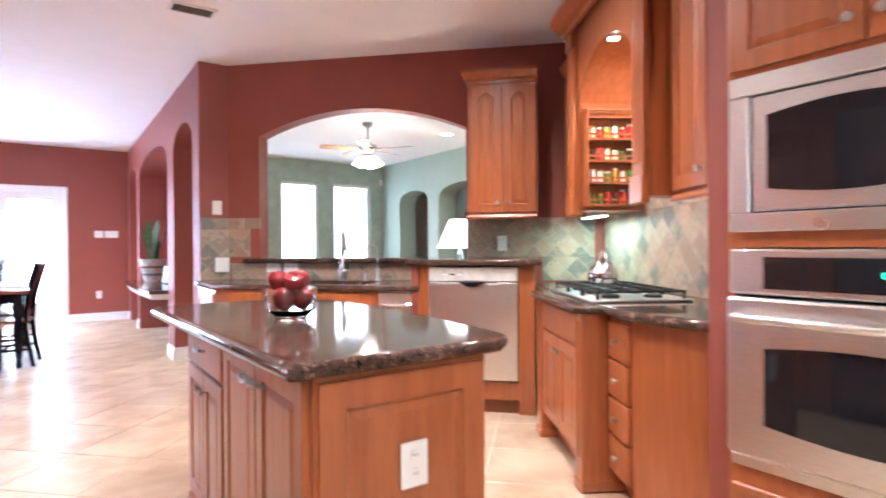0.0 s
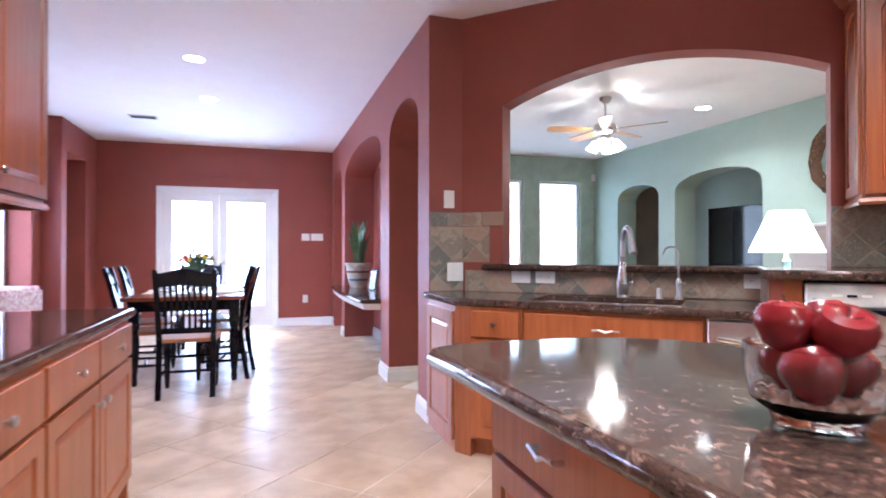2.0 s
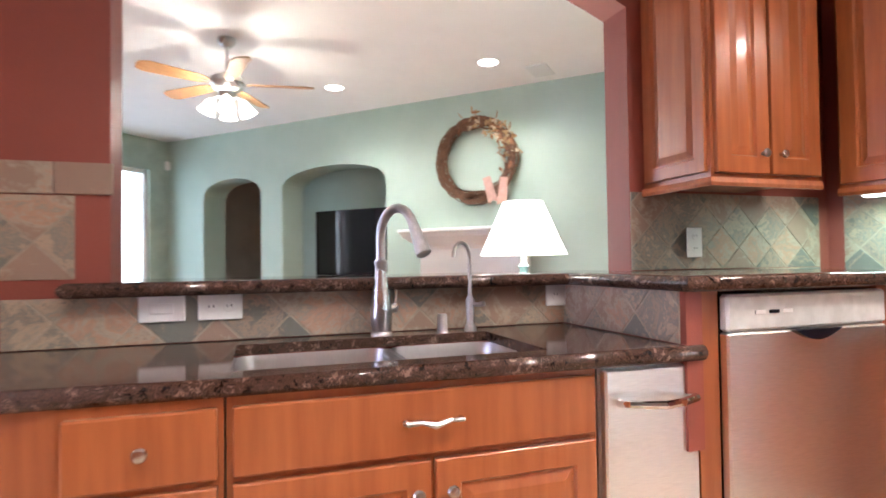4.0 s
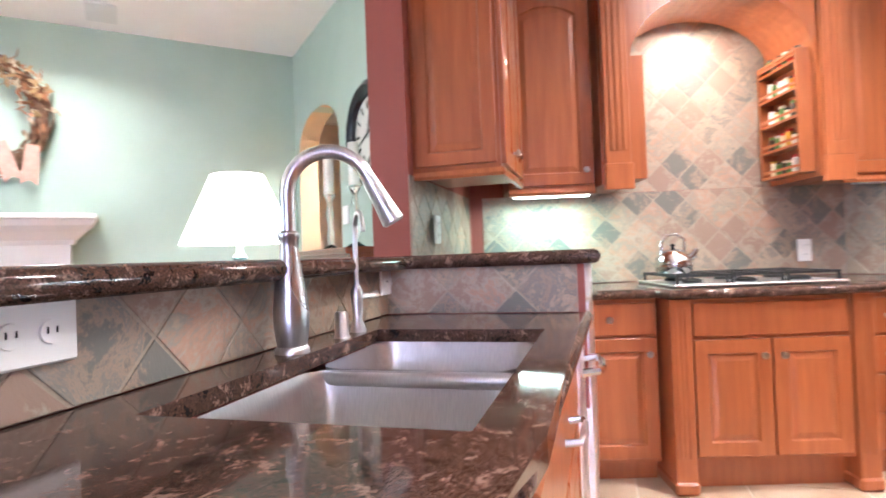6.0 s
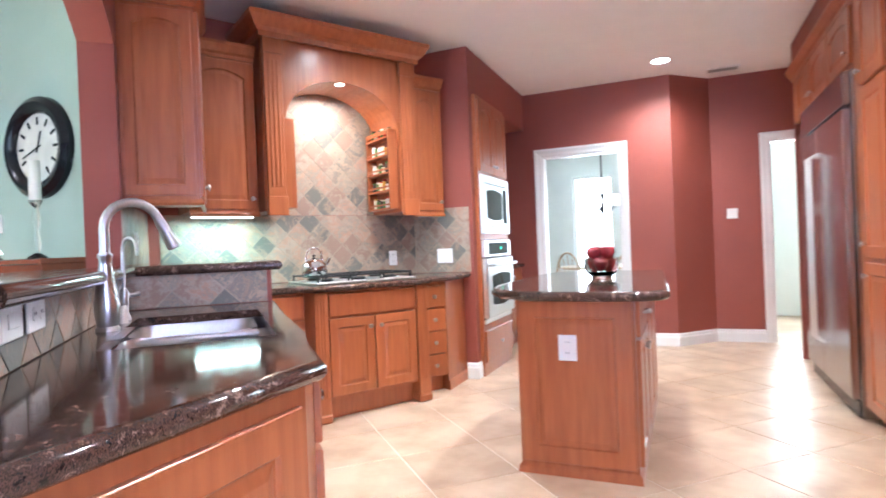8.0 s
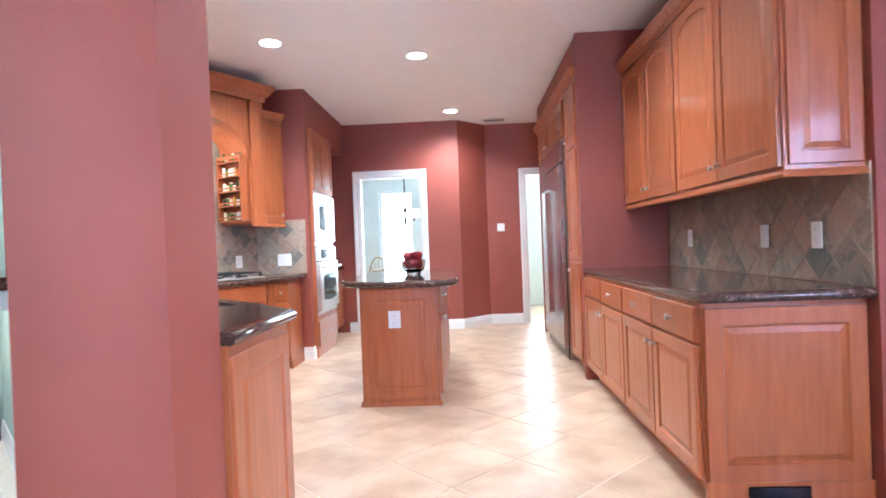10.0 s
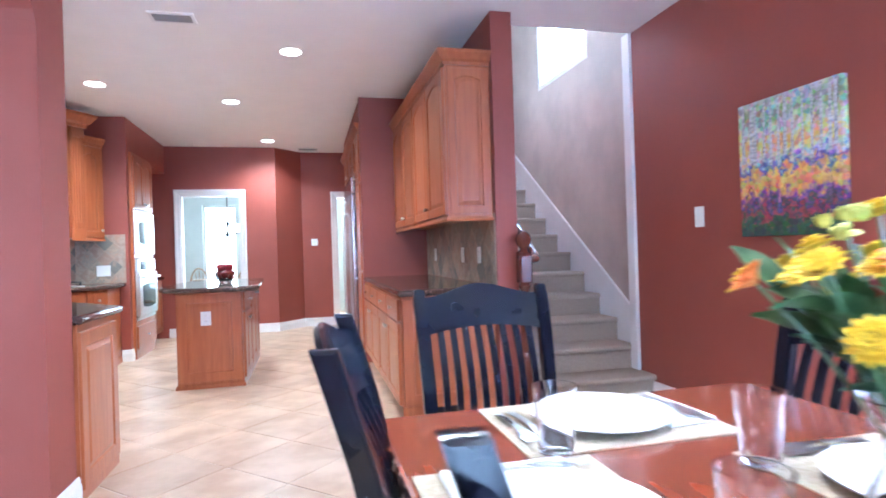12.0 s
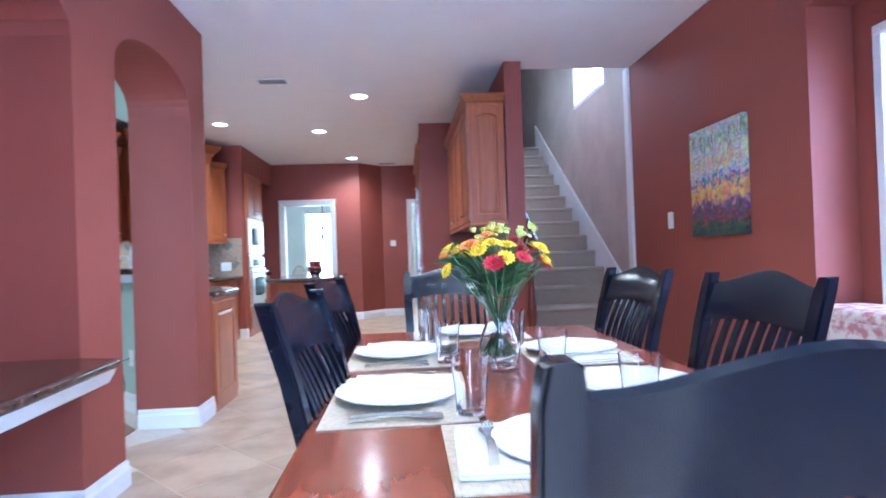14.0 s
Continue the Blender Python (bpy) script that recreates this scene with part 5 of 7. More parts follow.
for i in range(15):
    a, rr = rng.uniform(0, 6.28), rng.uniform(0.01, 0.08)
    hgt, lean, wd = rng.uniform(0.30, 0.62), rng.uniform(0.0, 0.16), rng.uniform(0.022, 0.034)
    bm = bmesh.new()
    n, rows_ = 7, []
    for k in range(n + 1):
        f = k / n
        ww = wd * (0.7 + 0.6 * f) * (1 - f ** 4) + 0.001
        c = Vector((rr + lean * f * f, 0, 0.27 + hgt * f))
        rows_.append([bm.verts.new(c + Vector((0.006 * abs(s_), s_ * ww, 0))) for s_ in (-1, 0, 1)] + [bm.verts.new(c + Vector((0.004 + 0.006 * abs(s_), s_ * ww, 0))) for s_ in (1, 0, -1)])
    for r0, r1 in zip(rows_, rows_[1:]):
        for j in range(6):
            bm.faces.new((r0[j], r0[(j + 1) % 6], r1[(j + 1) % 6], r1[j]))
    bm.faces.new(rows_[0])
    bm.faces.new(rows_[-1])
    bmesh.ops.rotate(bm, verts=bm.verts, cent=(0, 0, 0), matrix=Matrix.Rotation(a, 3, "Z"))
    part("leaf", bm, LEAF, pt, smooth=True)
fp = thing("picture_frame", pose(1.22, 7.62, 0.70, -8, 0, -75), "dark photo frame leaning on the niche shelf", "picture frame")
part("frame", box(-0.09, -0.008, 0, 0.09, 0.01, 0.24, bev=0.004), BLACK, fp)
part("photo", box(-0.07, -0.0095, 0.02, 0.07, -0.0082, 0.22), mat("faded_photo", (0.2, 0.2, 0.22), 0.3, color2=(0.4, 0.36, 0.33), scale=25), fp)

# ---- stairs ----
ST = thing("staircase", pose(0, 0, 0), "carpeted staircase rising behind the kitchen", "stairs")
for k in range(15):
    y1 = 4.08 - 0.27 * k
    bm = bmesh.new()
    bx(bm, -2.475, y1 - 0.30, 0.18 * k - (0.0 if k == 0 else 0.02), -1.405, y1 - 0.022, 0.18 * (k + 1) - 0.012)
    bx(bm, -2.475, y1 - 0.305, 0.18 * (k + 1) - 0.04, -1.405, y1 + 0.006, 0.18 * (k + 1), 0.016, seg=3)
    part("step", bm, CARPET, ST, smooth=True)
bm = bmesh.new()
my = Matrix(((0, 0, 1, 0), (1, 0, 0, 0), (0, 1, 0, 0), (0, 0, 0, 1)))
sl = 0.18 / 0.27
prism(bm, [(4.12, 0), (4.12, 0.30), (4.06, 0.42), (0.06, 0.42 + sl * 4.0), (0.06, sl * 4.0), (3.9, 0.0)], -2.4985, -2.477, my)
structure("trim_stair_skirt", bm, WHITE, "white stair skirt board", "trim")
NEWELW = mat("dark_cherry_newel", (0.12, 0.028, 0.016), 0.25, color2=(0.08, 0.018, 0.01), scale=6, stretch=(7, 7, 0.7), coat=0.4)
nw = thing("newel_post", pose(-1.405, 4.19, 0), "turned dark cherry newel post at the foot of the stairs", "newel post")
part("base", box(-0.045, -0.045, 0, 0.045, 0.045, 0.40, bev=0.005), NEWELW, nw)
part("shaft", lathe(bmesh.new(), [(0, 0.40), (0.044, 0.40), (0.044, 0.42), (0.03, 0.44), (0.036, 0.50), (0.042, 0.56), (0.034, 0.66), (0.026, 0.80), (0.03, 0.86), (0.04, 0.88), (0.03, 0.90), (0, 0.90)], 20), NEWELW, nw, smooth=True)
part("block", box(-0.042, -0.042, 0.90, 0.042, 0.042, 1.08, bev=0.006), NEWELW, nw)
part("finial", lathe(bmesh.new(), [(0, 1.08), (0.05, 1.08), (0.052, 1.10), (0.03, 1.115), (0.025, 1.13), (0.045, 1.15), (0.055, 1.185), (0.045, 1.22), (0.02, 1.245), (0, 1.25)], 20), NEWELW, nw, smooth=True)
bm = bmesh.new()
tube(bm, [(-0.03, 0.0, 1.055), (-0.085, -0.01, 1.06), (-0.10, -0.06, 1.08), (-0.10, -0.20, 1.17), (-0.09, -0.9, 1.635), (-0.09, -3.2, 3.16)], 0.03, 12)
part("handrail", bm, NEWELW, nw, smooth=True)

# ---- dining set ----
tb = thing("dining_table", pose(-0.64, 7.25, 0), "mahogany dining table top on turned black legs", "table")
part("tabletop", box(-0.49, -0.85, 0.725, 0.49, 0.85, 0.76, bev=0.008, seg=2), TABLE, tb)
bm = bmesh.new()
for q in ((-0.40, -0.76, 0.40, -0.735), (-0.40, 0.735, 0.40, 0.76), (-0.40, -0.735, -0.375, 0.735), (0.375, -0.735, 0.40, 0.735)):
    bx(bm, q[0], q[1], 0.63, q[2], q[3], 0.7245)
part("apron", bm, BLACK, tb)
for sx in (-1, 1):
    for sy in (-1, 1):
        bm = bmesh.new()
        lathe(bm, [(0, 0), (0.022, 0), (0.028, 0.03), (0.022, 0.08), (0.03, 0.12), (0.036, 0.2), (0.044, 0.36), (0.038, 0.44), (0.03, 0.47), (0.046, 0.50), (0.046, 0.52), (0, 0.52)], 16)
        bx(bm, -0.045, -0.045, 0.52, 0.045, 0.045, 0.7242, 0.004)
        part("leg", bm, BLACK, tb, smooth=True, m=Matrix.Translation((sx * 0.40, sy * 0.76, 0)))


def dining_chair(m):
    """Seat centre at the origin, facing -y, so the back stands at +y."""
    th = thing("dining_chair", m, "black slat-back dining chair with a honey wood seat", "chair", "chairs round the dining table")
    bm = bmesh.new()
    prism(bm, [(-0.21, -0.22), (0.21, -0.22), (0.235, -0.16), (0.215, 0.20), (-0.215, 0.20), (-0.235, -0.16)], 0.43, 0.46, bev=0.008)
    part("seat", bm, SEAT, th, "honey brown wooden seat")
    def lean(z):
        f = max(0, (z - 0.44) / 0.58)
        return 0.19 + 0.03 * f + 0.085 * f * f
    for sx in (-1, 1):
        bm = bmesh.new()
        prev = None
        for z in (0, 0.2, 0.42, 0.55, 0.7, 0.85, 0.97, 1.005, 1.01):
            y = lean(z) + (0.06 * (1 - z / 0.44) ** 1.5 if z < 0.44 else 0)
            w = 0.021 if z < 1.0 else 0.016 if z < 1.008 else 0.008
            x = sx * (0.195 + 0.018 * max(0, z - 0.44) / 0.58)
            ring = [bm.verts.new((x + a * w, y + b * 0.018, z)) for a, b in ((-1, -1), (1, -1), (1, 1), (-1, 1))]
            if prev:
                for j in range(4):
                    bm.faces.new((prev[j], prev[(j + 1) % 4], ring[(j + 1) % 4], ring[j]))
            else:
                bm.faces.new(ring[::-1])
            prev = ring
        bm.faces.new(prev)
        bmesh.ops.bevel(bm, geom=[e for e in bm.edges if abs(e.verts[0].co.z - e.verts[1].co.z) > 0.02], offset=0.005, segments=2, affect="EDGES")
        part("back_post", bm, BLACK, th, smooth=True)
        bm = bmesh.new()
        lathe(bm, [(0, 0), (0.014, 0), (0.02, 0.05), (0.024, 0.2), (0.028, 0.32), (0.02, 0.345), (0.026, 0.36), (0.026, 0.429), (0, 0.429)], 12)
        part("front_leg", bm, BLACK, th, smooth=True, m=Matrix.Translation((sx * 0.19, -0.17, 0)))
        part("side_stretcher", tube(bmesh.new(), [(sx * 0.19, -0.17, 0.16), (sx * 0.195, 0.02, 0.165), (sx * 0.193, 0.215, 0.17)], [0.009, 0.014, 0.009], 8), BLACK, th, smooth=True)
    part("cross_stretcher", tube(bmesh.new(), [(-0.19, 0.0, 0.165), (0, 0.0, 0.165), (0.19, 0.0, 0.165)], [0.009, 0.014, 0.009], 8), BLACK, th, smooth=True)
    part("front_stretcher", tube(bmesh.new(), [(-0.19, -0.17, 0.26), (0, -0.17, 0.26), (0.19, -0.17, 0.26)], [0.009, 0.014, 0.009], 8), BLACK, th, smooth=True)
    # crest rail, bowed in plan and raised in the middle
    bm = bmesh.new()
    n, rows_ = 14, []
    for i in range(n + 1):
        f = 2 * i / n - 1
        x = f * 0.195
        bow = 0.022 * (1 - f * f)
        top = 0.985 + 0.035 * (0.5 + 0.5 * math.cos(math.pi * f)) - 0.004 * abs(f)
        low = 0.865 + 0.018 * (1 - f * f)
        rows_.append([bm.verts.new(p) for p in ((x, lean(low) + bow - 0.011, low), (x, lean(top) + bow - 0.009, top - 0.006), (x, lean(top) + bow, top), (x, lean(top) + bow + 0.009, top - 0.006), (x, lean(low) + bow + 0.011, low))])
    for a, b in zip(rows_, rows_[1:]):
        for j in range(5):
            bm.faces.new((a[j], a[(j + 1) % 5], b[(j + 1) % 5], b[j]))
    bm.faces.new(rows_[0])
    bm.faces.new(rows_[-1][::-1])
    part("crest_rail", bm, BLACK, th, smooth=True)
    part("lower_rail", box(-0.19, 0.185, 0.50, 0.19, 0.205, 0.545, bev=0.004), BLACK, th)
    for i in range(8):
        f = (i - 3.5) / 4.3
        bm = bmesh.new()
        rows_ = []
        for k in range(9):
            z = 0.535 + (0.885 - 0.535) * k / 8
            y = lean(z) + 0.022 * (1 - f * f) * k / 8 - 0.02 * math.sin(math.pi * k / 8)
            rows_.append([bm.verts.new((f * 0.185 + a * 0.0105, y + b * 0.005, z)) for a, b in ((-1, -1), (1, -1), (1, 1), (-1, 1))])
        for a, b in zip(rows_, rows_[1:]):
            for j in range(4):
                bm.faces.new((a[j], a[(j + 1) % 4], b[(j + 1) % 4], b[j]))
        bm.faces.new(rows_[0][::-1])
        bm.faces.new(rows_[-1])
        part("slat", bm, BLACK, th, smooth=True)
    return th


C1 = dining_chair(pose(-0.39, 7.53, 0, 0, 0, -95))
for x, y, r in ((-0.35, 6.74, -97), (-0.57, 6.17, 180), (-0.985, 6.70, 97), (-1.03, 7.42, 96), (-0.69, 8.12, 0)):
    copy_thing(C1, pose(x, y, 0, 0, 0, r))

# place settings
MATW = mat("woven_placemat", (0.58, 0.50, 0.37), 0.9, color2=(0.48, 0.40, 0.28), scale=90, stretch=(1, 1, 1), bump=0.6, bscale=260, rvar=0)
CHINA = mat("white_china", (0.82, 0.81, 0.79), 0.12, color2=(0.80, 0.79, 0.77), scale=5)
LINEN = mat("white_napkin_linen", (0.80, 0.79, 0.76), 0.9, color2=(0.74, 0.73, 0.70), scale=60, bump=0.3, bscale=300)
FLAT = mat("polished_flatware", (0.82, 0.81, 0.79), 0.28, 1.0, scale=30)


def utensil(m, kind):
    th = thing(kind, m, "polished steel table %s" % kind, kind, "table cutlery")
    bm = bmesh.new()
    n, rows_ = 10, []
    for k in range(n + 1):
        f = k / n
        w = 0.006 + 0.004 * (1 - f) ** 2 if f < 0.65 else (0.006 + 0.012 * math.sin((f - 0.65) / 0.35 * math.pi * 0.8) if kind != "knife" else 0.009)
        z = 0.003 + 0.006 * math.sin(f * math.pi)
        rows_.append([bm.verts.new((-w, f * 0.19, z)), bm.verts.new((w, f * 0.19, z)), bm.verts.new((w * 0.8, f * 0.19, z - 0.002)), bm.verts.new((-w * 0.8, f * 0.19, z - 0.002))])
    for a, b in zip(rows_, rows_[1:]):
        for j in range(4):
            bm.faces.new((a[j], a[(j + 1) % 4], b[(j + 1) % 4], b[j]))
    bm.faces.new(rows_[0])
    bm.faces.new(rows_[-1])
    part("handle", bm, FLAT, th, smooth=True)
    if kind == "fork":
        bm = bmesh.new()
        for x in (-0.009, -0.003, 0.003, 0.009):
            bx(bm, x - 0.0016, 0.188, 0.002, x + 0.0016, 0.225, 0.0045)
        part("tines", bm, FLAT, th)


def setting(m, rng):
    """Laid before a diner who sits at -y and faces +y; origin at the plate."""
    pm = thing("placemat", m @ Matrix.Translation((0, 0, 0.7605)), "beige ribbed woven placemat on the table", "placemat", "place settings")
    bm = bmesh.new()
    for i in range(46):
        x = -0.225 + i * 0.45 / 46
        bx(bm, x, -0.16, 0, x + 0.0088, 0.16, 0.003)
    part("weave", bm, MATW, pm)
    part("backing", box(-0.225, -0.158, 0.0002, 0.225, 0.158, 0.0018), MATW, pm)
    pl = thing("dinner_plate", m @ Matrix.Translation((0.0, 0.0, 0.7640)) @ Matrix.Diagonal((1.09, 1.09, 1.0, 1)), "plain white china dinner plate on a placemat", "plate", "place settings")
    part("plate", lathe(bmesh.new(), [(0, 0), (0.075, 0), (0.08, 0.004), (0.10, 0.009), (0.135, 0.017), (0.137, 0.02), (0.133, 0.0205), (0.098, 0.013), (0.08, 0.008), (0, 0.007)], 48), CHINA, pl, smooth=True)
    np_ = thing("napkin", m @ pose(-0.155, -0.01, 0.7640, 0, 0, rng.uniform(-4, 4)), "folded white linen napkin beside the plate", "napkin", "place settings")
    bm = bmesh.new()
    bx(bm, -0.055, -0.11, 0, 0.06, 0.11, 0.006, 0.002)
    bx(bm, -0.053, -0.108, 0.0062, 0.058, 0.108, 0.011, 0.002)
    part("cloth", bm, LINEN, np_)
    utensil(m @ pose(-0.16, -0.10, 0.7755, 0, 0, rng.uniform(-5, 5)), "fork")
    utensil(m @ pose(0.165, -0.10, 0.7642, 0, 0, rng.uniform(-5, 5)), "knife")
    utensil(m @ pose(0.195, -0.10, 0.7642, 0, 0, rng.uniform(-5, 5)), "spoon")
    gl = thing("drinking_glass", m @ Matrix.Translation((0.17, 0.15, 0.7605)), "clear ribbed drinking glass, empty", "glass", "place settings")
    part("foot", lathe(bmesh.new(), [(0, 0), (0.029, 0), (0.030, 0.003), (0, 0.003)], 28), GLASS, gl, smooth=True)
    part("tumbler", lathe(bmesh.new(), [(0, 0.0035), (0.029, 0.0035), (0.031, 0.006), (0.036, 0.07), (0.041, 0.125), (0.0385, 0.125), (0.0335, 0.07), (0.028, 0.012), (0, 0.011)], 28), GLASS, gl, smooth=True)


rng = random.Random(11)
for x, y, r in ((-0.325, 6.98, 90), (-0.333, 7.53, 90), (-0.885, 7.05, -90), (-0.888, 7.56, -90), (-0.605, 6.58, 0), (-0.64, 7.93, 180)):
    setting(pose(x, y, 0, 0, 0, r), rng)

# flowers
vs = thing("flower_vase", pose(-0.625, 7.22, 0.7605), "clear glass vase with flower stems and water", "vase")
part("glass", lathe(bmesh.new(), [(0, 0), (0.05, 0), (0.055, 0.01), (0.062, 0.05), (0.055, 0.09), (0.038, 0.13), (0.04, 0.165), (0.062, 0.205), (0.06, 0.206), (0.037, 0.166), (0.034, 0.13), (0.05, 0.09), (0.057, 0.05), (0.05, 0.014), (0, 0.012)], 32), GLASS, vs, smooth=True)
part("water", lathe(bmesh.new(), [(0, 0.013), (0.048, 0.015), (0.055, 0.05), (0.0485, 0.088), (0, 0.089)], 32), glass("vase_water", (0.93, 0.97, 0.9), 0, 1.33), vs, smooth=True)
bq = thing("flower_bouquet", pose(-0.625, 7.22, 0.774), "bouquet of yellow, red and orange daisies with green leaves", "flowers")
STEM = mat("flower_stem_green", (0.055, 0.12, 0.04), 0.4, color2=(0.12, 0.20, 0.08), scale=30)
PET = {n: mat("petal_" + n, c, 0.5, color2=c2, scale=40) for n, c, c2 in (("yellow", (0.85, 0.62, 0.02), (0.75, 0.5, 0.01)), ("red", (0.55, 0.02, 0.04), (0.42, 0.01, 0.03)), ("orange", (0.75, 0.20, 0.03), (0.80, 0.30, 0.05)), ("lime", (0.62, 0.68, 0.12), (0.75, 0.75, 0.25)))}
EYEC = mat("flower_eye", (0.45, 0.30, 0.02), 0.7, scale=80)
rng = random.Random(21)


def petals(bm, m, n, r, w, tilt):
    for ring, (rr, tl) in enumerate(((r, tilt), (r * 0.75, tilt + 25))):
        for i in range(n):
            a = 360 / n * (i + 0.5 * ring)
            pm = m @ pose(0, 0, 0, 0, 0, a) @ pose(0, 0, 0, 0, -tl, 0)
            pts = [(0.003, 0, 0), (rr * 0.35, -w * 0.8, 0.001), (rr * 0.75, -w, 0.004), (rr, 0, 0.002), (rr * 0.75, w, 0.004), (rr * 0.35, w * 0.8, 0.001)]
            vv = [bm.verts.new(pm @ Vector(p)) for p in pts]
            lo = [bm.verts.new(pm @ (Vector(p) - Vector((0, 0, 0.0012)))) for p in pts]
            bm.faces.new(vv)
            bm.faces.new(lo[::-1])
            for j in range(6):
                bm.faces.new((vv[j], vv[(j + 1) % 6], lo[(j + 1) % 6], lo[j]))


heads = []
for i in range(34):
    a = 2.399 * i
    R = 0.160 * math.sqrt((i + 0.5) / 34) * rng.uniform(0.85, 1.08)
    heads.append((R * 1.05 * math.cos(a), R * math.sin(a), 0.378 - 0.085 * (R / 0.15) ** 2 + rng.uniform(-0.03, 0.028)))
for i, (x, y, z) in enumerate(heads):
    ang = math.degrees(math.atan2(y, x))
    out = math.degrees(math.atan2(math.hypot(x, y), max(0.02, z - 0.16)))
    m = pose(x, y, z) @ pose(0, 0, 0, 0, 0, ang) @ pose(0, 0, 0, 0, min(70, out) + rng.uniform(-12, 12), 0)
    if z > 0.352:
        kind = rng.choice(["lime", "yellow", "lime", "orange"])
    elif x < -0.055:
        kind = rng.choice(["red", "red", "red", "yellow"])
    elif x > 0.085:
        kind = rng.choice(["red", "yellow", "orange", "red"])
    else:
        kind = rng.choice(["yellow", "yellow", "yellow", "yellow", "red"])
    bm = bmesh.new()
    if kind == "lime":
        for k in range(3):
            off = pose(rng.uniform(-0.02, 0.02), rng.uniform(-0.02, 0.02), rng.uniform(-0.005, 0.025))
            petals(bm, m @ off, 6, rng.uniform(0.016, 0.024), 0.008, 58)
    else:
        rad = rng.uniform(0.024, 0.038)
        petals(bm, m, 13, rad, rad * 0.17, rng.uniform(-5, 35))
        petals(bm, m @ pose(0, 0, 0.003, 0, 0, 9), 9, rad * 0.6, rad * 0.14, 42)
    fl = part("flower", bm, PET[kind], bq, kind + " blossom")
    part("eye", lathe(bmesh.new(), [(0, 0.012), (0.006, 0.011), (0.009, 0.006), (0, 0.004)], 8, m), EYEC if kind == "yellow" else PET[kind], fl)
    b0 = Vector((x * -0.25, y * 0.25, 0.02))
    b1 = Vector((x * 0.19, y * 0.19, 0.145))
    part("stem", tube(bmesh.new(), [b0, b1, b1.lerp(Vector((x, y, z)), 0.5) + Vector((0, 0, 0.01)), (x * 0.98, y * 0.98, z - 0.004)], 0.0024, 5), STEM, bq)
for i in range(84):
    a, up = rng.uniform(0, 6.28), rng.uniform(0, 1)
    R = (0.035 + 0.075 * up) * rng.uniform(0.5, 1.1)
    c = Vector((R * math.cos(a), R * math.sin(a), 0.195 + 0.10 * up))
    m = Matrix.Translation(c) @ pose(0, 0, 0, 0, 0, math.degrees(a)) @ pose(0, 0, 0, rng.uniform(-50, 50), rng.uniform(-80, -15), 0)
    L_, w = rng.uniform(0.045, 0.085), rng.uniform(0.010, 0.021)
    bm = bmesh.new()
    top = [[bm.verts.new(m @ Vector((L_ * k / 4, s_ * w * math.sin(math.pi * (k + 0.35) / 4.5), 0.05 * L_ * math.sin(math.pi * k / 4) + 0.25 * w * abs(s_) - 0.2 * L_ * (k / 4) ** 2))) for s_ in (-1, 0, 1)] for k in range(5)]
    for r0, r1 in zip(top, top[1:]):
        for q in range(2):
            bm.faces.new((r0[q], r0[q + 1], r1[q + 1], r1[q]))
    bmesh.ops.solidify(bm, geom=list(bm.faces), thickness=0.0012)
    part("leaf", bm, STEM, bq, smooth=True)

# ---- painting and window seat ----
pa = thing("canvas_painting", pose(-2.443, 4.985, 1.155, 0, 0, 90), "colourful unframed canvas of birch trees over a flower meadow", "painting")
PW, PH = 0.635, 0.735
m = bpy.data.materials.new("painted_canvas")
m.use_nodes = True
N, L = m.node_tree.nodes, m.node_tree.links
b = N["Principled BSDF"]
b.inputs["Roughness"].default_value = 0.45
geo = N.new("ShaderNodeNewGeometry")
sep = N.new("ShaderNodeSeparateXYZ")
L.new(geo.outputs["Position"], sep.inputs[0])
no = N.new("ShaderNodeTexNoise")
no.inputs["Scale"].default_value, no.inputs["Detail"].default_value = 26, 6
L.new(geo.outputs["Position"], no.inputs["Vector"])
ad = N.new("ShaderNodeMath")
ad.operation = "MULTIPLY_ADD"
ad.inputs[1].default_value = 0.34
L.new(no.outputs[0], ad.inputs[0])
L.new(sep.outputs[2], ad.inputs[2])
mr = N.new("ShaderNodeMapRange")
mr.inputs[1].default_value, mr.inputs[2].default_value = 1.155 + 0.17, 1.155 + PH + 0.17
L.new(ad.outputs[0], mr.inputs[0])
ra = N.new("ShaderNodeValToRGB")
stops = ((0.0, (0.03, 0.06, 0.05)), (0.12, (0.05, 0.09, 0.06)), (0.17, (0.32, 0.05, 0.07)), (0.22, (0.05, 0.07, 0.10)), (0.28, (0.20, 0.07, 0.26)), (0.35, (0.58, 0.30, 0.08)), (0.45, (0.66, 0.44, 0.14)), (0.50, (0.09, 0.11, 0.40)), (0.57, (0.50, 0.54, 0.58)), (0.68, (0.68, 0.46, 0.12)), (0.76, (0.56, 0.60, 0.50)), (0.87, (0.28, 0.36, 0.20)), (1.0, (0.52, 0.58, 0.54)))
el = ra.color_ramp.elements
while len(el) < len(stops):
    el.new(0.5)
for e_, (p_, c_) in zip(el, stops):
    e_.position, e_.color = p_, (*c_, 1)
L.new(mr.outputs[0], ra.inputs[0])
vo = N.new("ShaderNodeTexVoronoi")
vo.inputs["Scale"].default_value = 38
L.new(geo.outputs["Position"], vo.inputs["Vector"])
mx = N.new("ShaderNodeMixRGB")
mx.blend_type = "OVERLAY"
mx.inputs[0].default_value = 0.45
L.new(ra.outputs[0], mx.inputs[1])
L.new(vo.outputs["Color"], mx.inputs[2])
L.new(mx.outputs[0], b.inputs["Base Color"])
part("canvas", box(0, -0.035, 0, PW, 0, PH, bev=0.003), m, pa)
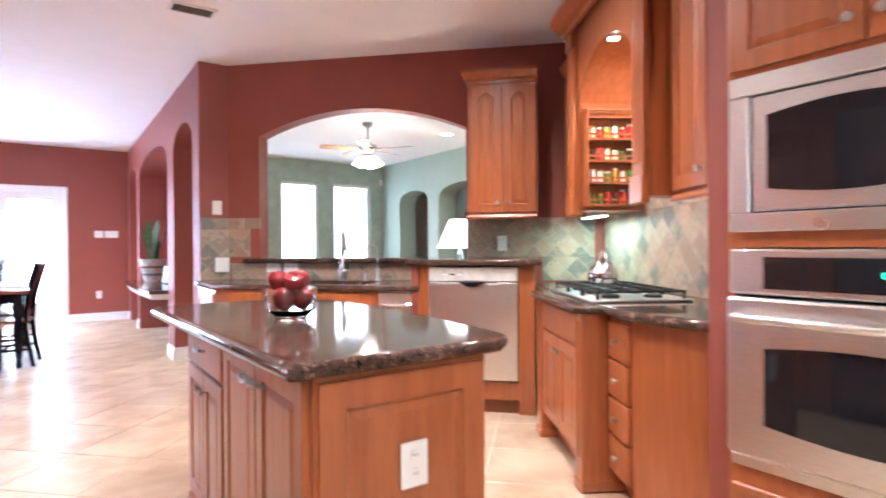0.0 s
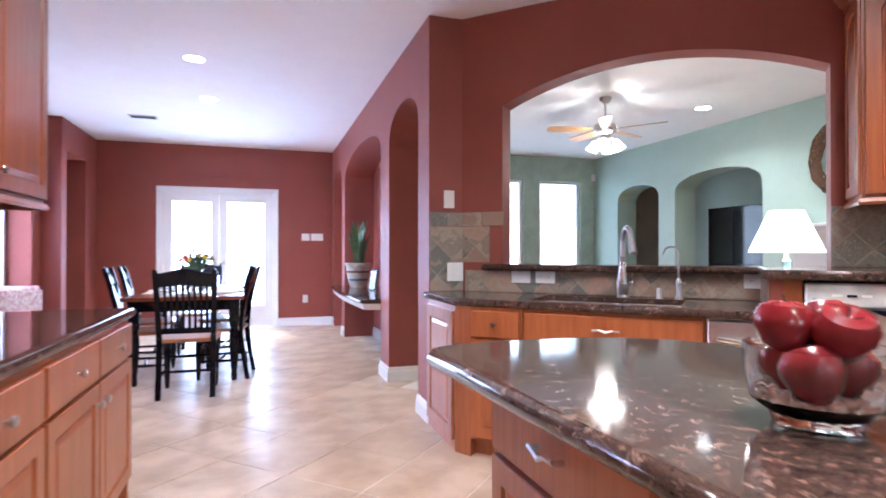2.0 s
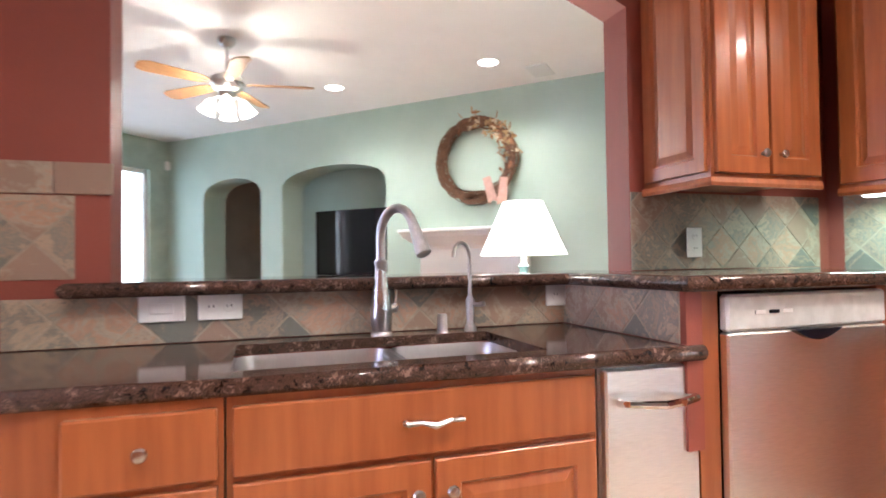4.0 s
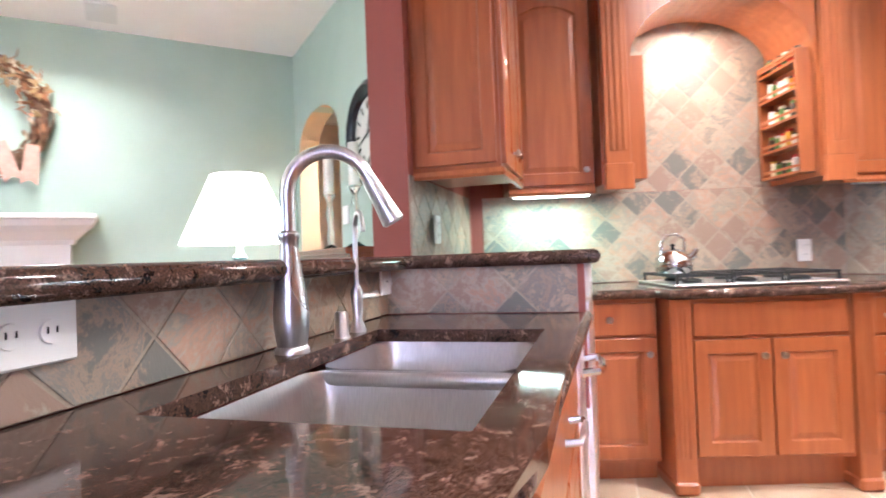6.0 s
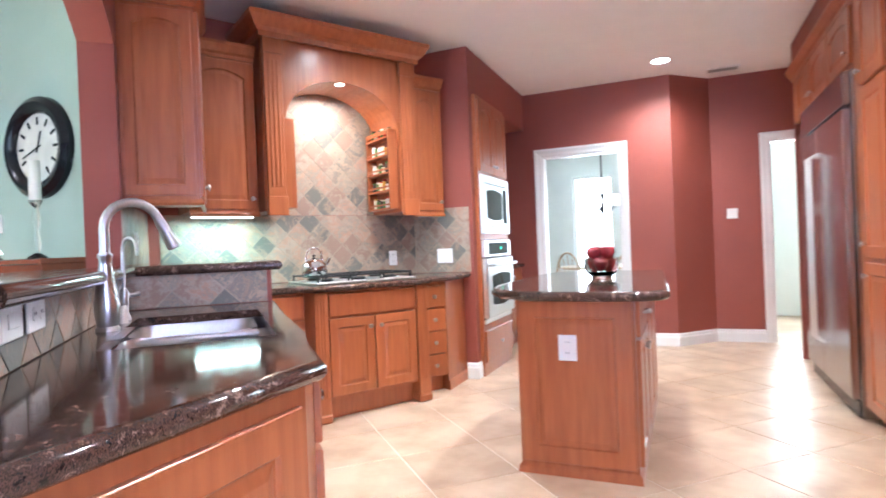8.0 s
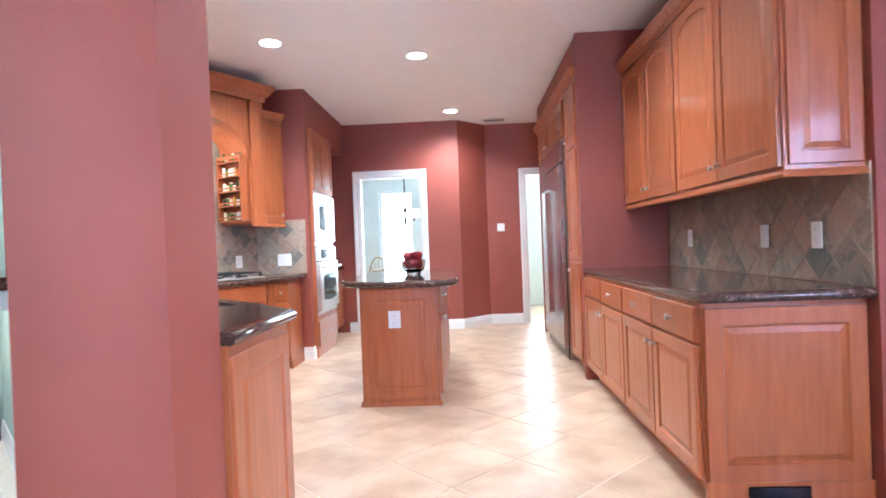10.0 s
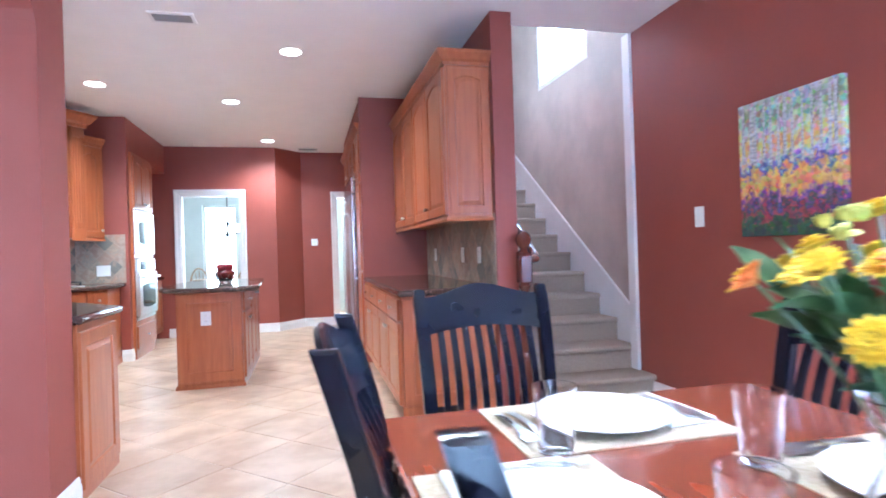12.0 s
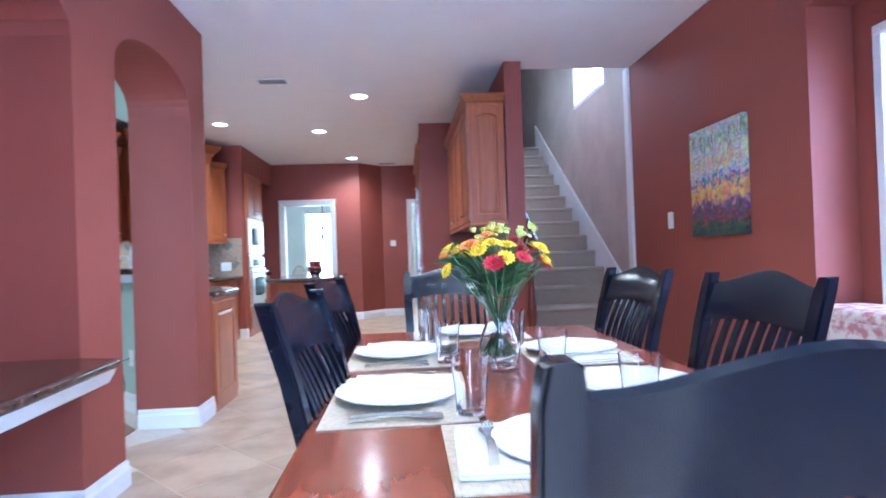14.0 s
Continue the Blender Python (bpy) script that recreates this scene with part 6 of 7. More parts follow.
BIRCH = mat("birch_white_paint", (0.66, 0.68, 0.70), 0.5, color2=(0.28, 0.30, 0.33), scale=30, stretch=(1, 1, 3))
TWIG = mat("dark_twig_paint", (0.03, 0.03, 0.035), 0.5)
rng = random.Random(5)
for i in range(13):
    x = 0.03 + i * (PW - 0.06) / 12 + rng.uniform(-0.012, 0.012)
    z0 = rng.uniform(0.36, 0.42)
    w = rng.uniform(0.006, 0.012)
    part("birch_trunk", prism(bmesh.new(), [(x - w, z0), (x + w, z0), (x + w * 0.7 + 0.006, PH - 0.01), (x - w * 0.7 + 0.006, PH - 0.01)], -0.0368, -0.0352, Matrix(((1, 0, 0, 0), (0, 0, 1, 0), (0, 1, 0, 0), (0, 0, 0, 1)))), BIRCH, pa)
for i in range(26):
    x, z = rng.uniform(0.02, PW - 0.02), rng.uniform(0.12, 0.62)
    dx, dz = rng.uniform(-0.04, 0.04), rng.uniform(0.05, 0.15)
    dx = min(max(x + dx, 0.01), PW - 0.01) - x
    dz = min(z + dz, PH - 0.01) - z
    part("painted_twig", tube(bmesh.new(), [(x, -0.0365, z), (x + dx * 0.4, -0.0365, z + dz * 0.5), (x + dx, -0.0365, z + dz)], 0.0013, 4), TWIG, pa)
FLORAL = mat("floral_cushion_fabric", (0.62, 0.52, 0.45), 0.9, color2=(0.40, 0.16, 0.16), scale=22, contrast=0.35, bump=0.3, bscale=200, detail=2)
ws = thing("window_seat_cushion", pose(-2.43, 6.16, 0.46), "floral window seat cushion with a fringed drop", "cushion")
part("cushion", box(-0.24, 0, 0.0, 0.10, 2.25, 0.32, bev=0.05, seg=4), FLORAL, ws, smooth=True)
part("drop", box(0.101, 0.01, -0.05, 0.115, 2.24, 0.27, bev=0.005), FLORAL, ws)
FRINGE = mat("cream_fringe", (0.70, 0.67, 0.60), 0.9, scale=60)
for i in range(56):
    part("tassel", box(0.103, 0.012 + i * 0.04, -0.12, 0.113, 0.046 + i * 0.04, -0.05, bev=0.003), FRINGE, ws)

# ---- living room ----
def fan_blade():
    bm = bmesh.new()
    prism(bm, [(0.14, -0.03), (0.22, -0.055), (0.55, -0.068), (0.60, -0.045), (0.61, 0.0), (0.60, 0.045), (0.55, 0.068), (0.22, 0.055), (0.14, 0.03)], -0.004, 0.004, pose(0, 0, 0, 12), 0.002, 1)
    return bm


fz = 2.40
cf = thing("ceiling_fan", pose(3.35, 6.09, 0), "brushed nickel ceiling fan with wood blades and lit glass shades", "ceiling fan")
part("canopy", lathe(bmesh.new(), [(0, H - 0.001), (0.065, H - 0.001), (0.06, H - 0.03), (0.03, H - 0.06), (0, H - 0.06)], 24), NICKEL, cf, smooth=True)
part("downrod", tube(bmesh.new(), [(0, 0, H - 0.05), (0, 0, fz + 0.08)], 0.012, 10), NICKEL, cf, smooth=True)
part("motor", lathe(bmesh.new(), [(0, fz + 0.09), (0.03, fz + 0.09), (0.05, fz + 0.07), (0.11, fz + 0.05), (0.12, fz + 0.01), (0.10, fz - 0.03), (0.06, fz - 0.05), (0.05, fz - 0.10), (0, fz - 0.10)], 28), NICKEL, cf, smooth=True)
BLADE = mat("maple_fan_blade", (0.48, 0.27, 0.12), 0.4, color2=(0.38, 0.19, 0.08), scale=6, stretch=(2, 8, 2))
for i in range(5):
    bl = part("blade", fan_blade(), BLADE, cf, m=pose(0, 0, fz + 0.005, 0, 0, 20 + 72 * i))
    part("blade_arm", box(0.09, -0.015, -0.008, 0.20, 0.015, -0.0045), NICKEL, bl)
SHADEG = mat("frosted_glass_glow", (1.0, 0.93, 0.82), 0.4, emit=6)
for i in range(4):
    a = radians(45 + 90 * i)
    cx, cy = 0.10 * math.cos(a), 0.10 * math.sin(a)
    part("light_arm", tube(bmesh.new(), [(0, 0, fz - 0.08), (cx * 0.7, cy * 0.7, fz - 0.085), (cx, cy, fz - 0.11)], 0.009, 8), NICKEL, cf, smooth=True)
    part("glass_shade", lathe(bmesh.new(), [(0.02, 0), (0.03, -0.02), (0.045, -0.07), (0.062, -0.11), (0.058, -0.11), (0.04, -0.07), (0.025, -0.02), (0.0, -0.015)], 20, pose(cx, cy, fz - 0.11, 0, 0, 0) @ pose(0, 0, 0, 0, 0, math.degrees(a)) @ pose(0, 0, 0, 0, -25, 0)), SHADEG, cf, "frosted glass shade, lit", smooth=True)
fl_ = new("fan_lamp", bpy.data.lights.new("fan_lamp", "POINT"))
fl_.data.energy, fl_.data.color, fl_.data.shadow_soft_size = 24, (1, 0.88, 0.72), 0.09
fl_.location = (3.35, 6.09, fz - 0.30)

ct_ = thing("console_table", pose(3.12, 3.815, 0, 0, 0, -45), "wooden console table behind the half wall", "table")
part("top", box(-0.45, -0.16, 0.735, 0.45, 0.18, 0.765, bev=0.005), TABLE, ct_)
for x in (-0.42, 0.38):
    for y in (-0.14, 0.13):
        part("leg", box(x, y, 0, x + 0.04, y + 0.04, 0.735, bev=0.004), TABLE, ct_)
lm = thing("table_lamp", pose(3.12, 3.815, 0.765), "table lamp with a white cone shade, switched on", "lamp")
part("base", lathe(bmesh.new(), [(0, 0), (0.08, 0), (0.08, 0.02), (0.03, 0.04), (0.06, 0.12), (0.065, 0.18), (0.03, 0.26), (0.02, 0.30), (0.028, 0.32), (0.012, 0.34), (0.012, 0.45), (0, 0.45)], 24), mat("blue_green_ceramic", (0.10, 0.17, 0.18), 0.3), lm, smooth=True)
part("shade", lathe(bmesh.new(), [(0.212, 0.375), (0.098, 0.635), (0.096, 0.635), (0.209, 0.375)], 40), mat("lit_linen_shade", (1.0, 0.97, 0.90), 0.8, emit=2.2), lm, "white fabric shade, glowing", smooth=True)
la = new("table_lamp_bulb", bpy.data.lights.new("table_lamp_bulb", "POINT"))
la.data.energy, la.data.color, la.data.shadow_soft_size = 16, (1, 0.9, 0.75), 0.05
la.location = (3.12, 3.815, 1.29)

mt = thing("fireplace_mantel", pose(5.40, 5.07, 0, 0, 0, -90), "white moulded fireplace mantel against the green wall", "mantel")
part("shelf", box(-0.705, -0.26, 1.395, 0.705, -0.001, 1.43, bev=0.006), WHITE, mt)
part("crown", sweep(bmesh.new(), [(-0.55, -0.001, 1.235), (-0.55, -0.08, 1.235), (0.55, -0.08, 1.235), (0.55, -0.001, 1.235)], [(0, 0), (0.02, 0.0), (0.03, 0.03), (0.08, 0.08), (0.13, 0.12), (0.15, 0.159), (0, 0.159)]), WHITE, mt)
part("frieze", box(-0.55, -0.08, 0.95, 0.55, -0.001, 1.235), WHITE, mt)
for x in (-0.55, 0.37):
    part("leg", box(x, -0.08, 0, x + 0.18, -0.001, 0.95, bev=0.004), WHITE, mt)
part("firebox", box(-0.37, -0.02, 0, 0.37, -0.001, 0.95), BLACK, mt)

wr = thing("grapevine_wreath", pose(5.35, 5.02, 2.07, 0, 0, -90) @ Matrix.Diagonal((1.08, 1.08, 1.08, 1)), "large grapevine wreath with dried flowers and a bow", "wreath")
VINE = mat("dry_grapevine", (0.19, 0.10, 0.055), 0.85, color2=(0.11, 0.055, 0.03), scale=40)
rng = random.Random(9)
for k in range(30):
    ph, r0, ty = rng.uniform(0, 6.28), rng.uniform(0.30, 0.375), rng.uniform(-0.03, 0.02)
    am, fr_ = rng.uniform(0.01, 0.035), rng.randint(3, 7)
    pts = [((r0 + am * math.sin(fr_ * a + ph)) * math.cos(a), ty + 0.02 * math.cos(fr_ * a + ph), (r0 + am * math.sin(fr_ * a + ph)) * math.sin(a)) for a in (2 * math.pi * i / 48 for i in range(49))]
    part("vine", tube(bmesh.new(), pts, rng.uniform(0.004, 0.008), 5, False), VINE, wr)
DRY = [mat("dried_" + n, c, 0.9, scale=40) for n, c in (("straw", (0.42, 0.28, 0.14)), ("rust", (0.34, 0.16, 0.08)), ("cream", (0.55, 0.45, 0.32)))]
for k in range(120):
    a = rng.gauss(0.75, 0.5)
    r = rng.uniform(0.26, 0.42)
    c = Vector((r * math.cos(a), rng.uniform(-0.09, -0.03), r * math.sin(a)))
    mm_ = Matrix.Translation(c) @ pose(0, 0, 0, rng.uniform(0, 360), rng.uniform(0, 360), rng.uniform(0, 360))
    part("dried_leaf", prism(bmesh.new(), [(0, 0), (0.02, -0.012), (0.05, -0.008), (0.065, 0), (0.05, 0.008), (0.02, 0.012)], 0, 0.002, mm_), rng.choice(DRY), wr)
RIB = mat("pink_ribbon", (0.55, 0.33, 0.27), 0.8, scale=30)
for q in ((0.20, -0.40, -16), (0.27, -0.42, 6)):
    part("ribbon", prism(bmesh.new(), [(-0.035, 0.24), (0.035, 0.24), (0.045, 0), (0, 0.03), (-0.045, 0)], -0.10, -0.096, Matrix.Translation((q[0], 0, q[1])) @ pose(0, 0, 0, 0, q[2], 0) @ mz), RIB, wr)

ck = thing("wall_clock", pose(3.79, 2.982, 1.77, 0, 0, 180), "large round wall clock with a dark wooden rim", "clock")
part("rim", lathe(bmesh.new(), [(0.20, 0), (0.20, 0.02), (0.22, 0.045), (0.26, 0.055), (0.295, 0.03), (0.30, 0)], 48, pose(0, 0, 0, 90)), BLACK, ck, smooth=True)
part("dial", lathe(bmesh.new(), [(0, 0.015), (0.2, 0.015), (0.2, 0.0), (0, 0.0)], 48, pose(0, 0, 0, 90)), mat("aged_dial", (0.70, 0.69, 0.62), 0.5, scale=8), ck)
for i in range(12):
    part("numeral_bar", box(-0.008, -0.018, 0.135, 0.008, -0.0155, 0.18, m=pose(0, 0, 0, 0, 30 * i, 0)), BLACK, ck)
for a, l in ((250, 0.15), (20, 0.10)):
    part("clock_hand", box(-0.005, -0.022, -0.03, 0.005, -0.019, l, m=pose(0, 0, 0, 0, a, 0)), BLACK, ck)
sbd = thing("sideboard", pose(3.25, 2.985, 0), "wooden sideboard under the clock", "sideboard")
part("body", box(0.03, 0.003, 0.0, 0.97, 0.33, 1.09), TABLE, sbd)
part("top", box(0, 0.001, 1.09, 1.0, 0.36, 1.12, bev=0.005), TABLE, sbd)
for x in (3.50, 3.90):
    cd = thing("candle_holder", pose(x, 3.20, 1.12), "tall glass candlestick with a white candle", "candle holder")
    part("stick", lathe(bmesh.new(), [(0, 0), (0.05, 0), (0.045, 0.01), (0.012, 0.03), (0.02, 0.08), (0.01, 0.14), (0.022, 0.20), (0.012, 0.26), (0.035, 0.31), (0, 0.31)], 20), GLASS, cd, smooth=True)
    part("candle", lathe(bmesh.new(), [(0, 0.311), (0.028, 0.311), (0.028, 0.52), (0.02, 0.525), (0, 0.52)], 18), mat("white_wax", (0.78, 0.76, 0.70), 0.5), cd, smooth=True)
plate(pose(4.24, 2.982, 1.346, 0, 0, 180), "switch", 0.11, 0.115)
# television niche and door beyond the arches
structure("wall_tv_niche", box(6.3, 6.0, 0, 6.4, 8.2, H), GREEN, "sage green back wall of the television niche", "wall")
tvs = thing("media_cabinet", pose(5.98, 6.78, 0, 0, 0, -90), "dark media cabinet in the niche", "cabinet")
part("body", box(-0.65, -0.2, 0.0, 0.65, 0.25, 0.85, bev=0.005), BLACK, tvs)
tv = thing("television", pose(5.93, 6.75, 0.85, 0, 0, -90), "large black flat screen television, switched off", "television")
part("stand", box(-0.2, -0.1, 0, 0.2, 0.1, 0.02, bev=0.004), BLACK, tv)
part("neck", box(-0.05, -0.02, 0.02, 0.05, 0.02, 0.14), BLACK, tv)
part("case", box(-0.66, -0.03, 0.12, 0.66, 0.03, 0.90, bev=0.006), BLACK, tv)
part("screen", box(-0.64, -0.033, 0.15, 0.64, -0.0305, 0.88), BLACKGLASS, tv)
dr = thing("panel_door", pose(6.95, 8.95, 0.01, 0, 0, -110), "white panelled interior door beyond the arch", "door")
part("slab", box(0, 0, 0, 0.8, 0.04, 2.03, bev=0.003), WHITE, dr)
for z0, h_ in ((0.15, 0.75), (1.02, 0.85)):
    for x in (0.1, 0.43):
        bm = bmesh.new()
        panel_door(bm, 0.27, h_, 0, 0.01, 0.02)
        part("panel", bm, WHITE, dr, m=Matrix.Translation((x, -0.009, z0)))
wsn = thing("wall_sensor", pose(5.33, 9.36, 2.35, 0, 0, -45), "small white alarm sensor in the corner", "sensor")
part("case", box(-0.03, -0.03, 0, 0.03, 0.02, 0.11, bev=0.008), PLASTIC, wsn)
sp = thing("ceiling_speaker", pose(5.08, 4.30, H), "white rectangular ceiling vent", "vent")
part("frame", box(-0.15, -0.09, -0.012, 0.15, 0.09, -0.0005, bev=0.003), WHITE, sp)

# ---- breakfast room ----
ch = thing("chandelier", pose(1.35, -2.9, 0), "dark iron chandelier with frosted glass", "chandelier")
part("rod", tube(bmesh.new(), [(0, 0, H - 0.001), (0, 0, 1.75)], 0.01, 8), IRON, ch, smooth=True)
part("body", lathe(bmesh.new(), [(0, 1.45), (0.02, 1.46), (0.03, 1.55), (0.015, 1.65), (0.04, 1.72), (0, 1.78)], 16), IRON, ch, smooth=True)
for i in range(5):
    a = radians(72 * i)
    c, s_ = math.cos(a), math.sin(a)
    part("arm", tube(bmesh.new(), [(0, 0, 1.55), (0.12 * c, 0.12 * s_, 1.50), (0.22 * c, 0.22 * s_, 1.58)], 0.008, 6), IRON, ch, smooth=True)
    part("shade", lathe(bmesh.new(), [(0.02, 1.58), (0.05, 1.62), (0.065, 1.70), (0.06, 1.70), (0.045, 1.625), (0, 1.59)], 16, pose(0.22 * c, 0.22 * s_, 0)), SHADEG, ch, smooth=True)
bt = thing("breakfast_table", pose(1.4, -2.9, 0), "round pale wood breakfast table", "table")
PALEW = mat("pale_maple", (0.55, 0.40, 0.24), 0.4, color2=(0.45, 0.31, 0.18), scale=6, stretch=(1, 6, 6))
part("top", lathe(bmesh.new(), [(0, 0.72), (0.54, 0.72), (0.55, 0.735), (0.54, 0.75), (0, 0.75)], 40), PALEW, bt, smooth=True)
part("pedestal", lathe(bmesh.new(), [(0, 0.0), (0.26, 0.0), (0.25, 0.03), (0.06, 0.08), (0.05, 0.3), (0.07, 0.5), (0.05, 0.7), (0, 0.719)], 24), PALEW, bt, smooth=True)


def hoop_chair(m):
    th = thing("hoop_back_chair", m, "pale wood hoop-back chair", "chair", "breakfast chairs")
    part("seat", lathe(bmesh.new(), [(0, 0.43), (0.2, 0.43), (0.21, 0.445), (0.2, 0.46), (0, 0.455)], 24), PALEW, th, smooth=True)
    part("hoop", tube(bmesh.new(), [(0.19 * math.cos(radians(a)), 0.16 + 0.08 * math.sin(radians(a)), 0.46 + 0.5 * math.sin(radians(a))) for a in range(0, 181, 12)], 0.012, 8), PALEW, th, smooth=True)
    for x in (-0.12, -0.06, 0, 0.06, 0.12):
        part("spindle", tube(bmesh.new(), [(x * 0.8, 0.16, 0.455), (x, 0.235 - abs(x) * 0.1, 0.93 - abs(x) * 0.8)], 0.006, 6), PALEW, th)
    for x in (-0.15, 0.15):
        for y in (-0.14, 0.14):
            part("leg", tube(bmesh.new(), [(x, y, 0.43), (x * 1.3, y * 1.3, 0)], [0.016, 0.011], 8), PALEW, th)
    return th


h1 = hoop_chair(pose(1.62, -2.18, 0, 0, 0, -15))
copy_thing(h1, pose(1.05, -2.25, 0, 0, 0, 25))

# ---- pieces of floors and walls ----
def clip(poly, inside):
    """Clip a convex polygon by half planes (nx, ny, c): keep nx x + ny y <= c."""
    for nx, ny, c in inside:
        out = []
        for i, p in enumerate(poly):
            q = poly[(i + 1) % len(poly)]
            dp, dq = nx * p[0] + ny * p[1] - c, nx * q[0] + ny * q[1] - c
            if dp <= 0:
                out.append(p)
            if (dp < 0 < dq) or (dq < 0 < dp):
                t = dp / (dp - dq)
                out.append((p[0] + t * (q[0] - p[0]), p[1] + t * (q[1] - p[1])))
        poly = out
        if len(poly) < 3:
            return []
    return poly


def poly_area(p):
    return abs(sum(a[0] * b[1] - b[0] * a[1] for a, b in zip(p, p[1:] + p[:1]))) / 2


def rect(x0, x1, z0, z1):
    return [(-1, 0, -x0), (1, 0, x1), (0, -1, -z0), (0, 1, z1)]


def piece(bm_poly, depth, material, parent, m, name="tile", rng=random.Random(2)):
    bm = bmesh.new()
    n = len(bm_poly)
    cx, cy = sum(p[0] for p in bm_poly) / n, sum(p[1] for p in bm_poly) / n
    r = 0.0012 / max(0.02, math.sqrt(poly_area(bm_poly)))
    lo = [bm.verts.new((x, y, 0)) for x, y in bm_poly]
    mid = [bm.verts.new((x, y, depth - 0.0006)) for x, y in bm_poly]
    hi = [bm.verts.new((x + (cx - x) * r * 2, y + (cy - y) * r * 2, depth)) for x, y in bm_poly]
    for a, b in ((lo, mid), (mid, hi)):
        for i in range(n):
            bm.faces.new((a[i], a[(i + 1) % n], b[(i + 1) % n], b[i]))
    bm.faces.new(hi)
    return part(name, bm, material, parent, m=m)


def diamonds(name, m, w, z0, z1, holes, side, gap=0.0065, ox=0.0, oz=0.0, label="diagonal multicoloured slate tile backsplash", edge=None, region=None):
    """Slate diamonds on a wall patch in the x-z plane of m, proud to -y."""
    th = thing(name, m, label, "backsplash", kind="structure")
    part("grout_bed", box(0, -0.004, z0, w, -0.0002, z1) if not region else prism(bmesh.new(), region, 0.0002, 0.004, Matrix(((1, 0, 0, 0), (0, 0, -1, 0), (0, 1, 0, 0), (0, 0, 0, 1)))), GROUT, th)
    mw_ = Matrix(((1, 0, 0, 0), (0, 0, -1, -0.004), (0, 1, 0, 0), (0, 0, 0, 1)))
    hd = side * S2
    rng = random.Random(len(name) + int(w * 100))
    for i in range(int(w / hd) + 4):
        for j in range(int((z1 - z0) / hd) + 5):
            if (i + j) % 2:
                continue
            cx, cz = ox + (i - 1) * hd, z0 + oz + (j - 1) * hd
            g = gap / 2 / S2
            p = [(cx - hd + g, cz), (cx, cz - hd + g), (cx + hd - g, cz), (cx, cz + hd - g)]
            p = clip(p, rect(0.001, w - 0.001, z0 + 0.001, z1 - 0.001))
            if len(p) < 3 or poly_area(p) < 0.0004:
                continue
            c = (sum(q[0] for q in p) / len(p), sum(q[1] for q in p) / len(p))
            if any(a < c[0] < b and d < c[1] < e for a, b, d, e in holes):
                continue
            piece(p, 0.0016 + rng.uniform(0, 0.0012), SLATE, th, mw_)
    return th


TS = 0.125
# cooking wall: low band, tall field inside the hood arch
LENC = 3.90 - 1.52
diamonds("backsplash_cook", pose(*sn(3.90, 0.0), 0, 0, 0, -121), LENC, CT + 0.002, 1.375, [], TS, ox=0.06)
diamonds("backsplash_hood", pose(*sn(HS1 - 0.152, 0.0), 0, 0, 0, -121), HW - 0.304, 1.377, 2.34, [], TS, ox=0.105, oz=0.06)
# diagonal wall under the corner cabinet, over the raised ledge
diamonds("backsplash_corner", pose(*uv(-0.343, 0.0), 0, 0, 0, -45), 0.995, LEDGE + 0.002, 1.375, [], TS)
diamonds("backsplash_corner_low", pose(*uv(0.255, 0.0), 0, 0, 0, -45), 0.397, CT + 0.002, LEDGE, [], TS)
# band under the ledge, and the return beside the dishwasher
diamonds("backsplash_sink", pose(*uv(-2.40, 0.02), 0, 0, 0, -45), 1.80, CT + 0.002, LEDGE - 0.043, [], 0.15, ox=0.02, oz=0.07)
diamonds("backsplash_return", pose(*uv(-0.6565, 0.02), 0, 0, 0, -135), 0.60, CT + 0.002, LEDGE - 0.043, [], 0.15, ox=0.1, oz=0.07)
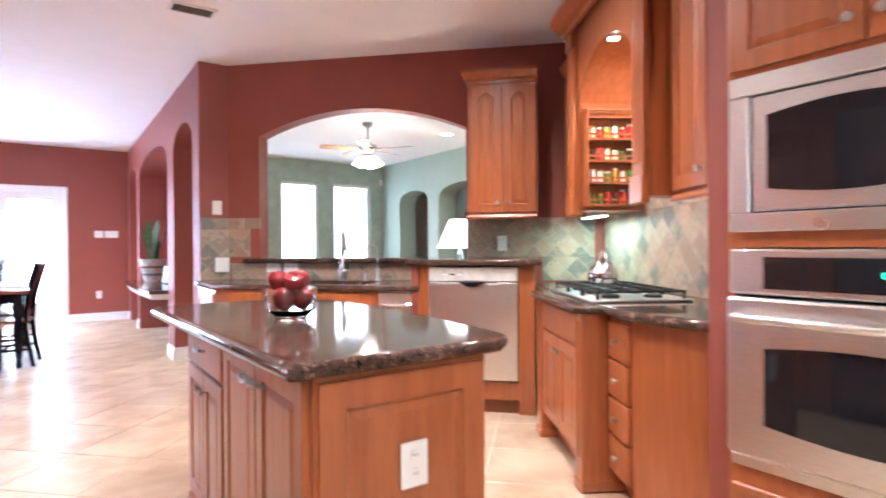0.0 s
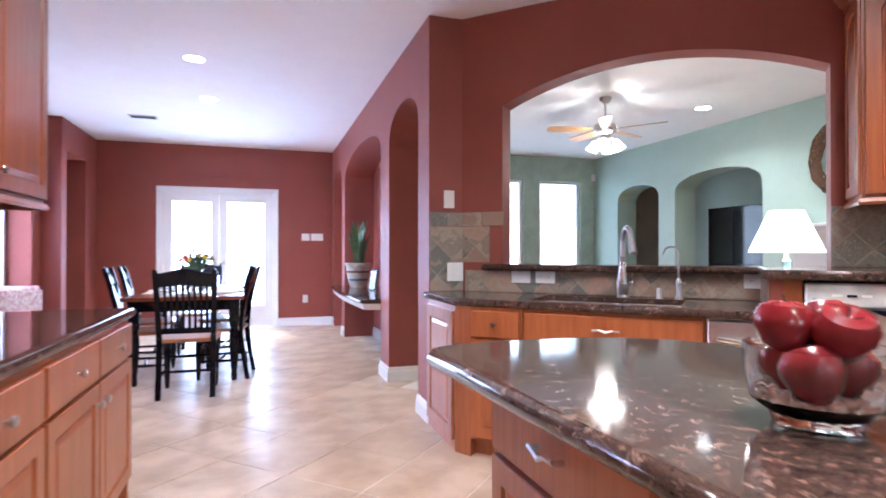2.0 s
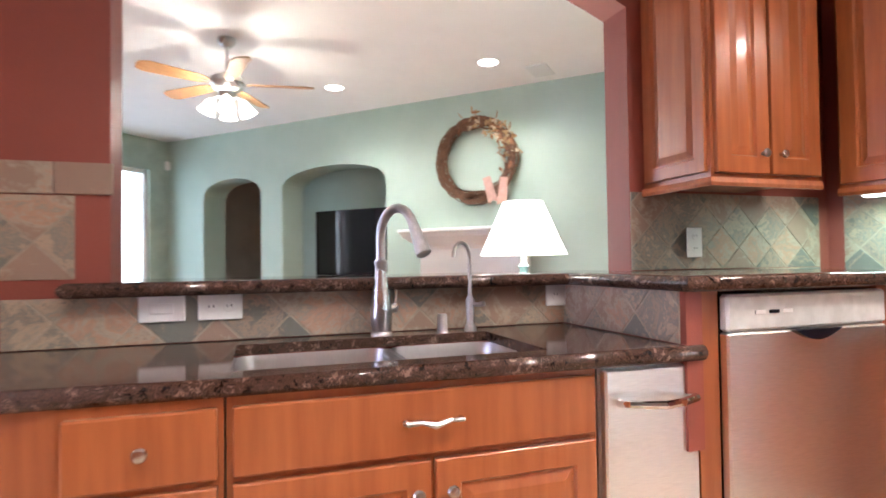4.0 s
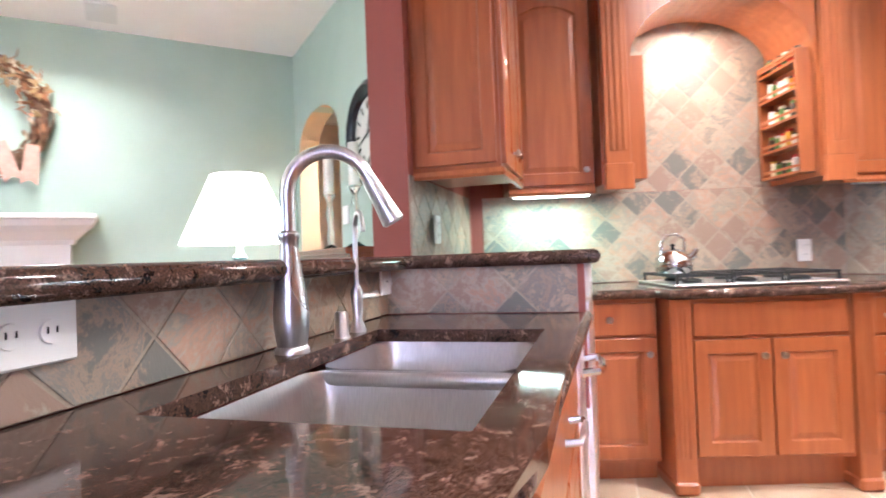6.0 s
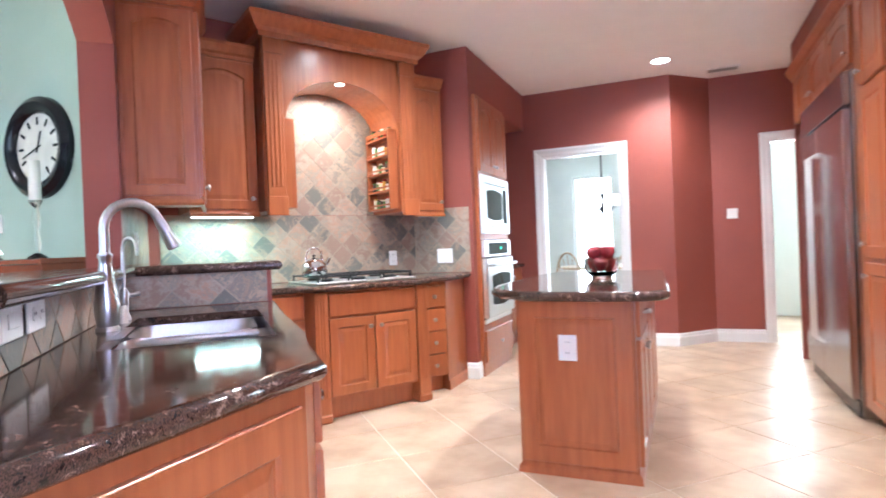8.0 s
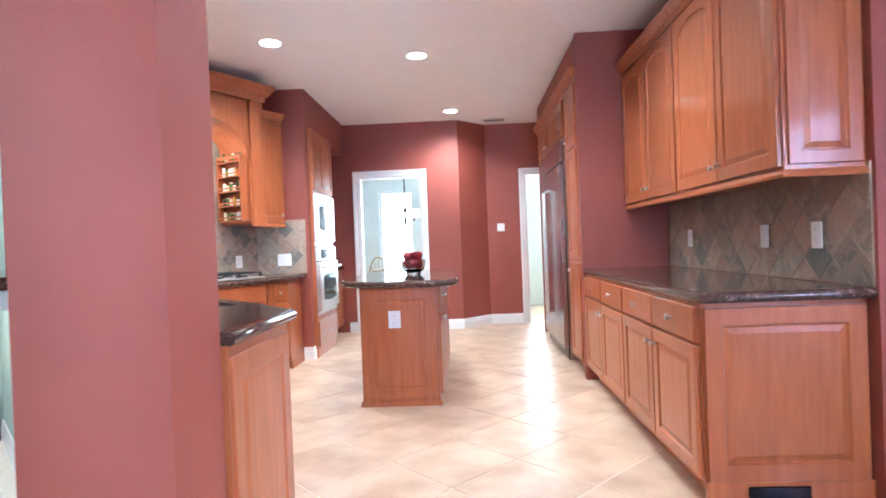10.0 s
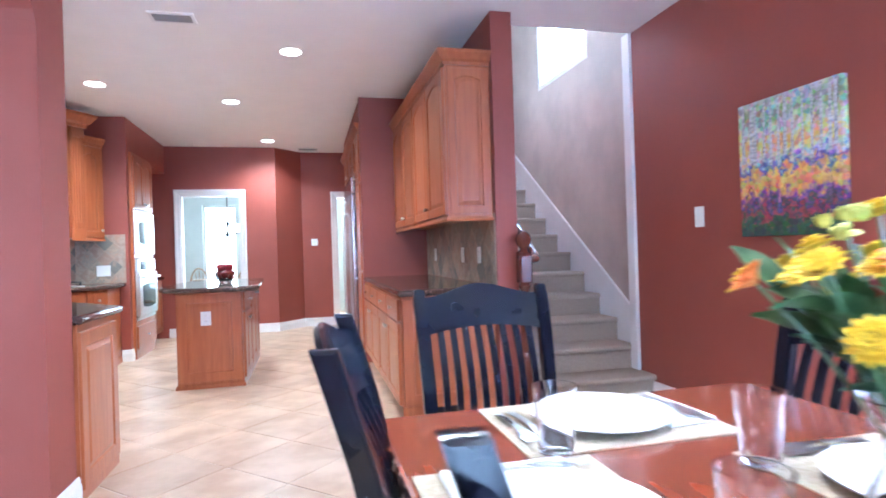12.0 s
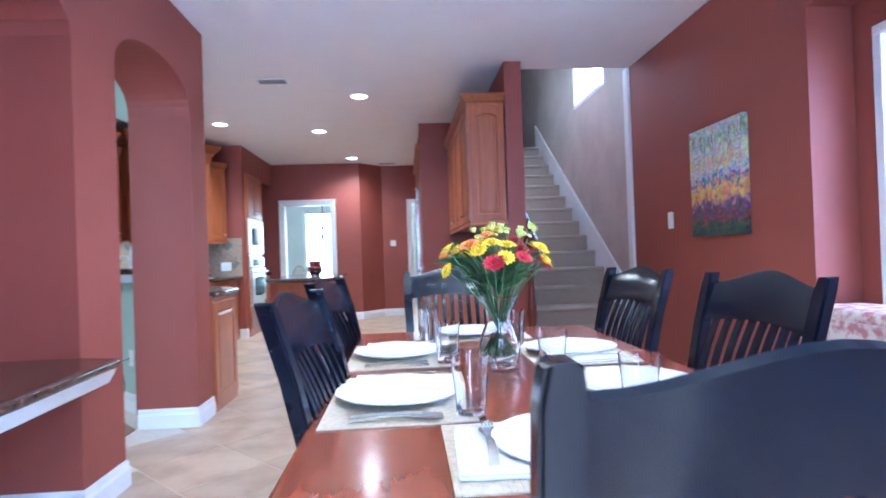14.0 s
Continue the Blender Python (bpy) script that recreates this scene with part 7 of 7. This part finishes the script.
# wall end beside the arcade
diamonds("backsplash_column", pose(1.065, 4.734, 0), 0.235, CT + 0.002, 1.315, [], 0.15, ox=0.05)
diamonds("backsplash_column_diagonal", pose(*uv(-2.43, 0.0), 0, 0, 0, -45), 0.20, LEDGE + 0.01, 1.315, [], 0.15, ox=0.1)
for m, w in ((pose(1.065, 4.734, 0), 0.235), (pose(*uv(-2.43, 0.0), 0, 0, 0, -45), 0.30)):
    th = thing("backsplash_border", m, "row of square slate border tiles", "backsplash", kind="structure")
    for i in range(2):
        a, b = w * i / 2 + 0.002, w * (i + 1) / 2 - 0.002
        piece([(a, 1.319), (b, 1.319), (b, 1.41), (a, 1.41)], 0.011, SLATE, th, Matrix(((1, 0, 0, 0), (0, 0, -1, 0), (0, 1, 0, 0), (0, 0, 0, 1))))
# counter run by the stairs
diamonds("backsplash_stairs", pose(-1.25, 1.885, 0, 0, 0, 90), 2.195, CT + 0.002, 1.375, [], 0.15, ox=0.05)
# side of the oven block
diamonds("backsplash_oven", pose(2.46, 0.76, 0, 0, 0, 180), 0.50, CT + 0.002, 1.42, [], TS, ox=0.03)

# floor tiles, laid on the diagonal
FT, GAPF, FA = 0.465, 0.006, 45
UX = Vector((math.cos(radians(FA)), math.sin(radians(FA))))
UY = Vector((-UX.y, UX.x))
half = (FT - GAPF) / 2
bm = bmesh.new()
sq = [(-half, -half), (half, -half), (half, half), (-half, half)]
rings = [[bm.verts.new((x * k, y * k, z)) for x, y in sq] for k, z in ((1, -0.0119), (1, -0.002), (0.992, 0.0))]
for a, b in zip(rings, rings[1:]):
    for i in range(4):
        bm.faces.new((a[i], a[(i + 1) % 4], b[(i + 1) % 4], b[i]))
bm.faces.new(rings[-1])
first = part("tile", bm, FLOORTILE, floor)
first.location = (-0.212, 0.834, 0)
first.rotation_euler = (0, 0, radians(FA))
tile_mesh = first.data
for i in range(-24, 25):
    for j in range(-24, 25):
        c = Vector((-0.212, 0.834)) + UX * (i * FT) + UY * (j * FT)
        if not (-2.55 < c.x < 3.2 and -1.55 < c.y < 10.3) or (i == 0 and j == 0):
            continue
        if (c.y > 4.95 and c.x > 1.32) or (c.x + c.y > 6.1 and c.y < 4.95) or (c.x > 2.9 and c.y < 2.6) or (c.x > 2.6 and c.y < 1.0) or (c.x < -1.5 and c.y < 3.9):
            continue
        ob = new("tile", tile_mesh)
        ob.parent = floor
        ob.location = (c.x, c.y, 0)
        ob.rotation_euler = (0, 0, radians(FA + 90 * ((i * 7 + j * 3) % 4)))
